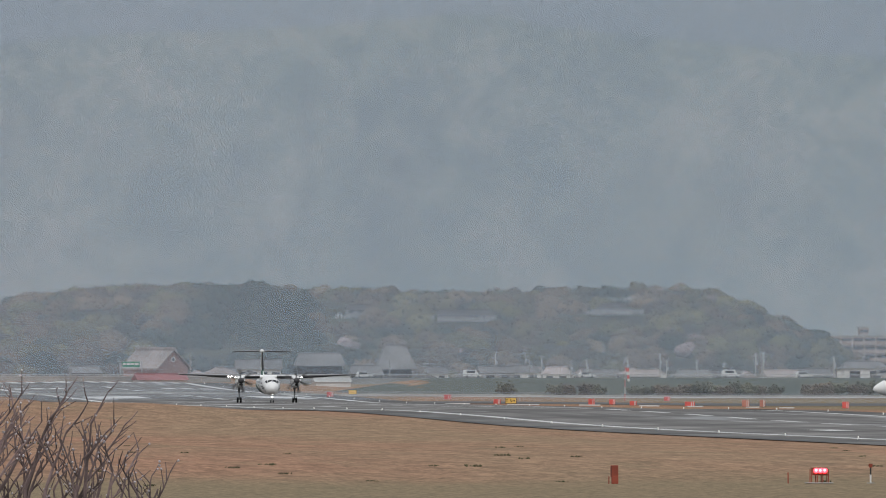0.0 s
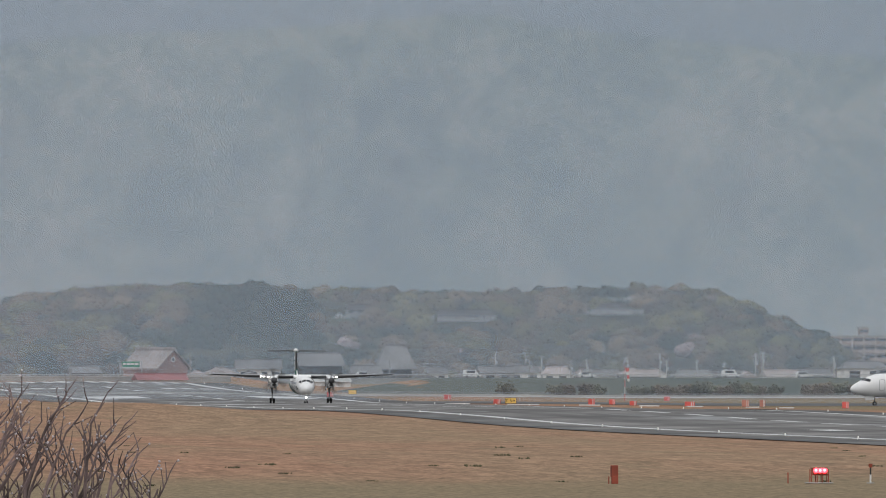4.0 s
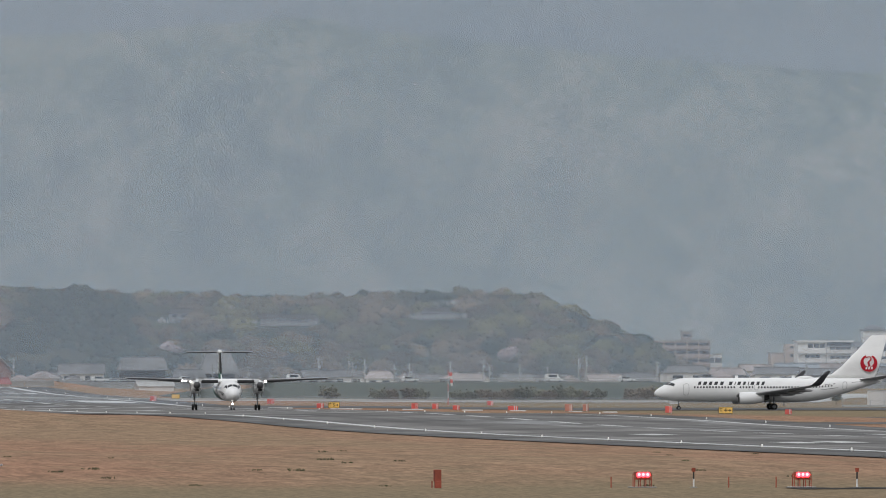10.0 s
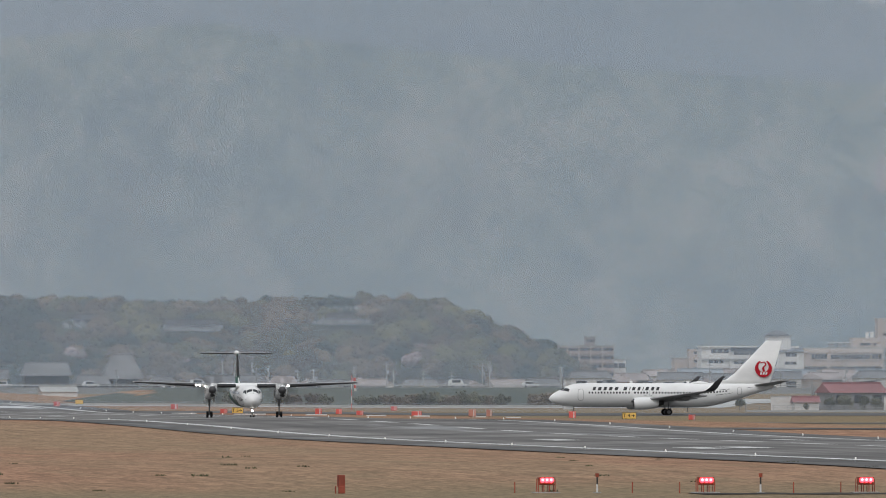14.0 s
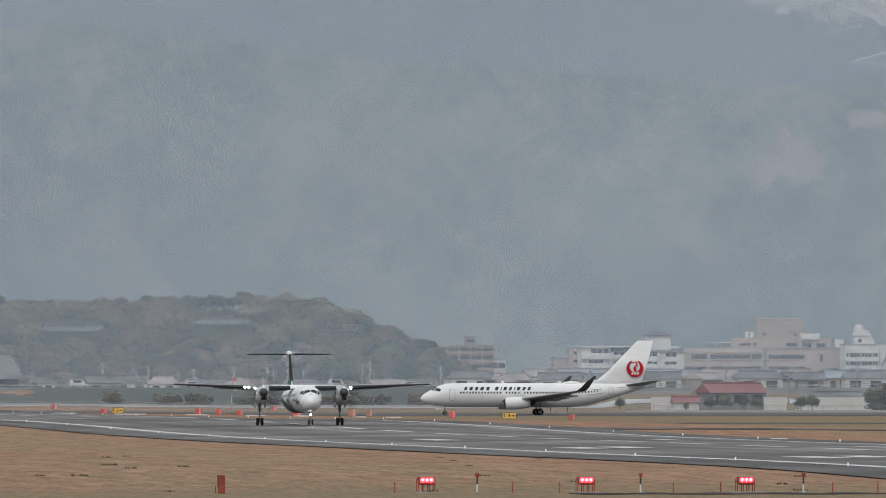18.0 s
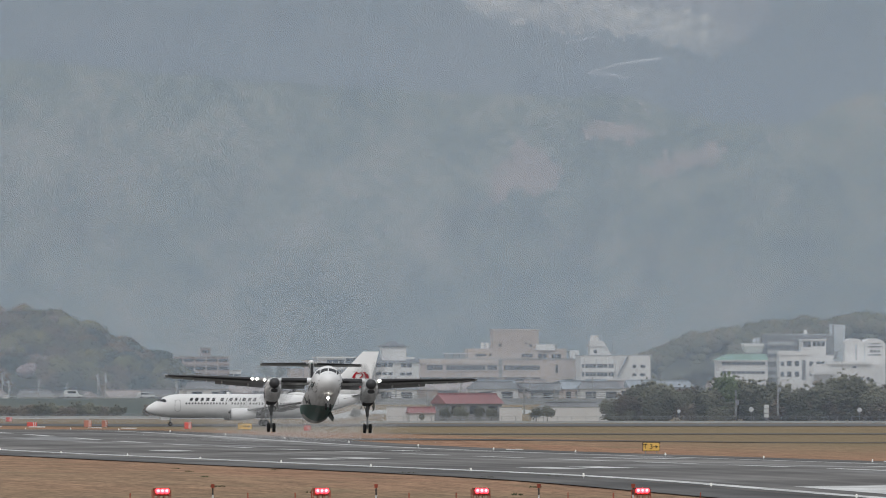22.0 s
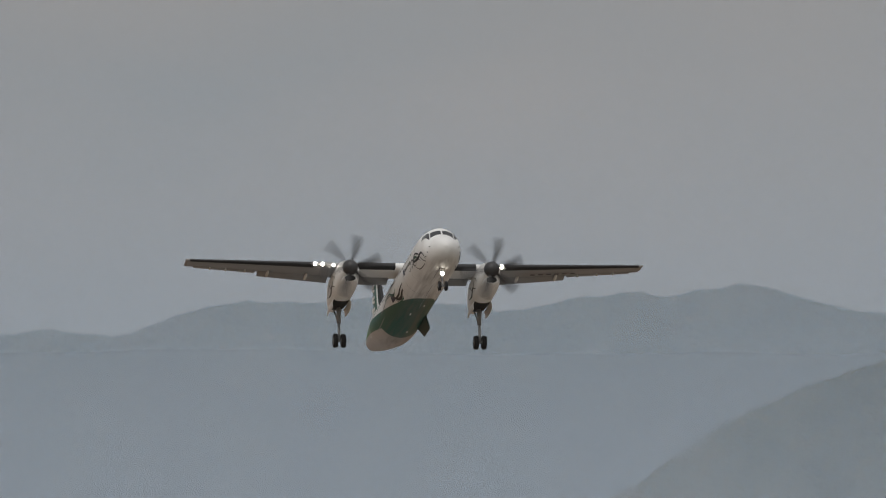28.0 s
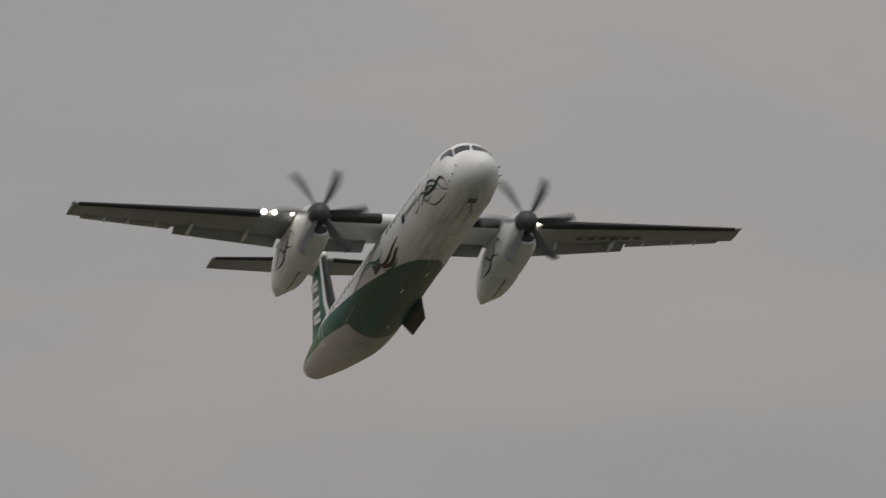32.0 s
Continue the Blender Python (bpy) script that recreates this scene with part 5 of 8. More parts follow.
# a small dark bird high over the field
def make_bird():
    t = thing("flying_bird", "small dark bird gliding high in the sky", "bird")
    b = bmesh.new()
    ball(b, (0, 0, 0), 0.05, 2, (1, 3, 0.9))
    part("body", b, M_DARK_STEEL, t, smooth=True)
    for s in (-1, 1):
        part("wing", wing_skin([((s * 0.03, -0.07, 0.02), 0.13, 0.06), ((s * 0.17, -0.05, 0.09), 0.1, 0.05), ((s * 0.32, 0.02, 0.04), 0.02, 0.05)], 5), M_DARK_STEEL, t)
    part("tail", wing_skin([((-0.04, 0.12, 0), 0.09, 0.06), ((0.04, 0.12, 0), 0.09, 0.06)], 5), M_DARK_STEEL, t)
    return t


bird = make_bird()


def make_spray():
    """Fine water spray whirled up from the damp runway: thousands of drops, thinning upwards and outwards."""
    t = thing("runway_spray", "pale fine water spray whirled up behind the turboprop", "spray", kind="stuff")
    g = np.random.default_rng(17)
    for name, cx, cz, wx, wz, n in (("near_swirl", -5.5, 3.6, 3.2, 2.4, 38000), ("far_swirl", 4.5, 2.8, 3.4, 2.2, 32000), ("low_drift", -1.0, 0.9, 7.5, 1.1, 34000)):
        c = g.normal(0, 1, (n, 3)) * (wx * 0.6, 16, wz * 0.6) + (cx, 0, cz)
        c[:, 0] += 0.6 * np.sin(c[:, 1] * 0.2) + 0.4 * c[:, 2]
        c = c[c[:, 2] > 0.1]
        v, f = scatter(TETRA, c, np.repeat(g.uniform(0.009, 0.016, (len(c), 1)), 3, 1), g, 0.2)
        me = bpy.data.meshes.new(name)
        me.from_pydata(v.tolist(), [], f.tolist())
        me.materials.append(M_WATER_DROP)
        share(name, me, t)
    return t


M_WATER_DROP = mat("white_water_spray", (0.78, 0.79, 0.8), 0.6, scale=1, vary=0.05)
spray = make_spray()


# ---- distance: mountains, wooded hills, haze ----
def forest(name, size, dim=1.0, pale=0.05):
    """Hillside woods seen from far: crowns of mixed kinds in stands, budding and blossoming trees among them. size: metres a crown."""
    m = bpy.data.materials.new(name)
    m.use_nodes = True
    nt = m.node_tree
    bsdf = nt.nodes["Principled BSDF"]
    bsdf.inputs["Roughness"].default_value, bsdf.inputs["Specular IOR Level"].default_value = 0.95, 0.1
    pos, flat = nt.nodes.new("ShaderNodeNewGeometry").outputs["Position"], nt.nodes.new("ShaderNodeMapping")
    flat.inputs["Scale"].default_value = (1.0, 0.3, 1.25)
    nt.links.new(pos, flat.inputs["Vector"])

    def field(scale, detail, lo, hi, a, b, rough=0.65):
        n, r = nt.nodes.new("ShaderNodeTexNoise"), nt.nodes.new("ShaderNodeMapRange")
        n.inputs["Scale"].default_value, n.inputs["Detail"].default_value, n.inputs["Roughness"].default_value = scale, detail, rough
        r.inputs["From Min"].default_value, r.inputs["From Max"].default_value = lo, hi
        r.inputs["To Min"].default_value, r.inputs["To Max"].default_value = a, b
        nt.links.new(flat.outputs["Vector"], n.inputs["Vector"])
        nt.links.new(n.outputs["Fac"], r.inputs["Value"])
        return r.outputs["Result"]

    def calc(op, a, b):
        n = nt.nodes.new("ShaderNodeMath")
        n.operation = op
        for i, v in enumerate((a, b)):
            if isinstance(v, (int, float)):
                n.inputs[i].default_value = v
            else:
                nt.links.new(v, n.inputs[i])
        return n.outputs["Value"]

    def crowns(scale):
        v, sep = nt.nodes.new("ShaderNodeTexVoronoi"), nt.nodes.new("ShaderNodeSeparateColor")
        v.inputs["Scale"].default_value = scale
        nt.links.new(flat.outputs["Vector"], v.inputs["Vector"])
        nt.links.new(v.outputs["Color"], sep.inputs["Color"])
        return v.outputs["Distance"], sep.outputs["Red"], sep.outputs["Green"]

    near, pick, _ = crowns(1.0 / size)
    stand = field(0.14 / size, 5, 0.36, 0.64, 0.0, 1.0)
    # broad tone: mixed woods, plus light and dark of ridges put into the colour
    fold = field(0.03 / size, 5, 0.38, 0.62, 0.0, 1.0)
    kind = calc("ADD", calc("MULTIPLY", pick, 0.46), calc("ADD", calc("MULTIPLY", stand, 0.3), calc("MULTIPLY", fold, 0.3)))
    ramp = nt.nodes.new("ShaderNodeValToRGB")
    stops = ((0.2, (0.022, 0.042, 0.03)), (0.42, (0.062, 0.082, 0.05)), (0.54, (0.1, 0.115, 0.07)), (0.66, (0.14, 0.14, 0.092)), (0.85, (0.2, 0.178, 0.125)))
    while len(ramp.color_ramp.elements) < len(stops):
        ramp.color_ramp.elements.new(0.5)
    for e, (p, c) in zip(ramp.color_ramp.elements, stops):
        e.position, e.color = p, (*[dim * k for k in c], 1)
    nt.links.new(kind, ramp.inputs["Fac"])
    # small blossoming trees stand in loose drifts
    odd = crowns(1.9 / size)[2]
    drift = field(0.07 / size, 4, 0.48, 0.7, 0.0, pale)
    r2 = nt.nodes.new("ShaderNodeMath")
    r2.operation = "LESS_THAN"
    nt.links.new(odd, r2.inputs[0])
    nt.links.new(drift, r2.inputs[1])
    mix = nt.nodes.new("ShaderNodeMix")
    mix.data_type = "RGBA"
    mix.inputs["B"].default_value = (0.4, 0.32, 0.3, 1)
    nt.links.new(r2.outputs["Value"], mix.inputs["Factor"])
    nt.links.new(ramp.outputs["Color"], mix.inputs["A"])
    grain, mul = field(1.6 / size, 4, 0.3, 0.7, 0.58, 1.48, 0.75), nt.nodes.new("ShaderNodeVectorMath")
    mul.operation = "SCALE"
    nt.links.new(mix.outputs["Result"], mul.inputs[0])
    nt.links.new(grain, mul.inputs["Scale"])
    nt.links.new(mul.outputs["Vector"], bsdf.inputs["Base Color"])
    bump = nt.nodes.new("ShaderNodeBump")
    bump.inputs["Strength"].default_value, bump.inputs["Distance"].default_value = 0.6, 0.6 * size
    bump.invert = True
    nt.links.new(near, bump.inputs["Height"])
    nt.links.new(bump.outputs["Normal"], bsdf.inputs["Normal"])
    return m


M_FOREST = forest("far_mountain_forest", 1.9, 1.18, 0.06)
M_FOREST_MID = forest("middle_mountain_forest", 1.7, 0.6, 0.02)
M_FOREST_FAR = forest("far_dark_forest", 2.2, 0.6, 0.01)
M_QUARRY = mat("bare_quarry_slope", (0.29, 0.235, 0.2), 0.9, scale=0.5, vary=0.35, second=(0.16, 0.14, 0.11), big=0.07, spec=0.1, stretch=(1, 1, 2.2))
M_QUARRY_LIGHT = mat("bright_quarry_rock", (0.56, 0.49, 0.38), 0.9, scale=0.6, vary=0.4, second=(0.27, 0.23, 0.175), big=0.13, spec=0.1, stretch=(1, 1, 2.6))
M_QUARRY_ROAD = mat("pale_quarry_road", (0.66, 0.62, 0.56), 0.9, scale=0.4, vary=0.2, big=0.1, spec=0.1)
M_SCAR = mat("bare_brown_slope", (0.3, 0.22, 0.17), 0.9, scale=0.5, vary=0.3, second=(0.22, 0.165, 0.125), big=0.1, spec=0.1)
M_OLIVE_SLOPE = mat("olive_spur_slope", (0.17, 0.165, 0.105), 0.9, scale=0.5, vary=0.35, second=(0.12, 0.125, 0.075), big=0.08, spec=0.1)
M_WOOD_FLOOR = mat("hill_undergrowth", (0.06, 0.06, 0.032), 0.95, scale=0.5, vary=0.4, big=0.05, spec=0.1)


def inside(poly, px, py):
    hit = False
    for (x0, y0), (x1, y1) in zip(poly, poly[1:] + poly[:1]):
        if (y0 > py) != (y1 > py) and px < (x1 - x0) * (py - y0) / (y1 - y0) + x0:
            hit = not hit
    return hit


def mountain(name, label, crest, foot_r, crest_r, b0, b1, step, rows, rough, material, marks=(), seed=0, foot_z=0.0, fine=None):
    """A slope that rises from foot_r to crest_r metres away; crest gives its height by bearing."""
    bm = bmesh.new()
    bs = [b0 + i * step for i in range(int((b1 - b0) / step) + 1)]
    if fine:
        lo, hi, small = fine
        bs = [b for b in bs if not lo < b < hi] + [lo + i * small for i in range(1, int((hi - lo) / small))]
        bs.sort()
    n = len(bs) - 1
    grid = []
    for j in range(rows + 1):
        v = j / rows
        line = []
        for b in bs:
            top = spline(crest, b) + rough * (0.5 * noise.noise((b * 9, seed, 0)) + 0.3 * noise.noise((b * 31, seed, 1)) + 0.25 * noise.noise((b * 90, seed, 2)))
            spur = noise.noise((b * 2.6, v * 1.5, seed)) * 0.6 + noise.noise((b * 7, v * 4, seed + 3)) * 0.3 + noise.noise((b * 22, v * 11, seed + 5)) * 0.14
            r = foot_r + (crest_r - foot_r) * v + (1 - v) * v * 160 * spur
            z = foot_z + (top - foot_z) * v ** 0.9 + (1 - v) * v * top * 0.1 * noise.noise((b * 14, v * 9, seed + 7))
            t = radians(b)
            line.append(bm.verts.new((r * math.sin(t), r * math.cos(t), z)))
        grid.append(line)
    for p, q in zip(grid, grid[1:]):
        for i in range(n):
            f = bm.faces.new((p[i], p[i + 1], q[i + 1], q[i]))
            if marks:
                c = f.calc_center_median()
                b = math.degrees(math.atan2(c.x, c.y))
                b += 0.05 * noise.noise((b * 30, c.z * 0.3, 5)) + 0.02 * noise.noise((b * 160, c.z * 1.3, 2))
                z = c.z + 4.0 * noise.noise((b * 22, c.z * 0.2, 9)) + 2.0 * noise.noise((b * 110, c.z * 0.9, 4))
                for k, poly in enumerate(marks):
                    if inside(poly, b, z):
                        f.material_index = k + 1
    return tagged(part(name, bm, material, smooth=True), label, "mountain", kind="structure")


CREST_NEAR = [(1.0, 96), (1.99, 102.9), (2.66, 109.4), (3.06, 112.1), (3.82, 114.9), (4.22, 117.3), (4.62, 119.1), (4.8, 115.4), (5.2, 112.1), (5.58, 108.8), (6.17, 104.5), (6.9, 100.8), (7.5, 98.9), (7.72, 99.4),
              (7.88, 95.1), (8.1, 90.5), (8.42, 90.5), (8.57, 97.0), (8.73, 100.6), (9.0, 103.4), (9.26, 102.5), (9.75, 100.5), (10.67, 95.2), (12.23, 98.9), (18, 90)]
CREST_MID = [(1.0, 135), (1.99, 137.2), (3.78, 142.8), (5.34, 148.5), (6.43, 152), (7.32, 157.1), (7.68, 160.3), (8.04, 168.4), (8.39, 166.9), (8.88, 164.7), (9.33, 163.2), (9.93, 161.3), (10.4, 172), (10.89, 198.2), (11.49, 217.9), (12.23, 228), (13.57, 215), (18, 180)]
CREST_FAR = [(1.0, 210), (1.99, 214.4), (4.49, 227.5), (7.0, 238), (7.69, 238.0), (7.99, 230.5), (8.17, 231.9), (8.46, 229.8), (8.55, 232.4), (8.75, 238.6), (8.99, 241.6), (9.24, 241.1), (9.42, 243.0), (9.66, 242.0), (10.0, 238.6), (10.22, 242.0), (10.49, 244.7), (10.65, 243.6),
             (10.8, 246.2), (10.94, 247.4), (11.16, 243.0), (11.34, 239.1), (11.49, 237.6), (11.81, 231.9), (13.45, 221.3), (18, 190)]
QUARRY = [(7.004, 134.9), (7.098, 141.5), (7.388, 155.6), (7.679, 157.1), (8.025, 162.8), (8.125, 148.1), (8.215, 136.8), (8.349, 126.5), (8.148, 116.1), (8.081, 111.4), (7.969, 116.1), (7.768, 120.8), (7.5, 122.1), (7.165, 127.8)]
QUARRY_LOW = [(7.004, 134.9), (7.098, 141.5), (7.232, 142.1), (7.411, 139.6), (7.656, 134.9), (7.857, 130.2), (8.148, 123.6), (8.081, 111.4), (7.969, 116.1), (7.768, 120.8), (7.5, 122.1), (7.165, 127.8)]
SCAR_A = [(7.189, 62.0), (7.222, 74.0), (7.3, 82.2), (7.367, 83.2), (7.501, 74.0), (7.423, 67.5), (7.278, 65.7)]
SCAR_B = [(7.758, 72.1), (7.903, 79.5), (8.126, 84.1), (8.082, 77.6), (7.903, 73.0)]
SCAR_C = [(7.55, 87.0), (7.66, 90.5), (7.86, 88.0), (7.8, 84.5), (7.62, 84.0)]
# bands along the spurs in a paler olive than the forest
SPUR_A = [(7.55, 52), (7.62, 57), (7.98, 71), (8.42, 79), (8.66, 82), (8.68, 79), (8.3, 74.5), (7.98, 68), (7.7, 57)]
SPUR_B = [(2.9, 66), (3.1, 70), (3.6, 80), (3.66, 77), (3.2, 66)]
SPUR_C = [(5.0, 50), (5.5, 58), (5.9, 62), (5.95, 58), (5.4, 50)]
mountain("mountain_near", "hazy forested mountainside with bare scars and blossom", CREST_NEAR, 4580, 4740, 1.0, 18, 0.022, 70, 1.6, [M_FOREST, M_SCAR, M_SCAR, M_SCAR, M_OLIVE_SLOPE, M_OLIVE_SLOPE, M_OLIVE_SLOPE], [SCAR_A, SCAR_B, SCAR_C, SPUR_A, SPUR_B, SPUR_C], 3, fine=(7.0, 8.8, 0.01))
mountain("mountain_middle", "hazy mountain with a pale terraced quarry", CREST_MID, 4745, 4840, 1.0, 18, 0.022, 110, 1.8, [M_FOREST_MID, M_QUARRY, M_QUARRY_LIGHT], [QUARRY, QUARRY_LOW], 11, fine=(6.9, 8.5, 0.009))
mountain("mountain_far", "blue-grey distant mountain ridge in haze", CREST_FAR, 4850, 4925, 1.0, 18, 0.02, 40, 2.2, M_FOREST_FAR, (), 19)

# haul roads on the quarry's terraces and a lattice mast on the slope
roads = thing("quarry_roads", "pale haul roads cut across the quarry terraces", "road", kind="structure")
for pts in (((7.49, 117.6), (7.62, 119.6)), ((7.75, 120.6), (7.86, 121.6)), ((7.585, 107.6), (7.7, 110.2), (7.875, 112.3)), ((7.585, 107.4), (7.68, 106.6), (7.74, 105.6)), ((7.02, 134.6), (7.13, 130.2)), ((7.19, 127.2), (7.3, 128.0))):
    b = bmesh.new()
    path = []
    for (ba, za), (bb, zb) in zip(pts, pts[1:]):
        for k in range(9):
            u = k / 8
            bear, z = ba + (bb - ba) * u, za + (zb - za) * u + 0.4 * noise.noise((k * 0.7, za, 0))
            r_ = 4745 + 95 * (z / max(1.0, spline(CREST_MID, bear))) ** (1 / 0.9) - 16
            path.append(Vector((r_ * math.sin(radians(bear)), r_ * math.cos(radians(bear)), z)))
    for p, q in zip(path, path[1:]):
        if (q - p).length > 0.05:
            rod(b, p, q, 0.55, 0.55, 6)
    part("haul_road", b, M_QUARRY_ROAD, roads)
for bear, r_, z0, z1 in ((2.805, 4640, 30, 48.5), (5.62, 4690, 70, 83)):
    x, y = r_ * math.sin(radians(bear)), r_ * math.cos(radians(bear))
    t = thing("lattice_mast", "faint grey lattice mast on the wooded slope", "mast", "lattice masts", at=pose(x, y, 0))
    for e in (-1, 1):
        part("leg", rod(bmesh.new(), (e * 0.9, -6, z0), (e * 0.25, -6, z1), 0.12, 0.08, 5), M_STEEL, t)
    for k in range(5):
        z = z0 + (z1 - z0) * (k + 1) / 6
        part("crossarm", boxm(-1.6 + 0.22 * k, 1.6 - 0.22 * k, -6.06, -5.94, z, z + 0.16), M_STEEL, t)


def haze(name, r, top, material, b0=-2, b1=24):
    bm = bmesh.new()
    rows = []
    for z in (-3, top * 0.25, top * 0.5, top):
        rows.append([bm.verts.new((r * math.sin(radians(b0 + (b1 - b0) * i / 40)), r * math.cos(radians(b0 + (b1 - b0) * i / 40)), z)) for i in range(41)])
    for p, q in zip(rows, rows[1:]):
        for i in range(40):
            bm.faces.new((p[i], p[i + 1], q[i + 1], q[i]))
    return tagged(part(name, bm, material, smooth=True), "translucent grey-blue sheet standing for haze over the far land", "mist", kind="stuff")


# sheets set between the far layers; their tint carries the distance haze
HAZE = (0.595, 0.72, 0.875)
haze("haze_over_fence", 2454, 300, haze_sheet("fence_haze", HAZE, 0.15, 0.0, 300))
haze("haze_over_town", 3425, 350, haze_sheet("town_haze", HAZE, 0.13, 0.0, 350))
haze("haze_before_hill", 4030, 400, haze_sheet("hill_haze", HAZE, 0.17, 0.0, 400))
haze("haze_before_mountains", 4556, 420, haze_sheet("mountain_haze", HAZE, 0.36, 0.0, 420, 60))
haze("haze_behind_ridge", 4743, 420, haze_sheet("ridge_haze", HAZE, 0.26, 0.0, 420, 60))
haze("haze_far_ridge", 4846, 420, haze_sheet("far_ridge_haze", HAZE, 0.5, 0.0, 420, 80))

# ---- wooded hill beyond the town ----
HILL = [(0.8, 9), (1.77, 16), (2.32, 20.6), (2.66, 22.6), (2.79, 25), (2.95, 27), (3.28, 27.8), (3.62, 27.5), (4.2, 26.6), (4.36, 26), (4.67, 26), (4.89, 26.8), (5.25, 27.4), (5.41, 26.8), (5.54, 24.6), (5.63, 21.8), (5.74, 18), (5.85, 14), (5.94, 10), (6.01, 6), (6.14, 1), (6.25, 0.2), (6.6, 0.0)]
HILL_RIGHT = [(7.0, 0.5), (7.32, 5.6), (7.77, 12.6), (7.99, 19), (8.22, 22.4), (8.44, 24.5), (8.71, 26), (9.0, 23.9), (9.26, 22), (9.45, 25.5), (9.75, 29), (9.93, 34), (10.22, 41), (11.79, 43), (18, 30)]


mountain("hill_left", "wooded hill beyond the town with a hillside cemetery", HILL, 4060, 4330, 0.8, 6.6, 0.02, 24, 0.4, M_WOOD_FLOOR, (), 23)
# the right hill's floor colour is lightened and greyed, haze put into it
mountain("hill_right", "low wooded hill behind the hospital", HILL_RIGHT, 4530, 4552, 7.0, 14, 0.02, 12, 0.4, mat("haze_paled_undergrowth", (0.12, 0.12, 0.08), 0.95, scale=0.5, vary=0.3, big=0.05, spec=0.1), (), 29)


def ico_arrays(sub):
    bm = bmesh.new()
    bmesh.ops.create_icosphere(bm, subdivisions=sub, radius=1)
    v = np.array([p.co[:] for p in bm.verts])
    f = np.array([[q.index for q in p.verts] for p in bm.faces])
    bm.free()
    return v, f


ICO1, ICO2, ICO3 = ico_arrays(1), ico_arrays(2), ico_arrays(3)


def woods(name, label, places, material, clumps=18, core_shape=None):
    """Many tree crowns as one sheet of woods: each a rough core under small leaf clumps, in a shade of its own. places: (x, y, z, radius, height)."""
    g = np.random.default_rng(len(places))
    p = np.array(places)
    n = len(p)
    shade = g.uniform(0.0, 1.0, n)
    core_shape = core_shape or ICO3
    core = scatter(core_shape, p[:, :3] + p[:, 4:5] * (0, 0, 0.5), np.stack([p[:, 3] * 0.94, p[:, 3] * 0.94, p[:, 4] * 0.94], 1), g, 0.1)
    d = g.normal(0, 1, (n, clumps, 3))
    d[:, :, 2] = np.abs(d[:, :, 2]) * 1.1 - 0.25
    d[:, :, 1] = -np.abs(d[:, :, 1])
    d /= np.linalg.norm(d, axis=2, keepdims=True)
    d *= g.uniform(0.8, 0.98, (n, clumps, 1))
    c = p[:, None, :3] + np.array((0, 0, 0.5)) * p[:, None, 4:5] + d * np.stack([p[:, 3], p[:, 3], p[:, 4]], 1)[:, None, :]
    s = g.uniform(0.12, 0.28, (n, clumps, 1)) * p[:, None, 3:4] * (1, 1, 0.9)
    leaf = scatter(OCTA, c.reshape(-1, 3), s.reshape(-1, 3), g)
    me = bpy.data.meshes.new(name)
    me.from_pydata(np.concatenate([core[0], leaf[0]]).tolist(), [], np.concatenate([core[1], leaf[1] + len(core[0])]).tolist())
    tint = me.attributes.new("shade", "FLOAT", "POINT")
    me.shade_smooth()
    tint.data.foreach_set("value", np.concatenate([np.repeat(shade, len(core_shape[0])), np.repeat(shade, clumps * 6)]))
    me.materials.append(material)
    return tagged(new(name, me), label, "woods", kind="stuff")


def leaves(name, a, b, island=0.35):
    """Foliage between two colours, one mix for each crown, clump by clump lighter or darker."""
    m = mat(name, a, 0.9, scale=1.6, vary=0.35, second=tuple(0.8 * k for k in a), big=0.1, bump=0.5, island=island, spec=0.2)
    nt = m.node_tree
    bsdf = nt.nodes["Principled BSDF"]
    last = bsdf.inputs["Base Color"].links[0].from_socket
    att, mix, mul = nt.nodes.new("ShaderNodeAttribute"), nt.nodes.new("ShaderNodeMix"), nt.nodes.new("ShaderNodeMix")
    att.attribute_name = "shade"
    mix.data_type = mul.data_type = "RGBA"
    mul.blend_type = "MULTIPLY"
    mix.inputs["A"].default_value = (1, 1, 1, 1)
    mix.inputs["B"].default_value = (*[q / p for p, q in zip(a, b)], 1)
    mul.inputs["Factor"].default_value = 1.0
    nt.links.new(att.outputs["Fac"], mix.inputs["Factor"])
    nt.links.new(last, mul.inputs["A"])
    nt.links.new(mix.outputs["Result"], mul.inputs["B"])
    nt.links.new(mul.outputs["Result"], bsdf.inputs["Base Color"])
    return m


M_LEAF_BROWN = leaves("budding_brown_foliage", (0.085, 0.066, 0.042), (0.19, 0.14, 0.098))
M_LEAF_MIX = leaves("mixed_spring_foliage", (0.04, 0.045, 0.025), (0.12, 0.1, 0.055))
M_LEAF_DARK = leaves("dark_cedar_foliage", (0.022, 0.036, 0.024), (0.038, 0.05, 0.033), 0.25)
M_LEAF_OLIVE = leaves("olive_spring_foliage", (0.075, 0.075, 0.036), (0.16, 0.14, 0.068))
M_BLOSSOM = leaves("pale_pink_blossom", (0.25, 0.19, 0.18), (0.38, 0.3, 0.29))
rng = random.Random(5)
groups = {"mix": [], "dark": [], "olive": [], "pink": [], "brown": []}
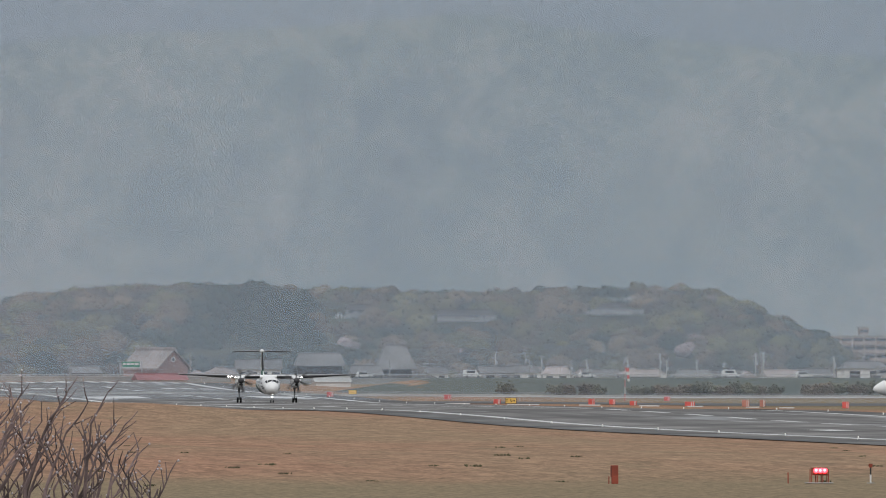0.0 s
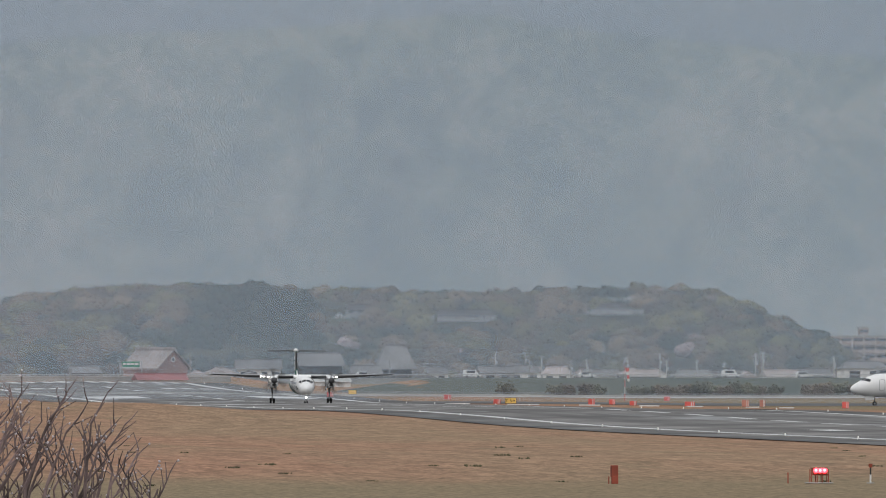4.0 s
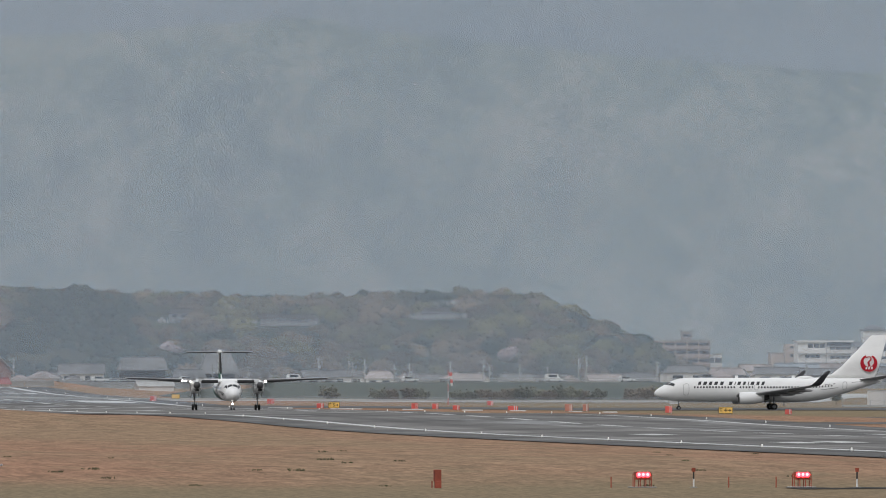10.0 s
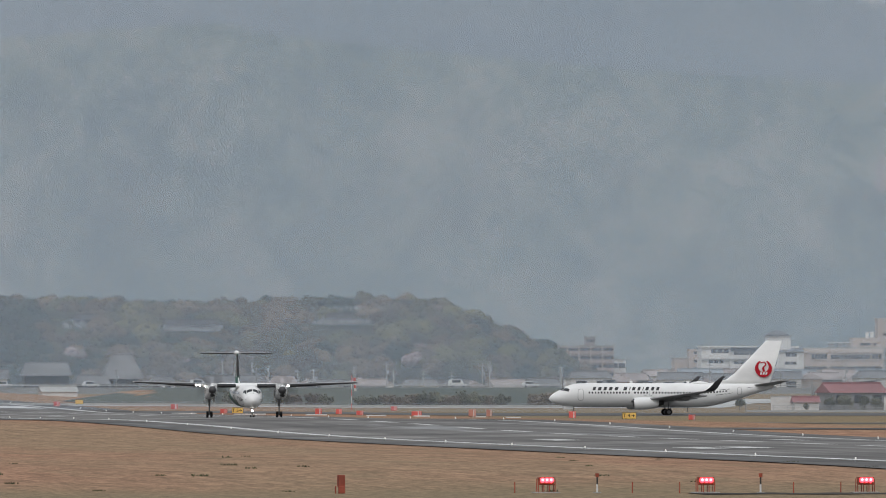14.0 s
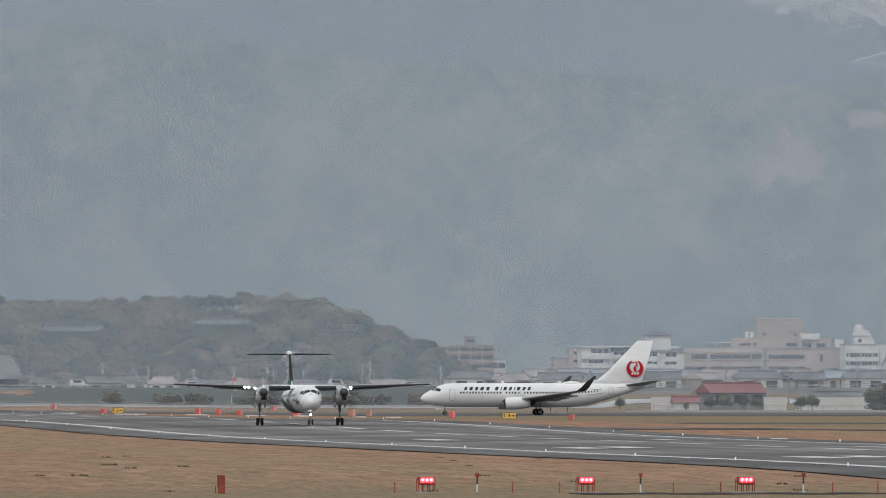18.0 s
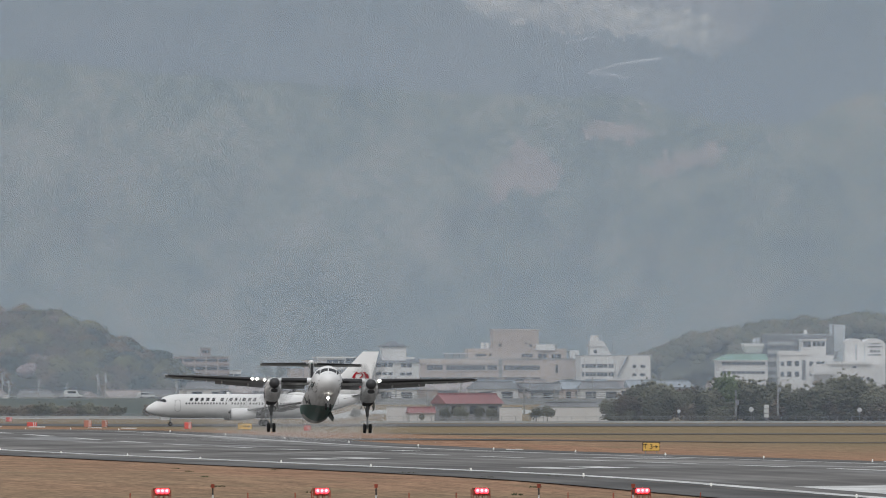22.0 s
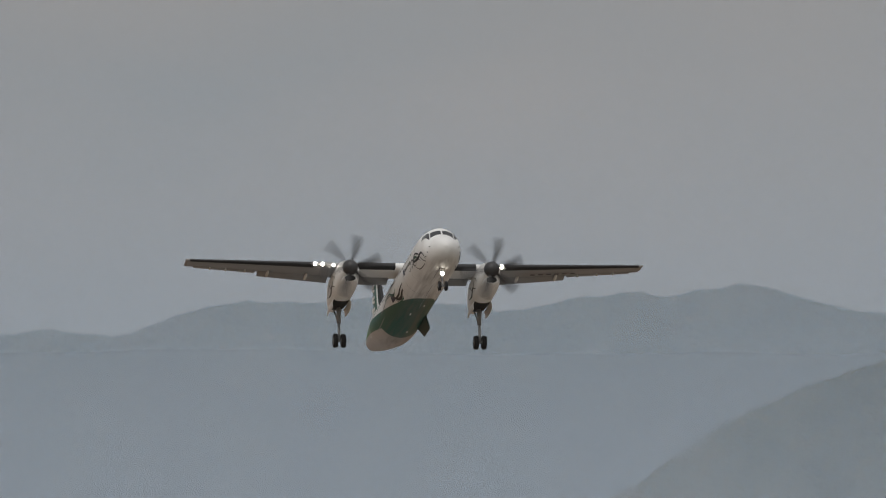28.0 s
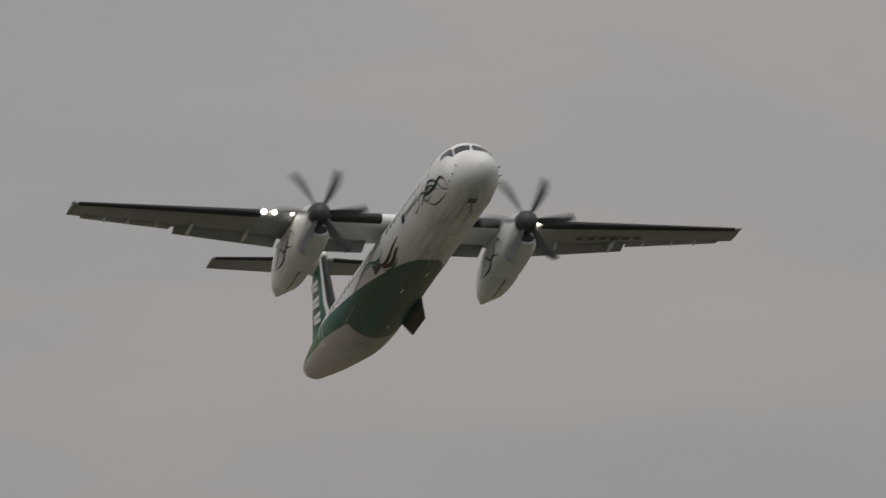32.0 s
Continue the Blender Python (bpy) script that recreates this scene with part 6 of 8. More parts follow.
for k in range(1500):
    b = rng.uniform(1.3, 6.12)
    v = rng.random() ** 0.8
    if 0.5 < v < 0.74 and (4.95 < b < 5.22 or 4.33 < b < 4.64 or 3.97 < b < 4.1):
        continue
    r_ = 4060 + 270 * v
    z = spline(HILL, b) * v ** 0.9
    cedar = 3.22 + 0.3 * v < b < 3.98 - 0.15 * v and v < 0.97
    stand = noise.noise((b * 5.5, v * 5, 4))
    kind = "dark" if cedar or rng.random() < 0.13 else ("brown" if stand + rng.uniform(-0.25, 0.25) > 0.06 else ("olive" if stand < -0.14 else "mix"))
    if not cedar and v > 0.8 and rng.random() < 0.45:
        kind = "brown"
    if rng.random() < 0.035 and b > 3.95:
        kind = "pink"
    rad = min(rng.uniform(2.0, 5.2), 2.4 if v > 0.9 else 9, 1.4 + 40 * max(0.0, 6.16 - b)) * (0.62 if kind == "pink" else (0.7 if cedar else 1))
    t = radians(b)
    groups[kind].append((r_ * math.sin(t), r_ * math.cos(t), z - 0.35 * rad - 0.5, rad, rad * rng.uniform(0.7, 0.95) * (1.5 if cedar else 1)))
# blossoming cherries at the hill's foot and along the graves
for b, v, rad in ((5.36, 0.22, 2.6), (5.38, 0.26, 2.0), (5.3, 0.45, 1.3), (4.02, 0.3, 2.2), (4.06, 0.28, 1.8), (5.47, 0.86, 1.6), (4.28, 0.76, 1.6), (4.33, 0.77, 1.3), (4.2, 0.73, 1.1)):
    t, r_ = radians(b), 4060 + 270 * v - 5
    groups["pink"].append((r_ * math.sin(t), r_ * math.cos(t), spline(HILL, b) * v ** 0.9 + 0.6, rad, rad * 0.8))
woods("hill_woods", "dense spring woods of mixed trees covering the hill", groups["mix"], M_LEAF_MIX)
woods("cedar_woods", "dense dark cedar stand on the hillside", groups["dark"], M_LEAF_DARK)
woods("bare_woods", "grey-brown budding trees on the hillside", groups["brown"], M_LEAF_BROWN, 24)
woods("light_woods", "olive-green young trees on the hillside", groups["olive"], M_LEAF_OLIVE)
woods("blossom_trees", "pale pink blossoming cherry trees on the hillside", groups["pink"], M_BLOSSOM, 30)
places, paler = [], []
for k in range(1500):
    b = rng.uniform(7.1, 11.5)
    v = rng.uniform(0.84, 1.0) if k % 2 else rng.random()
    z = spline(HILL_RIGHT, b) * v ** 0.9
    t = radians(b)
    r_ = 4532 + 18 * v
    rad = rng.uniform(1.6, 3.4)
    (places if rng.random() < 0.7 else paler).append((r_ * math.sin(t), r_ * math.cos(t), z - 0.5 * rad, rad, rad * rng.uniform(0.65, 0.95)))
# lighter, greyer leaf colours: distance haze is put into the foliage itself
woods("far_hill_woods", "hazy woods on the low hill behind the hospital", places, leaves("haze_paled_green_foliage", (0.115, 0.12, 0.078), (0.165, 0.16, 0.105), 0.15), 12, ICO2)
woods("far_budding_woods", "hazy brown budding trees on the low hill", paler, leaves("haze_paled_brown_foliage", (0.16, 0.145, 0.1), (0.2, 0.175, 0.125), 0.15), 12, ICO2)

# ---- buildings ----
M_BEIGE = mat("beige_render", (0.4, 0.31, 0.27), 0.9, scale=0.8, vary=0.1, big=0.1)
M_BEIGE_LIGHT = mat("pale_beige_render", (0.55, 0.45, 0.38), 0.9, scale=0.8, vary=0.1, big=0.1)
M_WHITE_WALL = mat("white_render", (0.82, 0.8, 0.77), 0.9, scale=0.8, vary=0.08, big=0.1)
M_GREY_WALL = mat("grey_render", (0.3, 0.3, 0.3), 0.9, scale=0.8, vary=0.1, big=0.1)
M_BEIGE_PALE = mat("cream_trim_render", (0.66, 0.57, 0.5), 0.9, scale=0.8, vary=0.08, big=0.1)
M_STONE_GREY = mat("dark_grey_facade_panels", (0.2, 0.2, 0.2), 0.8, scale=0.6, vary=0.12, big=0.1)
M_STONE_PALE = mat("pale_grey_facade_panels", (0.5, 0.53, 0.54), 0.8, scale=0.6, vary=0.1, big=0.1)
M_TILE_GREY = mat("grey_roof_tiles", (0.21, 0.21, 0.21), 0.7, scale=1.2, vary=0.2, big=0.15)
M_TILE_PALE = mat("pale_grey_roof_tiles", (0.42, 0.37, 0.35), 0.75, scale=1.2, vary=0.2, big=0.15)
M_ROOF_BLUE = mat("pale_blue_grey_roofing", (0.36, 0.4, 0.43), 0.6, scale=1.0, vary=0.15, big=0.15)
M_TILE_RED = mat("red_metal_roof", (0.31, 0.12, 0.115), 0.6, scale=0.8, vary=0.15, big=0.15)
M_ROOF_GREEN = mat("green_copper_roof", (0.2, 0.33, 0.25), 0.7, scale=0.8, vary=0.12, big=0.15)
M_WINDOW = mat("far_window_glass", (0.07, 0.072, 0.078), 0.25, scale=0.5, vary=0.3, big=0.3)
M_BRICK = mat("dull_red_brick_wall", (0.46, 0.31, 0.28), 0.9, scale=1, vary=0.15, big=0.1)
M_TIMBER = mat("dark_temple_timber", (0.06, 0.05, 0.045), 0.85, scale=1, vary=0.2, big=0.2)


def block(name, label, x0, x1, y, depth, z0, z1, wall, floors, bays, balcony=False, roof_slab=True, base_dark=None, category="building", parent=None):
    """A flat-roofed block facing the field: walls, a window for each bay and floor, optional balcony fronts."""
    w, h = x1 - x0, z1 - z0
    ob = thing(name, label, category, at=pose((x0 + x1) / 2, y, 0)) if parent is None else parent
    ox = 0.0 if parent is None else (x0 + x1) / 2 - parent.matrix_basis.translation.x
    oy = 0.0 if parent is None else y - parent.matrix_basis.translation.y
    def place(o):
        if parent is not None:
            o.matrix_basis = Matrix.Translation((ox, oy, 0))
        return o
    wallp = place(part("wall", boxm(-w / 2, w / 2, 0, depth, z0, z1), wall, ob))
    if roof_slab:
        place(part("roof", boxm(-w / 2 - 0.25, w / 2 + 0.25, -0.25, depth + 0.25, z1, z1 + 0.35), M_CONCRETE, ob))
    fh, bw = h / max(floors, 1), w / max(bays, 1)
    # panes widened into near-continuous dark bands: glass, with balcony shade put into its colour
    wm = link_mesh("window", boxm(-bw * 0.44, bw * 0.44, -0.06, 0.02, fh * 0.42, fh * 0.78), M_WINDOW)
    bal = link_mesh("balcony", boxm(-bw * 0.48, bw * 0.48, -0.9, -0.02, fh * 0.0, fh * 0.4), wall) if balcony else None
    for f in range(floors):
        for k in range(bays):
            m = Matrix.Translation((ox - w / 2 + bw * (k + 0.5), oy, z0 + fh * f))
            share("window", wm, ob, m)
            if bal:
                share("balcony", bal, ob, m)
    return ob


PLANE = {"hospital": 4480.0, "white_apartment_block": 4480.0, "hospital_wing": 4480.0, "beige_annex": 4480.0}


def widen(ob, x, y):
    """The fronts are laid out on one plane of the plan; what stands behind or before it keeps its bearing."""
    return x * y / PLANE.get(ob.name, 4300.0 if y < 4400 else y)


def glaze(ob, y, rows, frame_material=None):
    """Rows of window panes let into a front: (x0, x1, z0, z1, panes); a sill and a lintel line each row."""
    o = ob.matrix_basis.translation
    for x0, x1, z0, z1, n in rows:
        x0, x1 = widen(ob, x0, y), widen(ob, x1, y)
        bw = (x1 - x0) / n
        me = link_mesh("window", boxm(-bw * 0.43, bw * 0.43, -0.05, 0.02, 0, z1 - z0), M_WINDOW)
        for k in range(n):
            share("window", me, ob, Matrix.Translation((x0 + bw * (k + 0.5) - o.x, y - o.y, z0)))
        if frame_material:
            for z in (z0 - 0.22, z1):
                part("window_sill", boxm(x0 - o.x - 0.15, x1 - o.x + 0.15, y - o.y - 0.28, y - o.y, z, z + 0.2), frame_material, ob)


def slab(ob, name, x0, x1, y0, y1, z0, z1, material, label=""):
    o = ob.matrix_basis.translation
    x0, x1 = widen(ob, x0, y0), widen(ob, x1, y0)
    return part(name, boxm(x0 - o.x, x1 - o.x, y0 - o.y, y1 - o.y, z0, z1), material, ob, label)


def flats():
    a = block("apartment_block", "beige five-storey apartment block with balconies", 465.7, 483.9, 4480, 10, 0.2, 13.3, M_BEIGE, 5, 5, True)
    block("", "", 475.3, 478.3, 4482, 4, 13.3, 16.0, M_BEIGE, 1, 1, parent=a)
    for k in range(4):
        slab(a, "pier", 469.2 + 3.64 * k, 469.5 + 3.64 * k, 4478.9, 4480, 0.2, 13.3, M_BEIGE_LIGHT)
    block("small_white_house", "small white flat-roofed house behind the flats", 483.9, 488.7, 4490, 6, 0.2, 9.0, M_WHITE_WALL, 2, 2, category="house")
    n = block("beige_annex", "plain beige block beside the white flats", 504.02, 512.14, 4490, 9, 0.2, 9.43, M_BEIGE_LIGHT, 0, 0)
    slab(n, "stair_tower", 507.33, 511.48, 4487, 4492, 0.2, 12.34, M_BEIGE_LIGHT)
    glaze(n, 4487, ((508.79, 511.19, 10.88, 11.61, 2), (508.79, 511.19, 8.2, 9.07, 2), (508.79, 511.19, 5.8, 6.67, 2),))
    # white flats: a wing with full balconies, a tiled middle, a stair tower
    w = block("white_apartment_block", "white four-storey apartment block with balconies and grey roof", 510.20, 542.16, 4470, 11, 0.2, 11.61, M_WHITE_WALL, 0, 0, roof_slab=False)
    slab(w, "upper_storey", 511.48, 520.44, 4470.1, 4481, 11.61, 12.84, M_WHITE_WALL)
    slab(w, "roof_slab", 511.19, 528.81, 4469, 4481.5, 12.84, 13.35, M_WHITE_WALL)
    slab(w, "roof_slab", 536.82, 541.91, 4474, 4481.5, 12.7, 13.21, M_WHITE_WALL)
    x0, x1 = 519.93 - 527.355, 543.37 - 527.355
    rings = [[Vector((x, -0.8, 11.46)), Vector((x, 5.5, 13.06)), Vector((x, 11.4, 11.46))] for x in (x0, x1)]
    part("tiled_roof", loft(rings), M_TILE_GREY, w, "grey tiled roof over the middle flats")
    glaze(w, 4470, ((514.25, 519.93, 11.03, 12.34, 3), (513.52, 518.25, 7.98, 8.85, 3), (513.52, 518.25, 5.29, 6.16, 3), (521.38, 528.08, 10.16, 11.32, 4), (529.68, 535.36, 10.16, 11.32, 3), (537.54, 541.18, 10.01, 11.25, 2), (521.38, 528.08, 7.4, 8.49, 4), (529.68, 535.36, 7.4, 8.49, 3), (537.18, 541.18, 7.54, 8.42, 2), (521.38, 528.08, 4.86, 5.8, 4), (529.68, 535.36, 4.86, 5.8, 3),))
    for v in (215, 254, 291):
        z = 26.13 - 0.0726 * v
        for x0, x1 in ((511.34, 519.78), (520.51, 528.23), (528.95, 535.21)) if v > 215 else ((511.34, 520.07), (520.51, 528.23)):
            slab(w, "balcony", x0, x1, 4468.7, 4470, z - 1.15, z, M_WHITE_WALL)
            slab(w, "balcony_floor", x0 - 0.1, x1 + 0.1, 4468.6, 4470, z - 1.35, z - 1.15, M_CONCRETE)
    for u in (246, 352, 450):
        x = 502.6 + 0.0728 * u
        slab(w, "party_wall", x - 0.2, x + 0.2, 4468.6, 4470, 0.2, 11.25, M_WHITE_WALL)
    slab(w, "stair_tower", 531.72, 539.22, 4472, 4478, 11.61, 16.4, M_WHITE_WALL)
    slab(w, "tower_eave", 531.28, 539.58, 4471.4, 4478.6, 16.4, 16.76, M_TILE_GREY)
    b = bmesh.new()
    cx = 8.075000000000045
    rod(b, (0, 0, 0), (0, 0, 1.5), 5.2, 0.7, 4)
    bmesh.ops.rotate(b, verts=b.verts, cent=(0, 0, 0), matrix=Matrix.Rotation(radians(45), 3, "Z"))
    bmesh.ops.translate(b, verts=b.verts, vec=(cx, 5, 16.76))
    part("tower_roof", b, M_TILE_GREY, w, "grey hipped tower roof")
    # hospital: long ribbon windows, a plain end, two set-back tiers
    h = block("hospital", "large beige hospital with a stepped roofline and long ribbon windows", 545.80, 596.61, 4500, 14, 0.2, 12.55, M_BEIGE_LIGHT, 0, 0)
    glaze(h, 4500, ((545.7, 550.65, 9.21, 10.81, 5), (551.74, 564.12, 9.21, 10.67, 12), (564.63, 567.83, 9.21, 10.74, 3), (569.94, 581.22, 9.21, 10.67, 12), (543.51, 567.83, 5.73, 6.96, 26), (569.94, 581.22, 5.8, 6.96, 12),), M_BEIGE_PALE)
    slab(h, "pilaster", 550.72, 551.67, 4499.5, 4500, 0.2, 12.55, M_BEIGE_LIGHT)
    slab(h, "recess", 568.34, 569.36, 4499.88, 4500, 0.2, 12.55, M_GREY_WALL, "dark recessed joint")
    slab(h, "parapet", 543.37, 568.12, 4499.6, 4500, 11.25, 12.55, M_BEIGE_PALE)
    slab(h, "outside_stair", 586.17, 586.9, 4499.6, 4500, 8.34, 10.74, M_WINDOW)
    slab(h, "second_tier", 558.66, 589.6, 4504, 4513, 12.55, 15.97, M_BEIGE_LIGHT)
    glaze(h, 4504, ((560.84, 564.33, 13.5, 14.3, 3), (565.21, 566.08, 13.5, 14.3, 1), (575.4, 579.04, 13.21, 14.3, 3), (580.5, 583.41, 12.92, 14.3, 2), (584.86, 587.92, 12.92, 14.15, 2),))
    slab(h, "top_tier", 566.45, 580.86, 4506, 4513, 15.97, 21.99, M_BEIGE_LIGHT)
    slab(h, "top_coping", 566.23, 581.08, 4505.8, 4513.2, 21.77, 22.06, M_BEIGE_PALE)
    glaze(h, 4506, ((568.12, 569.14, 16.62, 17.42, 1), (577.88, 578.75, 16.47, 17.42, 1), (576.56, 577.15, 17.27, 17.93, 1),))
    for k in range(4):
        slab(h, "emblem_bar", 575.76 + 1.1 * k, 575.76 + 0.7 + 1.1 * k, 4505.9, 4506, 20.1, 20.76, M_BEIGE_PALE)
    slab(h, "plant_room", 580.13, 585.96, 4503, 4507, 15.39, 17.27, M_WHITE_WALL, "white rooftop plant room")
    slab(h, "plant_room", 590.83, 593.6, 4503, 4507, 12.55, 15.46, M_WHITE_WALL, "white rooftop plant room")
    for u in (668, 706, 735):
        x = 502.6 + 0.0728 * u
        slab(h, "air_handler", x, x + 1.7, 4501, 4503, 12.7, 14.3, M_GREY_WALL, "grey rooftop air handler")
        slab(h, "handler_frame", x - 0.2, x + 1.9, 4500.8, 4503, 14.3, 14.51, M_WHITE_WALL)
    for u in (833, 853):
        x = 1.0058 * (502.6 + 0.0728 * u) - 1.00446 * 568.665
        part("roof_tank", rod(bmesh.new(), (x, 6, 15.97), (x, 6, 17.85), 0.62, n=12), M_WHITE_WALL, h, "white round roof tank")
    for u, v in ((1110, 70), (800, 40)):
        x = 1.0058 * (502.6 + 0.0728 * u) - 1.00446 * 568.665
        part("antenna_mast", rod(bmesh.new(), (x, 7, 11), (x, 7, 26.13 - 0.0726 * v), 0.09, n=5), M_STEEL, h)
    # white wing with long balconies
    v = block("hospital_wing", "white five-storey hospital wing with long balconies and a stair tower", 593.77, 615.73, 4478, 12, 0.2, 13.64, M_WHITE_WALL, 0, 0)
    for k in range(4):
        z = 9.79 - 2.6 * k
        for x0, x1 in ((594.04, 604.9),):
            glaze(v, 4478, ((x0 + 0.3, x1 - 0.2, z + 0.1, z + 1.3, 9),))
            slab(v, "balcony", x0, x1, 4476.6, 4478, z - 1.15, z - 0.1, M_WHITE_WALL)
            slab(v, "balcony_floor", x0 - 0.05, x1 + 0.1, 4476.5, 4478, z - 1.35, z - 1.15, M_CONCRETE)
        glaze(v, 4477.5, ((610.2, 611.6, z + 0.1, z + 1.0, 1), (612.6, 614.4, z + 0.1, z + 1.0, 1)))
    for x in (595.42, 599.06, 602.7, 604.6):
        slab(v, "pier", x - 0.12, x + 0.12, 4476.5, 4478, 0.2, 13.06, M_WHITE_WALL)
    slab(v, "end_bay", 605.0, 616.0, 4477.5, 4478, 0.2, 13.5, M_WHITE_WALL, "plain white end bay")
    o = v.matrix_basis.translation
    q = [Vector((p[0] - o.x, -1.3, p[1])) for p in ((604.9, 7.11), (605.4, 7.11), (608.6, 13.35), (608.0, 13.35))]
    part("slanted_stair", loft([q, [p + Vector((0, 0.9, 0)) for p in q]]), M_GREY_WALL, v, "grey slanting outside stair")
    slab(v, "lift_tower", 596.95, 601.46, 4481, 4486, 13.5, 18.29, M_WHITE_WALL)
    slab(v, "lift_opening", 598.11, 599.13, 4480.95, 4481, 14.37, 15.53, M_WINDOW)
    slab(v, "ledge", 596.66, 601.75, 4480.6, 4486.2, 16.55, 16.91, M_WHITE_WALL)
    part("water_tank", rod(bmesh.new(), (598.77 - o.x, 5, 18.29), (598.77 - o.x, 5, 20.03), 1.5, 1.25, 14), M_WHITE_WALL, v, "white round rooftop water tank")
    q = [Vector((p[0] - o.x, 4.2, p[1])) for p in ((601.46, 13.79), (604.08, 13.79), (601.61, 18.29))]
    part("stair_gable", loft([q, [p + Vector((0, 1.0, 0)) for p in q]]), M_WHITE_WALL, v)
    for x, z in ((596.37, 24.0), (604.52, 20.0)):
        part("antenna_mast", rod(bmesh.new(), (x - o.x, 6, 13.0), (x - o.x, 6, z), 0.1, n=5), M_STEEL, v)
    # clinic above the trees
    r = block("clinic_building", "white stepped clinic building above the trees", 627.47, 647.66, 4306, 12, 0.2, 19.56, M_STONE_GREY, 0, 0)
    for v0, v1 in ((168, 184), (204, 220), (236, 254), (274, 290), (308, 322)):
        slab(r, "balcony_band", 626.67, 634.59, 4305.2, 4306, 6 + (699.5 - (560 + v1 / 2.374)) * 0.1693, 6 + (699.5 - (560 + v0 / 2.374)) * 0.1693, M_CONCRETE, "pale balcony front")
    slab(r, "slim_tower", 645.97, 650.14, 4307, 4312, 0.2, 22.77, M_STONE_PALE, "slim pale grey tower")
    slab(r, "tower_slot", 646.18, 646.76, 4306.9, 4307, 19.78, 22.49, M_STONE_GREY)
    slab(r, "front_block", 630.2, 646.76, 4300, 4306, 0.2, 13.5, M_WHITE_WALL)
    slab(r, "front_parapet", 630.06, 640.64, 4299.7, 4303, 13.5, 14.78, M_WHITE_WALL)
    slab(r, "sun_room", 636.9, 644.38, 4301, 4306, 13.5, 17.99, M_WHITE_WALL)
    slab(r, "sun_room_roof", 636.61, 644.67, 4300.5, 4306, 17.99, 18.35, M_WHITE_WALL)
    glaze(r, 4301, ((637.33, 639.78, 15.93, 17.64, 2), (640.21, 644.1, 16.21, 17.64, 3),))
    glaze(r, 4300, ((630.56, 631.71, 10.36, 11.65, 1), (632.43, 634.02, 10.36, 11.79, 1), (634.74, 636.32, 10.22, 11.79, 1), (639.2, 640.64, 10.36, 11.65, 1), (641.36, 644.24, 10.36, 11.65, 2), (630.56, 631.71, 7.08, 8.51, 1), (632.43, 634.02, 7.08, 8.65, 1), (634.74, 636.32, 7.08, 8.65, 1), (639.2, 640.64, 7.37, 8.51, 1),))
    slab(r, "stair_shaft", 637.04, 638.19, 4299.8, 4300, 6.08, 12.07, M_STONE_GREY, "grey open stair shaft")
    slab(r, "low_front", 640.64, 662.38, 4296, 4306, 0.2, 10.93, M_WHITE_WALL)
    slab(r, "low_roof", 644.6, 657.92, 4295, 4306, 10.79, 11.65, M_WHITE_WALL)
    slab(r, "porch_roof", 640.28, 647.48, 4293, 4298, 7.8, 8.72, M_WHITE_WALL)
    glaze(r, 4296, ((652.3, 655.62, 5.94, 6.94, 3), (656.48, 657.56, 5.94, 6.94, 1), (652.3, 653.6, 9.65, 10.22, 1),))
    o = r.matrix_basis.translation
    q = [Vector((p[0] - o.x, -6.4, p[1])) for p in ((646.4, 12.15), (646.98, 12.15), (648.13, 14.64), (647.55, 14.64))]
    part("slanted_stair", loft([q, [p + Vector((0, 0.4, 0)) for p in q]]), M_STONE_GREY, r)
    slab(r, "gable_block", 650.14, 662.38, 4302, 4312, 0.2, 17.07, M_WHITE_WALL)
    for x0, x1 in ((650.14, 656.12), (656.12, 662.38)):
        cx, hw = (x0 + x1) / 2 - o.x, (x1 - x0) / 2
        prof = [(-1, 0.0), (-0.95, 0.35), (-0.55, 0.8), (-0.2, 1.0), (0.2, 1.0), (0.55, 0.8), (0.95, 0.35), (1, 0.0)]
        ring0 = [Vector((cx + hw * p, -4, 17.07 + 1.5 * q)) for p, q in prof]
        part("arched_roof", loft([ring0, [p + Vector((0, 10, 0)) for p in ring0]]), M_WHITE_WALL, r, "low arched white roof")
    slab(r, "gable_slot", 653.17, 653.74, 4301.9, 4302, 12.15, 16.78, M_STONE_PALE)
    slab(r, "gable_slot", 655.9, 656.26, 4301.9, 4302, 10.93, 17.07, M_STONE_PALE)
    for u0, u1, v0, v1 in ((794, 842, 176, 180), (786, 846, 187, 193), (796, 808, 203, 214), (812, 824, 203, 214), (828, 838, 203, 214), (788, 844, 222, 227)):
        slab(r, "lettering_bar", 626.6 + (u0 - 365) * 0.072, 626.6 + (u1 - 365) * 0.072, 4301.9, 4302, 6 + (699.5 - (560 + v1 / 2.374)) * 0.1693, 6 + (699.5 - (560 + v0 / 2.374)) * 0.1693, M_STONE_GREY)
    # rooftop plant with a flared foot over the green-roofed wing
    q = [[Vector((e * a, f * a, z)) for e, f in ((-1, -1), (1, -1), (1, 1), (-1, 1))] for a, z in ((2.2, 14.21), (3.1, 16.35), (3.1, 17.07))]
    m = loft(q)
    bmesh.ops.translate(m, verts=m.verts, vec=(623.43 - o.x, 3, 0))
    part("roof_plant", m, M_WHITE_WALL, r, "white flared rooftop plant room")
    for u, vv in ((328, 152), (346, 150)):
        x = 626.6 + (u - 365) * 0.072 - o.x
        part("roof_tank", rod(bmesh.new(), (x, 3, 17.07), (x, 3, 6 + (699.5 - (560 + vv / 2.374)) * 0.1693), 0.6, n=12), M_STONE_PALE, r)
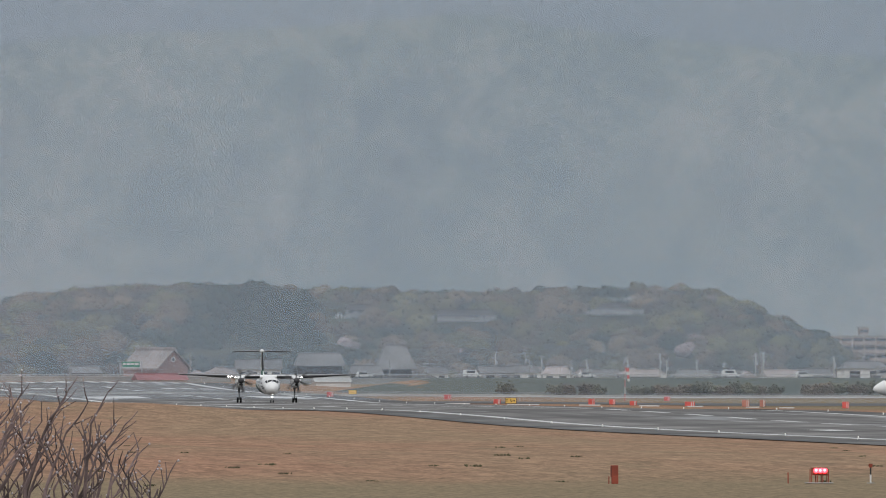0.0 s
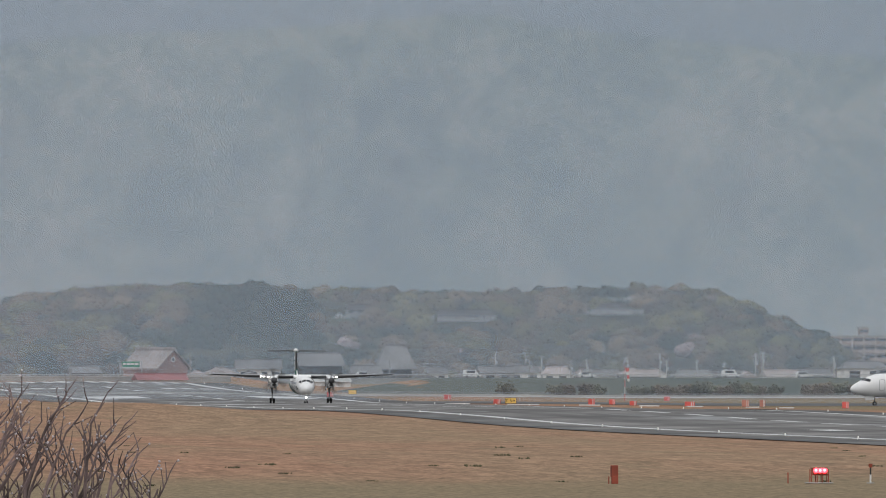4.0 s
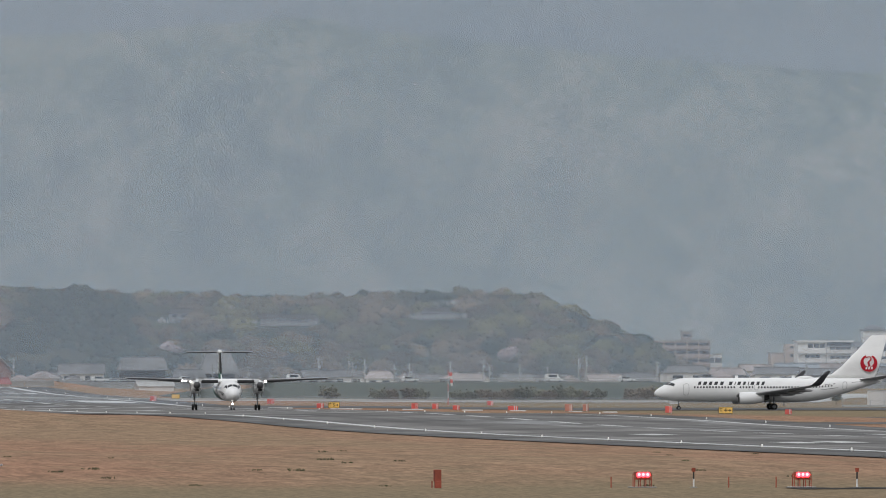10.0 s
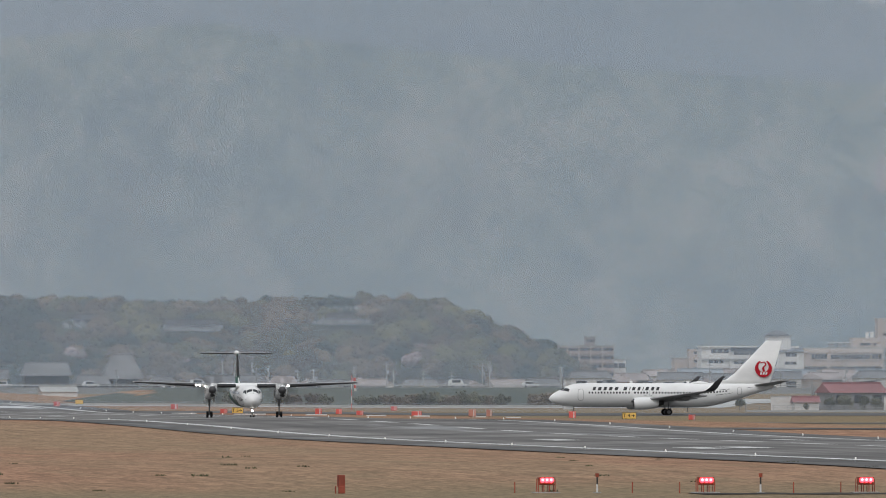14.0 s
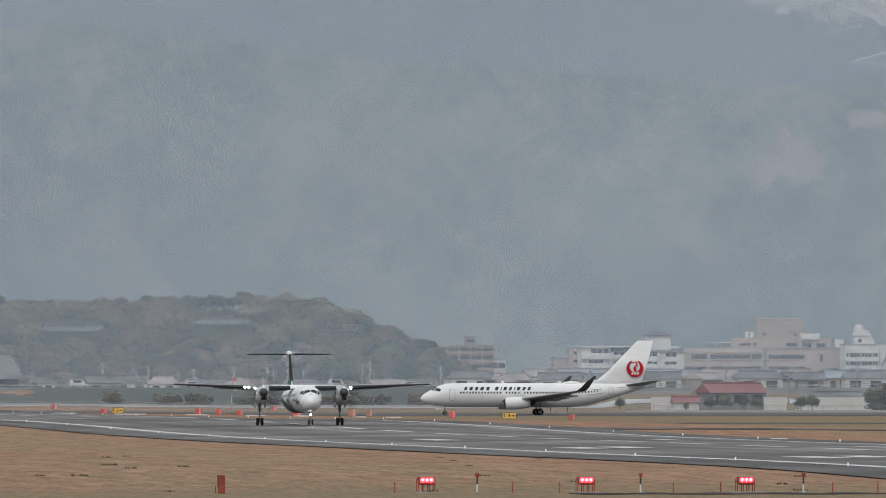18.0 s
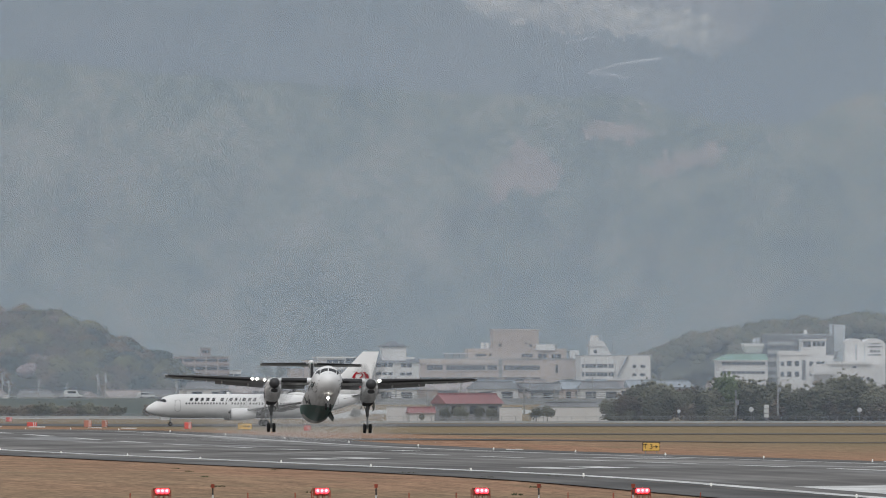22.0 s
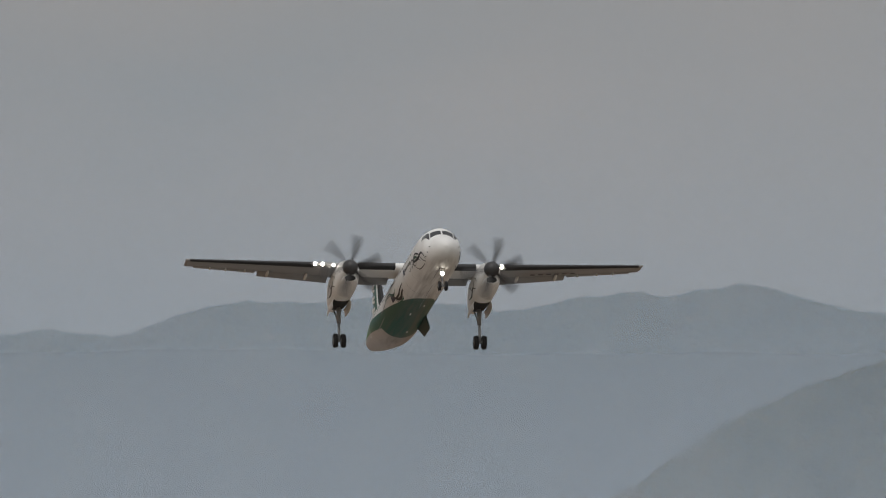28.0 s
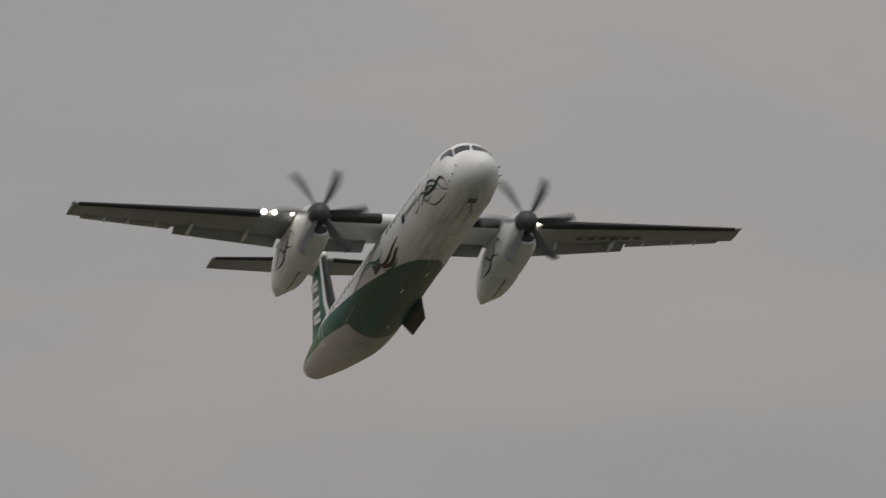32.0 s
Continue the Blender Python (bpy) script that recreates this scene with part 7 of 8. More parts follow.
    part("satellite_dish", rod(bmesh.new(), (639.27 - o.x, 2, 19.78), (639.27 - o.x, 2.2, 21.06), 0.55, 0.5, 10), M_WHITE_WALL, r, "white rooftop drum")
    part("antenna_mast", rod(bmesh.new(), (652.88 - o.x, 5, 17.07), (652.88 - o.x, 5, 23.06), 0.08, n=5), M_STEEL, r)
    g = block("clinic_annex", "low white wing with a green roof", 612.12, 626.82, 4301, 10, 0.2, 11.79, M_WHITE_WALL, 0, 0, roof_slab=False)
    glaze(g, 4301, ((612.7, 625.95, 10.51, 11.5, 9), (612.7, 625.95, 7.87, 8.79, 9),))
    slab(g, "eave", 611.55, 626.82, 4300, 4312, 11.72, 12.07, M_WHITE_WALL)
    o = g.matrix_basis.translation
    q = [[Vector((611.55 - o.x + i, -0.8 + j, z)), Vector((626.82 - o.x, -0.8 + j, z)), Vector((626.82 - o.x, 10 - j, z)), Vector((611.55 - o.x + i, 10 - j, z))] for i, j, z in ((0, 0, 12.07), (3.6, 3.5, 13.93))]
    part("green_roof", loft(q), M_ROOF_GREEN, g, "weathered green hipped roof")
    n = block("small_clinic", "small pale blue-grey two-storey building", 662.6, 672.32, 4300, 8, 0.2, 9.01, M_STONE_PALE, 0, 0)
    glaze(n, 4300, ((665.55, 666.42, 7.22, 8.22, 1), (666.85, 668.0, 7.22, 8.22, 1), (668.58, 669.73, 7.22, 8.22, 1), (670.16, 671.17, 7.22, 8.22, 1),))
    n = block("corner_house", "small white house with a stepped roof", 673.62, 680.38, 4300, 8, 0.2, 9.65, M_WHITE_WALL, 0, 0, category="house", roof_slab=False)
    slab(n, "parapet", 674.48, 679.52, 4300, 4303, 9.65, 10.58, M_WHITE_WALL)
    slab(n, "stair_tower", 680.46, 683.55, 4302, 4306, 0.2, 11.79, M_WHITE_WALL)
    slab(n, "tower_slot", 681.25, 682.4, 4301.9, 4302, 10.22, 11.22, M_STONE_PALE)
    glaze(n, 4300, ((674.77, 677.36, 8.22, 8.94, 2), (675.92, 677.07, 6.94, 7.65, 1),))
    block("far_white_house", "small white flat house behind the trees", 693.92, 698.38, 4300, 8, 0.2, 7.22, M_WHITE_WALL, 1, 3, category="house")


flats()


def gabled(name, label, x, y, w, d, eave, ridge, z0, wall, roof, turn=0.0, category="house", overhang=0.6, hip=0.0, windows=3):
    h = thing(name, label, category, at=pose(x, y, z0, 0, 0, turn))
    part("wall", boxm(-w / 2, w / 2, -d / 2, d / 2, -0.5, eave), wall, h)
    b = bmesh.new()
    o = overhang
    a = [b.verts.new(p) for p in ((-w / 2 - o, -d / 2 - o, eave - 0.15), (w / 2 + o, -d / 2 - o, eave - 0.15), (w / 2 + o, d / 2 + o, eave - 0.15), (-w / 2 - o, d / 2 + o, eave - 0.15))]
    r = [b.verts.new(p) for p in ((-w / 2 - o + hip, 0, ridge), (w / 2 + o - hip, 0, ridge))]
    b.faces.new((a[0], a[1], r[1], r[0]))
    b.faces.new((a[2], a[3], r[0], r[1]))
    b.faces.new((a[1], a[2], r[1]))
    b.faces.new((a[3], a[0], r[0]))
    b.faces.new(a[::-1])
    rf = part("roof", b, roof, h)
    part("ridge_cap", boxm(-w / 2 - o + hip, w / 2 + o - hip, -0.18, 0.18, ridge - 0.08, ridge + 0.22), roof, rf)
    for k in range(windows):
        xx = -w / 2 + w * (k + 0.5) / windows
        part("window", boxm(xx - w * 0.16 / windows * 1.6, xx + w * 0.16 / windows * 1.6, -d / 2 - 0.05, -d / 2 + 0.02, eave * 0.35, eave * 0.8), M_WINDOW, h)
    return h


def barn():
    """A barn whose red gable, with a round window, faces the field at a slant."""
    h = thing("brick_barn", "dull red barn with a round gable window and pale tiled roof", "barn", at=pose(203.0, 3548, 0, 0, 0, 38))
    w, d, eave, ridge = 9.6, 13.0, 4.1, 8.2
    rings = [[Vector(p) for p in ((-w / 2, y, -0.5), (w / 2, y, -0.5), (w / 2, y, eave), (0, y, ridge), (-w / 2, y, eave))] for y in (-d / 2, d / 2)]
    part("wall", loft(rings), M_BRICK, h)
    for e in (-1, 1):
        sl = [[Vector(p) for p in ((e * (w / 2 + 0.8), y, eave - 0.5), (0, y, ridge + 0.05), (0, y, ridge + 0.4), (e * (w / 2 + 0.8), y, eave - 0.15))] for y in (-d / 2 - 0.6, d / 2 + 0.6)]
        part("roof", loft(sl), M_TILE_PALE, h)
    part("ridge_cap", boxm(-0.4, 0.4, -d / 2 - 0.7, d / 2 + 0.7, ridge + 0.3, ridge + 0.9), M_TILE_PALE, h)
    part("round_window", rod(bmesh.new(), (0, -d / 2 - 0.08, 6.1), (0, -d / 2 + 0.02, 6.1), 0.7, n=20), M_WHITE_WALL, h, "round white-rimmed gable window")
    part("window_pane", rod(bmesh.new(), (0, -d / 2 - 0.1, 6.1), (0, -d / 2 - 0.06, 6.1), 0.42, n=16), M_WINDOW, h)
    for x in (-2.6, 2.4):
        part("door", boxm(x - 0.9, x + 0.9, -d / 2 - 0.06, -d / 2 + 0.02, 0, 2.4), M_TIMBER, h)


# temple with swept roofs, farm and town houses
gabled("temple_hall", "temple hall with a tall grey tiled hipped roof", 262.8, 3560, 7.4, 9, 3.8, 9.6, 0, M_TIMBER, M_TILE_GREY, 0, "temple", 1.4, 2.6, 3)
gabled("temple_annex", "long temple building with a grey tiled roof", 244.4, 3565, 10.6, 8, 4.6, 7.6, 0, M_TIMBER, M_TILE_GREY, 0, "temple", 1.0, 1.2, 4)
gabled("temple_gate", "low gate building with a grey tiled roof", 254.0, 3540, 7.0, 5, 2.6, 4.6, 0, M_TIMBER, M_TILE_GREY, 0, "temple", 0.8, 0.8, 2)
gabled("tiled_house", "pale house with a grey tiled roof", 229.0, 3560, 10.5, 7, 3.8, 6.0, 0, M_WHITE_WALL, M_TILE_GREY, 0, windows=4)
barn()
gabled("red_roof_shed", "low white shed with a faded red roof", 170.4, 2962, 10.0, 6, 1.4, 2.5, 0.6, M_WHITE_WALL, M_TILE_RED, 8, "shed", 0.4, 0, 0)
gabled("white_shed", "low white shed with a pale roof", 205.0, 2955, 7.2, 5, 1.0, 1.9, 0.6, M_WHITE_WALL, M_KERB, 6, "shed", 0.3, 0, 0)
rng = random.Random(11)
for x, y, w, top, roof, wall in ((276.5, 3505, 5, 3.4, 1, 0), (281, 3480, 7.8, 4.4, 1, 0), (289.5, 3500, 8.0, 4.5, 1, 1), (295.0, 3470, 6.4, 4.2, 0, 1), (303.4, 3480, 2.8, 3.9, 1, 0), (310, 3520, 8, 3.5, 1, 1), (318, 3490, 7, 3.6, 0, 0), (329, 3480, 8.5, 3.6, 1, 1), (340, 3510, 9, 3.4, 1, 0), (351, 3490, 8, 3.5, 0, 1), (361, 3505, 8, 3.8, 1, 0),
                                (370, 3480, 10, 5.6, 1, 1), (381, 3490, 9, 5.0, 0, 0), (392, 3480, 10, 5.2, 1, 1), (404, 3500, 9, 4.9, 1, 0), (416, 3480, 10, 5.4, 1, 1), (428, 3490, 9, 5.2, 0, 0), (440, 3480, 11, 5.6, 1, 1), (453, 3495, 10, 5.2, 1, 0), (466, 3480, 10, 5.6, 1, 1), (219, 3530, 6, 4.0, 1, 0), (272, 3550, 6, 4.2, 1, 1), (186, 3560, 7, 4.4, 1, 0)):
    gabled("town_house", "small town house with a grey tiled roof" if roof else "small town house with a pale metal roof", x, y, w, 6, top - 1.5, top, 0, M_WHITE_WALL if wall else M_GREY_WALL, M_TILE_GREY if roof else M_TILE_PALE, rng.uniform(-12, 12), windows=2, overhang=0.5, hip=rng.choice((0, 0, 1.2)))
for k in range(34):
    x = 208 + 7.7 * k + rng.uniform(-2.5, 2.5)
    if 236 < x < 268:
        continue
    w, top, pale = rng.uniform(4, 7), rng.uniform(2.9, 4.4) + (1.2 if x > 365 else 0), rng.random()
    gabled("cottage", "small cottage with a pale roof" if pale < 0.3 else "small cottage with a dark tiled roof", x, 3475 + rng.uniform(0, 70), w, rng.uniform(4.5, 6.5), top - 1.4, top, 0, (M_WHITE_WALL, M_BEIGE_LIGHT, M_GREY_WALL)[k % 3], M_TILE_PALE if pale < 0.3 else (M_TIMBER if pale > 0.85 else M_TILE_GREY), rng.choice((90, 90, 0, 70, -75)) + rng.uniform(-8, 8), "house", 0.4, rng.choice((0, 0.9)), 2)
for k in range(16):
    x = 392 + 7.2 * k + rng.uniform(-2, 2)
    gabled("terrace_house", "town house with a pale blue-grey roof", x, 3505 + rng.uniform(0, 40), rng.uniform(6, 9), 6, rng.uniform(4.0, 4.6), rng.uniform(5.6, 6.3), 0, (M_WHITE_WALL, M_BEIGE_LIGHT, M_STONE_PALE)[k % 3], M_ROOF_BLUE if k % 3 else M_TILE_PALE, rng.uniform(-10, 10), "house", 0.4, rng.choice((0, 0.9)), 3)
# sheds by the fence
gabled("red_roof_workshop", "grey workshop with a faded red gabled roof", 311.8, 2502, 10.0, 8, 3.0, 4.5, -0.9, M_GREY_WALL, M_TILE_RED, 12, "workshop", 0.4, 0, 3)
gabled("red_lean_shed", "small white shed with a red roof", 299.6, 2468, 4.2, 4, 1.5, 2.3, -1.0, M_WHITE_WALL, M_TILE_RED, 0, "shed", 0.3, 0, 0)
gabled("grey_roof_depot", "long low depot with a dark grey roof", 328.5, 2490, 13.0, 8, 1.8, 3.0, -0.9, M_WHITE_WALL, M_TILE_GREY, 0, "shed", 0.4, 2.5, 0)
for x0, x1, y, z1 in ((293.9, 298.0, 2470, 1.4), (312.8, 316.7, 2465, 1.3), (321.5, 333.7, 2468, 1.35)):
    w = thing("white_site_wall", "plain white painted boundary wall", "wall", "white walls", at=pose((x0 + x1) / 2, y, -1.2))
    part("panel", boxm(-(x1 - x0) / 2, (x1 - x0) / 2, -0.1, 0.1, 0, z1 + 1.2), M_WHITE_WALL, w)
    part("coping", boxm(-(x1 - x0) / 2 - 0.05, (x1 - x0) / 2 + 0.05, -0.16, 0.16, z1 + 1.2, z1 + 1.32), M_CONCRETE, w)

w = thing("perimeter_wall", "long pale concrete perimeter wall beyond the runway's end", "wall")
for k in range(24):
    part("panel", boxm(40 + 6.1 * k, 46 + 6.1 * k, 2984, 2984.2, 0.6, 2.45), M_CONCRETE, w)
part("coping", boxm(40, 186.4, 2983.9, 2984.3, 2.45, 2.6), M_KERB, w)

# raised road beyond the bank with its guard rail and cars
road = part("raised_road", boxm(150, 700, 3440, 3450, 0, 1.7), M_CONCRETE)
tagged(road, "raised concrete road through the town", "road", kind="structure")
rail = thing("guard_rail", "long pale guard rail along the raised road", "guard rail")
for z in (2.1, 2.45):
    part("beam", boxm(150, 700, 3439.0, 3439.12, z, z + 0.14), M_KERB, rail)
pm = link_mesh("post", boxm(-0.07, 0.07, 3439.1, 3439.3, 1.5, 2.6), M_KERB)
for k in range(180):
    share("post", pm, rail, Matrix.Translation((152 + 3 * k, 0, 0)))


def car(x, y, z, colour, van=False):
    c = thing("parked_van" if van else "parked_car", "white van on the raised road" if van else "small pale car on the raised road", "car", "cars on the road", at=pose(x, y, z))
    l, h = (4.4, 1.9) if van else (4.1, 1.45)
    rings = []
    prof = [(-l / 2, 0.35), (-l / 2, 0.85), (-l / 2 + 0.15, h * 0.95), (-l / 2 + 0.5, h), (l * 0.18, h), (l * 0.34, 0.9), (l / 2, 0.75), (l / 2, 0.35)] if van else [(-l / 2, 0.3), (-l / 2, 0.85), (-l * 0.36, h), (l * 0.08, h), (l * 0.25, 0.88), (l / 2, 0.72), (l / 2, 0.3)]
    for yy in (-0.85, 0.85):
        rings.append([Vector((px, yy, pz)) for px, pz in prof])
    part("body", loft(rings), colour, c)
    part("side_window", boxm(-l * 0.32, l * 0.14, -0.87, -0.85, h * 0.62, h * 0.92), M_PANE, c)
    for e in (-0.3, 0.3):
        w = bmesh.new()
        rod(w, (e * l, -0.86, 0.31), (e * l, -0.6, 0.31), 0.31, n=12)
        part("wheel", w, M_TYRE, c)


for x, van in ((226, False), (246.8, False), (272.6, True), (300, False), (334.5, True), (352, False), (371.5, True), (390, False)):
    car(x, 3444, 1.7, M_WHITE if x % 2 < 1.1 else M_GREY_WALL, van)

# power poles and wires over the town
def power_pole(x, y, h, arms=2):
    p = thing("utility_pole", "grey concrete utility pole with crossarms", "utility pole", "utility poles", at=pose(x, y, 0))
    part("pole", rod(bmesh.new(), (0, 0, 0), (0, 0, h), 0.17, 0.11, 8), M_CONCRETE, p)
    for k in range(arms):
        part("crossarm", boxm(-0.9, 0.9, -0.06, 0.06, h - 0.5 - 0.8 * k, h - 0.38 - 0.8 * k), M_STEEL, p)
    part("transformer", rod(bmesh.new(), (0.3, -0.25, h - 2.6), (0.3, -0.25, h - 1.8), 0.22, n=10), M_STEEL, p)


for x, y, h in ((254.0, 3460, 6.2), (262.5, 3460, 5.6), (284.3, 3520, 7.6), (287.6, 3460, 6.6), (291.3, 3470, 7.2), (293.2, 3540, 8.0), (297.6, 3460, 6.0), (302.2, 3470, 6.2), (312.0, 3470, 6.8), (319.0, 3460, 7.6), (321.5, 3470, 6.0), (327.8, 3460, 6.0), (335.5, 3470, 5.6), (342.0, 3460, 7.4), (344.8, 3470, 8.0), (362.0, 3470, 6.6), (365.0, 3500, 6.9), (190.0, 3470, 6.0), (211.0, 3540, 7.6), (178.0, 3470, 5.6), (398.0, 3470, 7.4), (414.0, 3460, 6.8), (431.0, 3470, 7.8), (447.0, 3465, 7.0), (463.0, 3470, 8.0), (479.0, 3465, 7.2)):
    power_pole(x, y, h)
for x, y, h in ((304, 2495, 4.2), (318.5, 2520, 4.5), (323.5, 2515, 5.0), (328.8, 2515, 4.6), (358.5, 2448, 6.6), (392.5, 2446, 7.2), (351.0, 2446, 4.4)):
    power_pole(x, y, h, 0 if y < 2450 else 2)
wires = thing("overhead_wires", "thin dark overhead power wires", "cable")
for (xa, za), (xb, zb), y in (((304, 3.9), (318.5, 4.2), 2508), ((318.5, 4.2), (323.5, 4.6), 2518), ((323.5, 4.6), (328.8, 4.3), 2515), ((328.8, 4.3), (345, 4.0), 2515), ((290, 3.6), (304, 3.9), 2500)):
    for dz in (0, -0.35, -0.7):
        b = bmesh.new()
        prev = None
        for k in range(9):
            u = k / 8
            pnt = (xa + (xb - xa) * u, y, za + (zb - za) * u + dz - 0.5 * 4 * u * (1 - u) * 0.5)
            if prev:
                rod(b, prev, pnt, 0.025, n=4)
            prev = pnt
        part("wire", b, M_DARK_STEEL, wires)

# green direction sign over the road
g = thing("road_sign", "green road direction sign with white bars", "sign", at=pose(194.3, 3500, 0))
part("panel", boxm(-2.1, 2.1, -0.08, 0.08, 4.2, 5.6), mat("green_sign_panel", (0.02, 0.25, 0.13), 0.5), g)
for k, (a, c) in enumerate(((-1.9, -1.3), (-1.0, -0.2), (0.0, 0.7), (0.9, 1.8))):
    part("lettering_bar", boxm(a, c, -0.1, -0.08, 4.75, 5.25), M_WHITE, g)
part("post", rod(bmesh.new(), (2.6, 0, 0), (2.6, 0, 6), 0.14), M_STEEL, g)

# hillside cemetery: rows of small grey stones on terraces
stone = thing("hillside_graves", "rows of small grey and white gravestones on hillside terraces", "gravestones", kind="stuff")
b1, b2 = bmesh.new(), bmesh.new()
rng = random.Random(2)
for b0, b9, v, n in ((4.35, 4.62, 0.62, 60), (4.98, 5.2, 0.66, 70), (5.0, 5.12, 0.72, 30), (3.98, 4.1, 0.62, 25), (4.9, 5.3, 0.82, 40)):
    for k in range(n):
        b = b0 + (b9 - b0) * rng.random()
        r_ = 4060 + 270 * v - 3.5
        t = radians(b)
        z = spline(HILL, b) * v ** 0.9 + rng.uniform(0.8, 1.7)
        x, y = r_ * math.sin(t), r_ * math.cos(t)
        box(b1 if k % 3 else b2, x - 0.2, x + 0.2, y - 0.2, y + 0.2, z - 0.6, z + rng.uniform(0.2, 0.7))
part("grey_stones", b1, M_GREY_WALL, stone)
part("pale_stones", b2, M_CONCRETE, stone)
for b, v, w in ((4.08, 0.7, 7.5), (4.5, 0.66, 16.0), (5.08, 0.7, 8.0)):
    t = radians(b)
    r_ = 4060 + 270 * v - 6
    z = spline(HILL, b) * v ** 0.9
    gabled("hillside_chapel", "long low dark-roofed hall among the hillside trees", r_ * math.sin(t), r_ * math.cos(t), w, 4, 1.5, 2.9, z - 0.2, M_GREY_WALL, M_TIMBER, 0, "hall", 0.5, 0.8, max(3, int(w / 2)))

M_HEDGE = mat("dark_green_bank", (0.085, 0.1, 0.088), 0.95, scale=0.6, vary=0.4, second=(0.105, 0.115, 0.095), big=0.05, spec=0.15)
sheet("bank", [188, 196, 206, 218, 230, 242, 254, 266, 278, 290, 299], [2622] + [y for y in YS if 2622 < y < 2700] + [2700], 0.12, M_HEDGE, "steep dark green bank behind the airfield")

# ---- trees of the field's edge ----
def crown_mesh(name, seed, n, spread, tall, size, material):
    """A crown of many small leaf clumps round limbs, uneven and with gaps."""
    g = np.random.default_rng(seed)
    lobes = g.normal(0, 1, (9, 3)) * (0.42 * spread, 0.42 * spread, 0.26 * tall)
    c = lobes[g.integers(0, 9, n)] + g.normal(0, 1, (n, 3)) * (0.27 * spread, 0.27 * spread, 0.2 * tall)
    s = size * g.uniform(0.5, 1.4, (n, 1)) * np.concatenate([np.ones((n, 2)), g.uniform(0.75, 1.05, (n, 1))], 1)
    v, f = scatter(OCTA, c, s, g, 0.3)
    me = bpy.data.meshes.new(name)
    me.from_pydata(v.tolist(), [], f.tolist())
    me.shade_smooth()
    me.materials.append(material)
    return me


M_BARK = mat("grey_brown_bark", (0.09, 0.075, 0.06), 0.9, scale=4, vary=0.3, big=0.6)
M_TREE_DARK = mat("dark_evergreen_leaves", (0.18, 0.175, 0.125), 0.85, scale=2, vary=0.15, second=(0.155, 0.15, 0.1), big=0.15, island=0.4, spec=0.25, random_tint=0.85)
M_TREE_BROWN = mat("brown_green_leaves", (0.215, 0.175, 0.13), 0.85, scale=2, vary=0.15, big=0.15, island=0.4, spec=0.25, random_tint=0.85)
M_TREE_FRESH = mat("fresh_green_leaves", (0.16, 0.2, 0.1), 0.85, scale=2, vary=0.2, big=0.15, island=0.4, spec=0.25)
CROWNS = [crown_mesh("crown", 40 + k, 820, 2.6, 3.4, 0.34, (M_TREE_DARK, M_TREE_BROWN, M_TREE_DARK, M_TREE_FRESH)[k]) for k in range(4)]
SHRUBS = [crown_mesh("crown", 60 + k, 420, 1.5, 1.5, 0.24, (M_TREE_DARK, M_TREE_BROWN)[k]) for k in range(2)]


def trunk_mesh(h, r):
    b = bmesh.new()
    rod(b, (0, 0, -0.4), (0.1, 0, h * 0.5), r, r * 0.7, 8)
    rod(b, (0.1, 0, h * 0.45), (0.05, 0.1, h), r * 0.7, r * 0.25, 7)
    for a, l in ((20, 1.5), (140, 1.3), (260, 1.6), (80, 1.1)):
        t = radians(a)
        rod(b, (0.08, 0, h * 0.5), (l * math.cos(t), l * math.sin(t), h * 0.86), r * 0.4, r * 0.12, 6)
    return link_mesh("trunk", b, M_BARK)


TRUNK = trunk_mesh(4.6, 0.22)
TWIG = trunk_mesh(1.2, 0.08)
rng = random.Random(21)


def tree(x, y, height, variant, conifer=False):
    s = height / 7.5
    t = thing("fresh_green_tree" if variant == 3 else "edge_tree", ("tall dark evergreen tree at the field's edge", "brownish green tree at the field's edge", "broad dark evergreen tree at the field's edge", "fresh green cone-shaped tree at the field's edge")[variant], "tree", "trees along the fence", at=pose(x, y, ground_z(x, y), 0, 0, rng.uniform(0, 360)) @ Matrix.Diagonal((s * (0.7 if conifer else 1), s * (0.7 if conifer else 1), s * (1.05 if conifer else 1), 1)))
    share("trunk", TRUNK, t)
    share("crown", CROWNS[variant], t, Matrix.Translation((0, 0, 4.4)))
    if not conifer and height > 4:
        share("lower_crown", CROWNS[(variant + 1) % 3], t, Matrix.Translation((0.4, -0.8, 2.0)) @ Matrix.Diagonal((0.95, 0.95, 0.75, 1)))
    return t


for k in range(62):
    u = k / 61
    x = 331.5 + 88 * u + rng.uniform(-0.8, 0.8)
    h = 5.2 + 1.8 * math.sin(min(1, u * 9) * 1.57) + 0.8 * math.sin(u * 31) + 0.5 * math.sin(u * 57 + 1) + rng.uniform(-0.8, 0.8)
    if u < 0.04:
        h *= 0.75
    variant = rng.choice((0, 0, 2, 2, 1))
    tree(x, 2452 + rng.uniform(0, 14), h, 3 if k in (13, 42) else variant, k == 13)
for x, y, h in ((303.4, 2464, 2.8), (305.6, 2462, 3.1), (309.0, 2462, 3.0), (310.9, 2461, 2.6), (318.3, 2458, 2.8), (320.2, 2458, 3.2), (298.5, 2458, 1.6), (277.8, 2455, 3.2), (275.0, 2456, 2.6), (292.0, 2500, 2.4)):
    tree(x, y, h, rng.choice((0, 2)))


def shrub(x, y, s):
    t = thing("bank_shrub", "dense dark rounded shrub at the foot of the bank", "shrub", "bank shrubs", at=pose(x, y, ground_z(x, y), 0, 0, rng.uniform(0, 360)) @ Matrix.Diagonal((s, s, s, 1)))
    share("stem", TWIG, t)
    share("crown", SHRUBS[rng.randrange(2)], t, Matrix.Translation((0, 0, 1.0)))


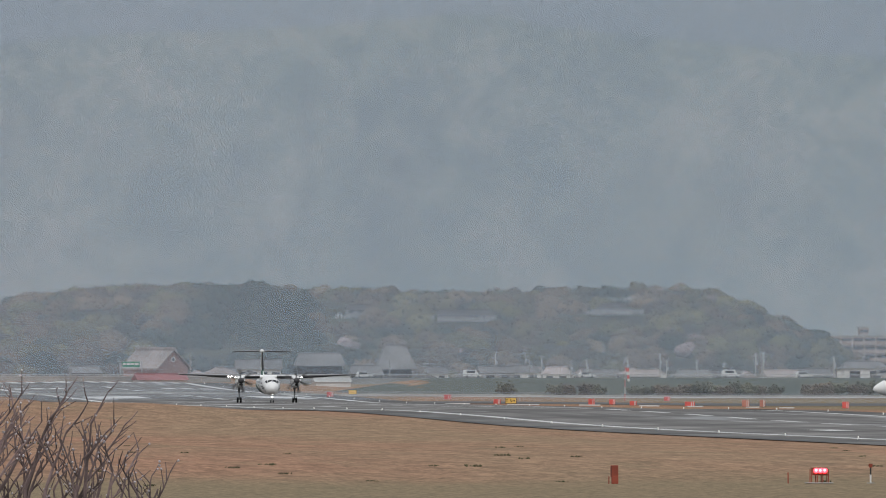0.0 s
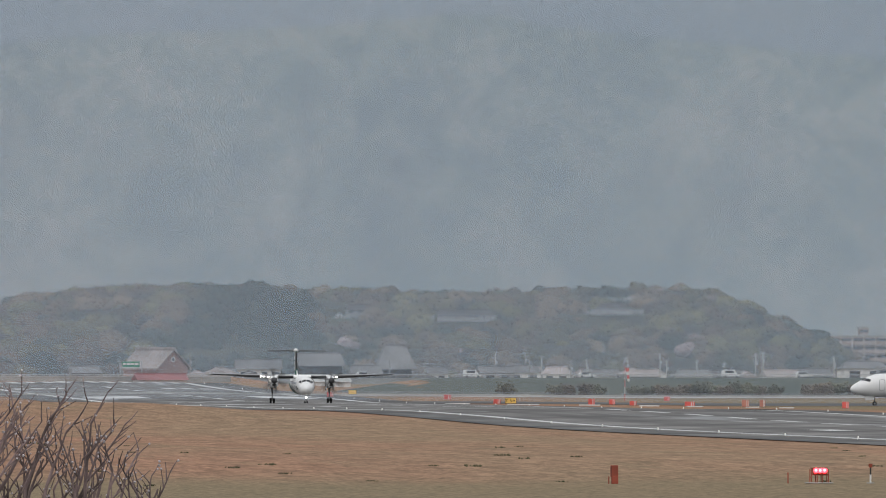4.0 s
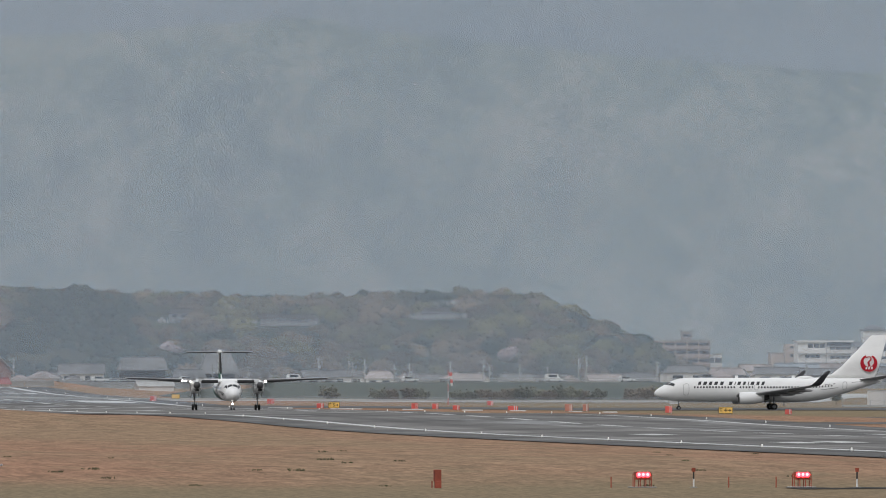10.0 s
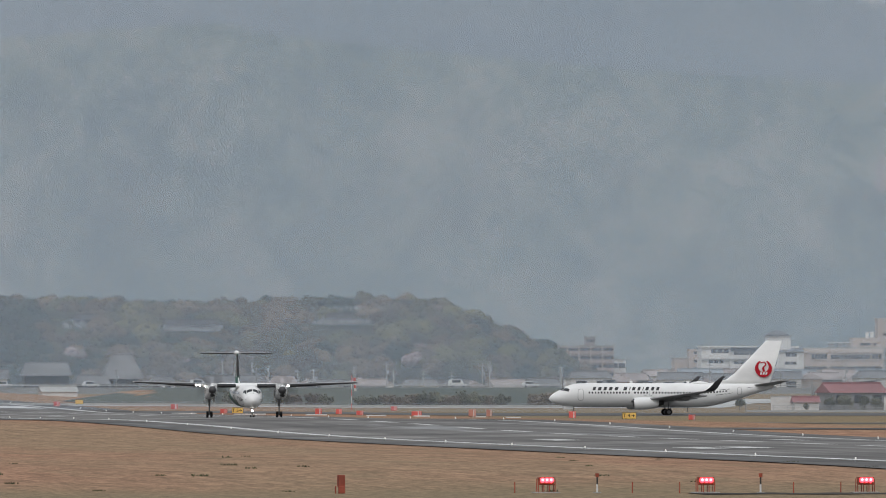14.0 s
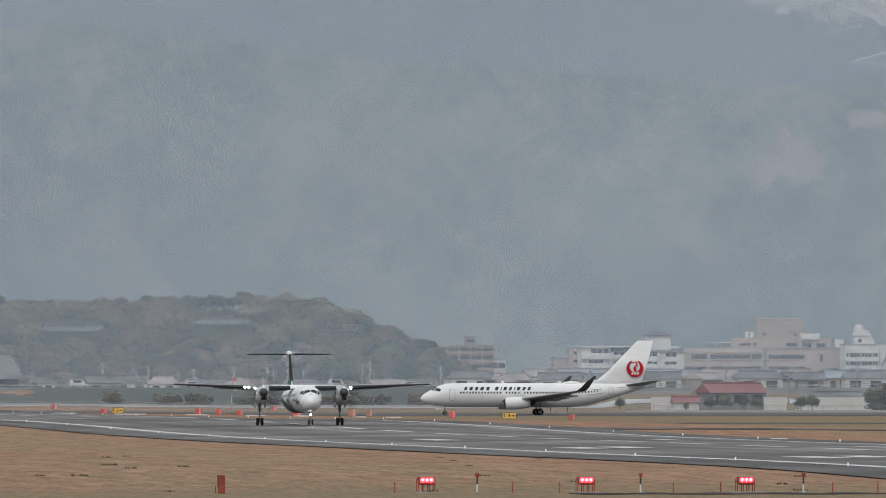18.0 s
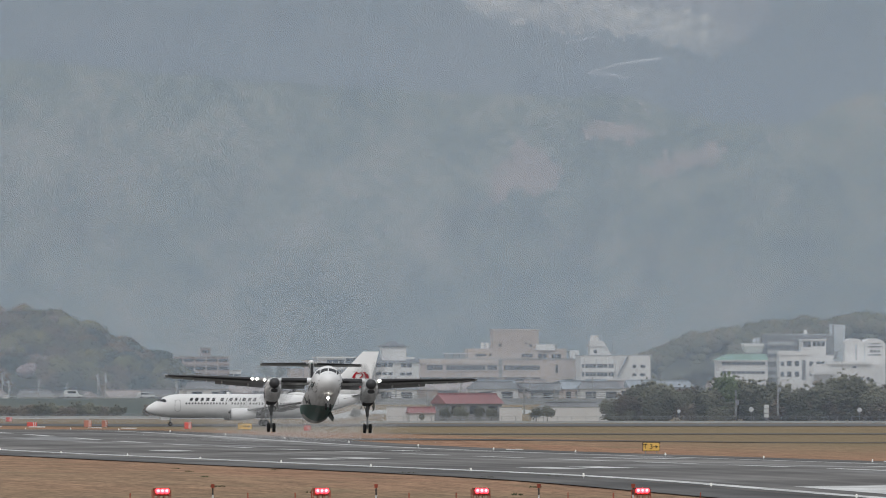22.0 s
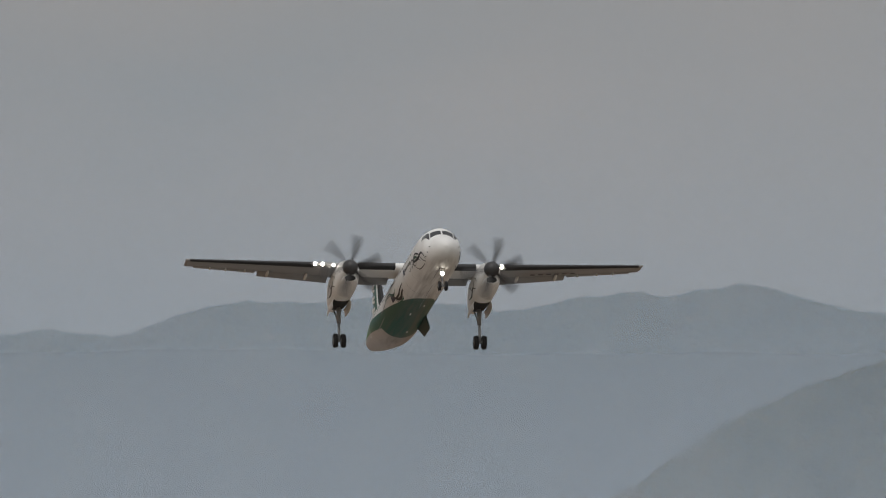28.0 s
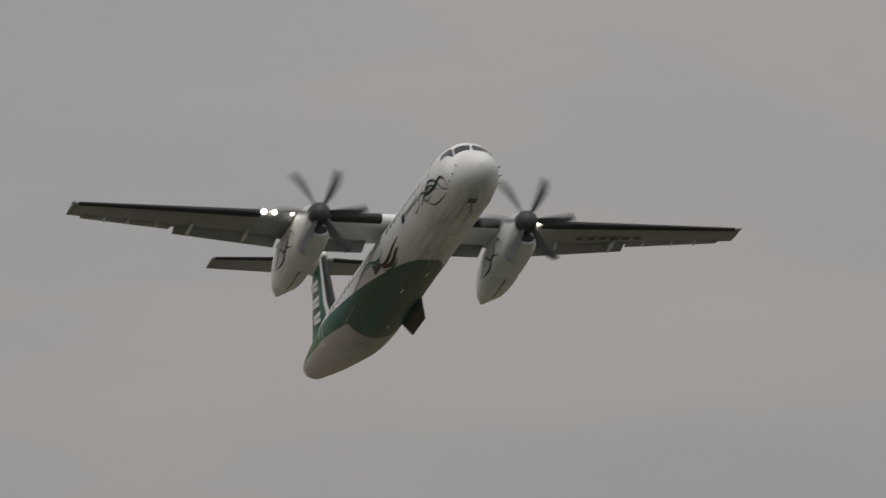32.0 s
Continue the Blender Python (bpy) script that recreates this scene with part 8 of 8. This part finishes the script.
for x in (221.8, 223.9, 227.5, 229.5, 236.5, 238.7, 241.0, 243.2, 245.5, 248.0, 250.2, 252.4, 254.8, 257.0, 259.2, 261.5, 268.0, 270.5, 273.2, 276.2, 278.5, 213.0):
    shrub(x, 2612 + rng.uniform(-2, 3), rng.uniform(0.75, 1.15))


# the bare bush close to the camera
def tube(segments, n=5):
    """One mesh of tapered twigs. segments: (from, to, radius, radius)."""
    vs, fs = [], []
    for p, q, r0, r1 in segments:
        a = (q - p).normalized()
        u = a.cross(Vector((0.3, 1, 0.2))).normalized()
        w = a.cross(u)
        base = len(vs)
        for c, r in ((p, r0), (q, r1)):
            for i in range(n):
                t = 2 * math.pi * i / n
                vs.append(c + (u * math.cos(t) + w * math.sin(t)) * r)
        for i in range(n):
            j = (i + 1) % n
            fs.append((base + i, base + j, base + n + j, base + n + i))
        fs.append(tuple(base + n + i for i in range(n)))
    return vs, fs


def bush():
    b = thing("bare_bush", "tall bare bush with thin brown twigs and pale buds", "bush", at=pose(3.0, 62, ground_z(3.0, 62)))
    g = random.Random(8)
    bark, pale = mat("dull_twig_bark", (0.3, 0.215, 0.205), 0.9, scale=30, vary=0.3, big=4), mat("pale_buds", (0.66, 0.58, 0.6), 0.8, scale=20, vary=0.2, big=4)
    z0 = ground_z(3.0, 62)

    def grow(segs, buds, p, d, length, r, depth):
        k = 4
        for i in range(k):
            d = (d + Vector((g.uniform(-0.13, 0.13), g.uniform(-0.1, 0.1), g.uniform(-0.02, 0.11)))).normalized()
            q = p + d * length / k
            segs.append((p, q, r * (1 - 0.15 * i), r * (1 - 0.15 * (i + 1))))
            p = q
            if g.random() < 0.16 and depth < 2:
                buds.append(p + Vector((g.uniform(-0.008, 0.008), -0.008, 0)))
            if depth > 0 and g.random() < 0.78:
                side = g.choice((-1, 1))
                e = (d + Vector((side * g.uniform(0.4, 0.9), g.uniform(-0.3, 0.3), g.uniform(0.0, 0.3)))).normalized()
                grow(segs, buds, p, e, length * g.uniform(0.35, 0.65), r * 0.6, depth - 1)

    # tips: across the view, height above the eye's level, lean
    for x, top, lean in ((-0.26, -0.16, 0.2), (-0.18, -0.1, 0.32), (-0.12, -0.13, 0.5), (-0.05, -0.2, 0.25), (0.0, -0.12, 0.42), (0.05, -0.24, 0.1), (0.12, -0.14, 0.34), (0.17, -0.2, 0.5), (0.24, -0.15, 0.22), (0.3, -0.26, 0.4), (0.38, -0.3, 0.45), (0.46, -0.4, 0.5), (0.56, -0.46, 0.55), (-0.3, -0.32, 0.6), (-0.08, -0.34, 0.55), (0.1, -0.36, 0.6), (0.2, -0.42, 0.3), (0.02, -0.44, 0.7), (-0.2, -0.42, 0.45), (0.3, -0.48, 0.6), (-0.14, -0.26, 0.15), (-0.24, -0.24, 0.4), (0.06, -0.3, 0.3), (-0.02, -0.28, 0.6), (0.15, -0.44, 0.2), (-0.1, -0.46, 0.3), (-0.28, -0.4, 0.3), (0.24, -0.4, 0.6), (0.34, -0.36, 0.3), (0.42, -0.46, 0.4), (0.5, -0.5, 0.3), (0.08, -0.2, 0.55), (-0.22, -0.18, 0.55), (-0.06, -0.14, 0.3), (0.2, -0.3, 0.15), (0.28, -0.34, 0.5), (-0.16, -0.38, 0.6), (-0.3, -0.22, 0.3)):
        tip = Vector((1.15 * x, g.uniform(-0.5, 0.5), 5.98 + top - z0))
        d = Vector((lean + g.uniform(-0.12, 0.12), 0, 1)).normalized()
        fork = tip - d * 0.42
        foot = Vector((fork.x * 0.35 - 0.1, fork.y * 0.4, -0.05))
        segs, buds = [], []
        prev = foot
        for k in range(1, 6):
            u = k / 5
            q = foot.lerp(fork, u) + Vector((g.uniform(-0.02, 0.02), 0, 0)) * (1 - u)
            segs.append((prev, q, 0.026 - 0.0034 * (k - 1), 0.026 - 0.0034 * k))
            prev = q
        grow(segs, buds, prev, d, 0.32, 0.0095, 2)
        vs, fs = tube(segs)
        me = bpy.data.meshes.new("stem")
        me.from_pydata(vs, [], fs)
        me.materials.append(bark)
        stem = share("stem", me, b)
        if buds:
            v, f = scatter(ICO1, np.array([q[:] for q in buds]), np.repeat(np.array([[g.uniform(0.0035, 0.007)] for _ in buds]), 3, 1), np.random.default_rng(len(buds)), 0.3)
            me = bpy.data.meshes.new("blossom")
            me.from_pydata(v.tolist(), [], f.tolist())
            me.materials.append(pale)
            tagged(share("blossom", me, stem), "pale swelling buds", kind="stuff")


bush()


# cable trench and dark tufts in the grass by the lamps
M_SOIL = mat("dark_damp_soil", (0.035, 0.03, 0.022), 0.95, scale=2, vary=0.4, big=0.2, stretch=(1, 0.2, 1))
b = bmesh.new()
xs = [92.0 + 0.8 * k for k in range(26)]
lo = [b.verts.new((x, 806 + 1.2 * math.sin(x), ground_z(x, 806) + 0.03)) for x in xs]
hi = [b.verts.new((x, 815 + 2.5 * math.sin(x * 1.7), ground_z(x, 815) + 0.03)) for x in xs]
for i in range(len(xs) - 1):
    b.faces.new((lo[i], lo[i + 1], hi[i + 1], hi[i]))
tagged(part("cable_trench", b, M_SOIL), "dark strip of bare soil along the lamp cables", "ground", kind="structure")


M_WEED = mat("dark_green_weeds", (0.1, 0.105, 0.05), 0.9, scale=4, vary=0.3, big=0.5)


def tuft(x, y, s):
    t = thing("grass_tuft", "dark green weed tuft in the mown grass", "weeds", "weed tufts", at=on_ground(x, y))
    g = random.Random(int(x * 10))
    b = bmesh.new()
    for k in range(16):
        a, l = g.uniform(0, 6.28), g.uniform(0.08, 0.2) * s
        p = Vector((g.uniform(-0.5, 0.5) * s, g.uniform(-2, 2) * s, 0))
        rod(b, p, p + Vector((math.cos(a) * 0.8, math.sin(a) * 0.5, 1)).normalized() * l, 0.05 * s, 0.01, 4)
    tagged(part("blades", b, M_WEED, t), kind="stuff")


for x, y, s in ((56.2, 1150, 1.4), (88.0, 1085, 0.9), (80.1, 985, 1.0), (79.0, 955, 0.8), (46.6, 880, 0.9), (60.0, 830, 0.7), (70.5, 826, 0.6), (85.6, 826, 0.8), (107.4, 830, 0.7), (97.0, 905, 0.7), (116.4, 900, 0.8), (121.0, 960, 0.9)):
    tuft(x, y, s)
rng = random.Random(31)
for k in range(22):
    y = rng.uniform(800, 1120)
    tuft(rng.uniform(0.047, 0.135) * y, y, rng.uniform(0.5, 1.1))


# ---- what moves ----
# seconds, place of the point between the main wheels, pitch, roll, heading (degrees)
TURBOPROP_ROWS = [
    (0, 148.65, 2289.86, -0.79, 0.66, 0.10, -0.38),
    (3, 149.56, 2246.81, -0.73, 0.64, 0.15, -0.60),
    (6, 149.84, 2170.94, -0.64, 0.68, 0.21, -0.24),
    (9, 150.04, 2062.87, -0.48, 0.73, 0.14, -0.38),
    (11, 150.24, 1974.17, -0.43, 0.74, 0.10, -0.53),
    (13, 149.92, 1873.72, -0.24, 0.85, 0.16, -0.54),
    (16, 149.51, 1704.25, 0.05, 0.43, 0.20, -0.74),
    (19, 149.34, 1516.35, -0.36, -1.67, -0.07, -0.51),
    (20, 149.40, 1450.63, -0.53, -3.64, 0.40, -1.26),
    (21, 149.87, 1383.04, -0.18, -6.06, 0.01, -2.12),
    (22, 150.31, 1315.13, 1.44, -7.70, 0.73, -3.23),
    (23, 150.97, 1245.69, 5.04, -8.85, 0.60, -3.65),
    (24, 151.45, 1175.10, 10.63, -9.71, 0.11, -3.84),
    (24.5, 151.43, 1139.38, 14.12, -9.94, 0.01, -3.47),
    (25, 151.39, 1103.60, 17.90, -10.35, -0.21, -2.98),
    (25.5, 151.04, 1067.42, 22.02, -10.55, -0.30, -2.74),
    (27.5, 150.14, 920.83, 41.08, -10.83, 0.12, -1.64),
    (28, 149.58, 883.48, 46.21, -10.84, 0.38, -1.23),
    (28.5, 149.16, 846.14, 51.35, -10.98, 0.60, -0.79),
    (29, 149.37, 808.14, 56.82, -11.01, 0.40, -0.54),
    (29.5, 148.99, 769.99, 62.39, -11.27, 0.11, -0.46),
    (30, 149.69, 731.89, 68.12, -11.29, -0.05, -0.54),
    (30.5, 149.63, 693.22, 74.00, -11.19, 0.02, -0.35),
    (31, 150.47, 654.43, 80.09, -10.84, 0.28, -0.8),
    (31.5, 153.06, 615.66, 86.36, -10.55, 0.46, -1.4),
    (32, 155.68, 576.39, 92.78, -10.02, 0.23, -2.0),
]
# seconds and the place of the jet's nose wheel across the field
JET_ROWS = [(0, 260.29), (3, 257.46), (6, 254.82), (9, 253.59), (13, 252.27), (16, 250.95), (18, 250.38), (19, 250.01), (23, 248.31), (32, 245.86)]


def motions():
    def attitude(x, y, z, pitch, roll, yaw):
        return pose(x, y, z, 0, 0, yaw) @ pose(0, 0, 0, pitch) @ pose(0, 0, 0, 0, roll)

    walk(turboprop, [(t, attitude(*r)) for t, *r in TURBOPROP_ROWS])
    # propellers at full power
    for prop, hub, s in PROPS:
        rows, turn, t = [], 28.0, 0.0
        while t < 32.0001:
            rows.append((t, Matrix.Translation(hub) @ Matrix.Rotation(radians(turn), 4, "Y")))
            turn += 84 if t < 22.99 else 48
            t += 1 / 60 if t < 30.99 else 1 / 30
        walk(prop, rows)
    # wheels fold away after lift-off
    for gear, hinge, s in GEARS:
        droop = [(0, 0.0), (20.5, 0.0), (22.0, -0.22), (32, -0.22)]
        fold = [(0, 0), (27.9, 0), (28.3, 25), (28.7, 62), (29.1, 84), (29.4, 94), (32, 94)]
        rows = []
        for t in (0, 20.5, 22, 27.0, 27.9, 28.3, 28.7, 29.1, 29.4, 32):
            d = 0.0 if s < 0 else float(np.interp(t, [p[0] for p in droop], [p[1] for p in droop])) * (1 - smooth01(28, 29, t))
            a = float(np.interp(t, [p[0] for p in fold], [p[1] for p in fold]))
            k = smooth01(20, 94, a) if s > 0 else 0.0
            rows.append((t, Matrix.Translation(hinge + Vector((0, -1.6 * k, d + 0.1 * k))) @ Matrix.Rotation(radians(a * (1 if s > 0 else -1)), 4, "X")))
        walk(gear, rows)
    for door, h, e in DOORS:
        m = Matrix.Translation(h)
        walk(door, [(t, m @ Matrix.Rotation(radians(-e * a), 4, "Y") @ m.inverted()) for t, a in ((0, 80), (28.9, 80), (29.8, 62), (30.6, 22), (31.2, 0), (32, 0))])
    def on_wing(t):
        b, e = radians(12.215 - 0.304 * (t - 30.5)), radians(6.97 + 0.12 * (t - 30.5))
        return pose(1000 * math.sin(b), 1000 * math.cos(b), 6 + 1000 * math.tan(e), 0, 0, 80)

    walk(bird, [(t, on_wing(t)) for t in (0, 8, 16, 24, 32)])
    walk(spray, [(0, pose(152, 1440, -14)), (20.2, pose(152, 1440, -12)), (21.3, pose(155, 1420, -3.0)), (22.0, pose(158, 1400, 0)), (23.0, pose(163, 1380, 1.0)), (23.7, pose(165, 1370, 0.0)), (24.6, pose(168, 1360, -6)), (26, pose(170, 1350, -14)), (32, pose(170, 1350, -14))])
    walk(jet, [(t, pose(x + JREF - 4.1, 2394, -1.6, 0, 0, -90)) for t, x in JET_ROWS])


motions()
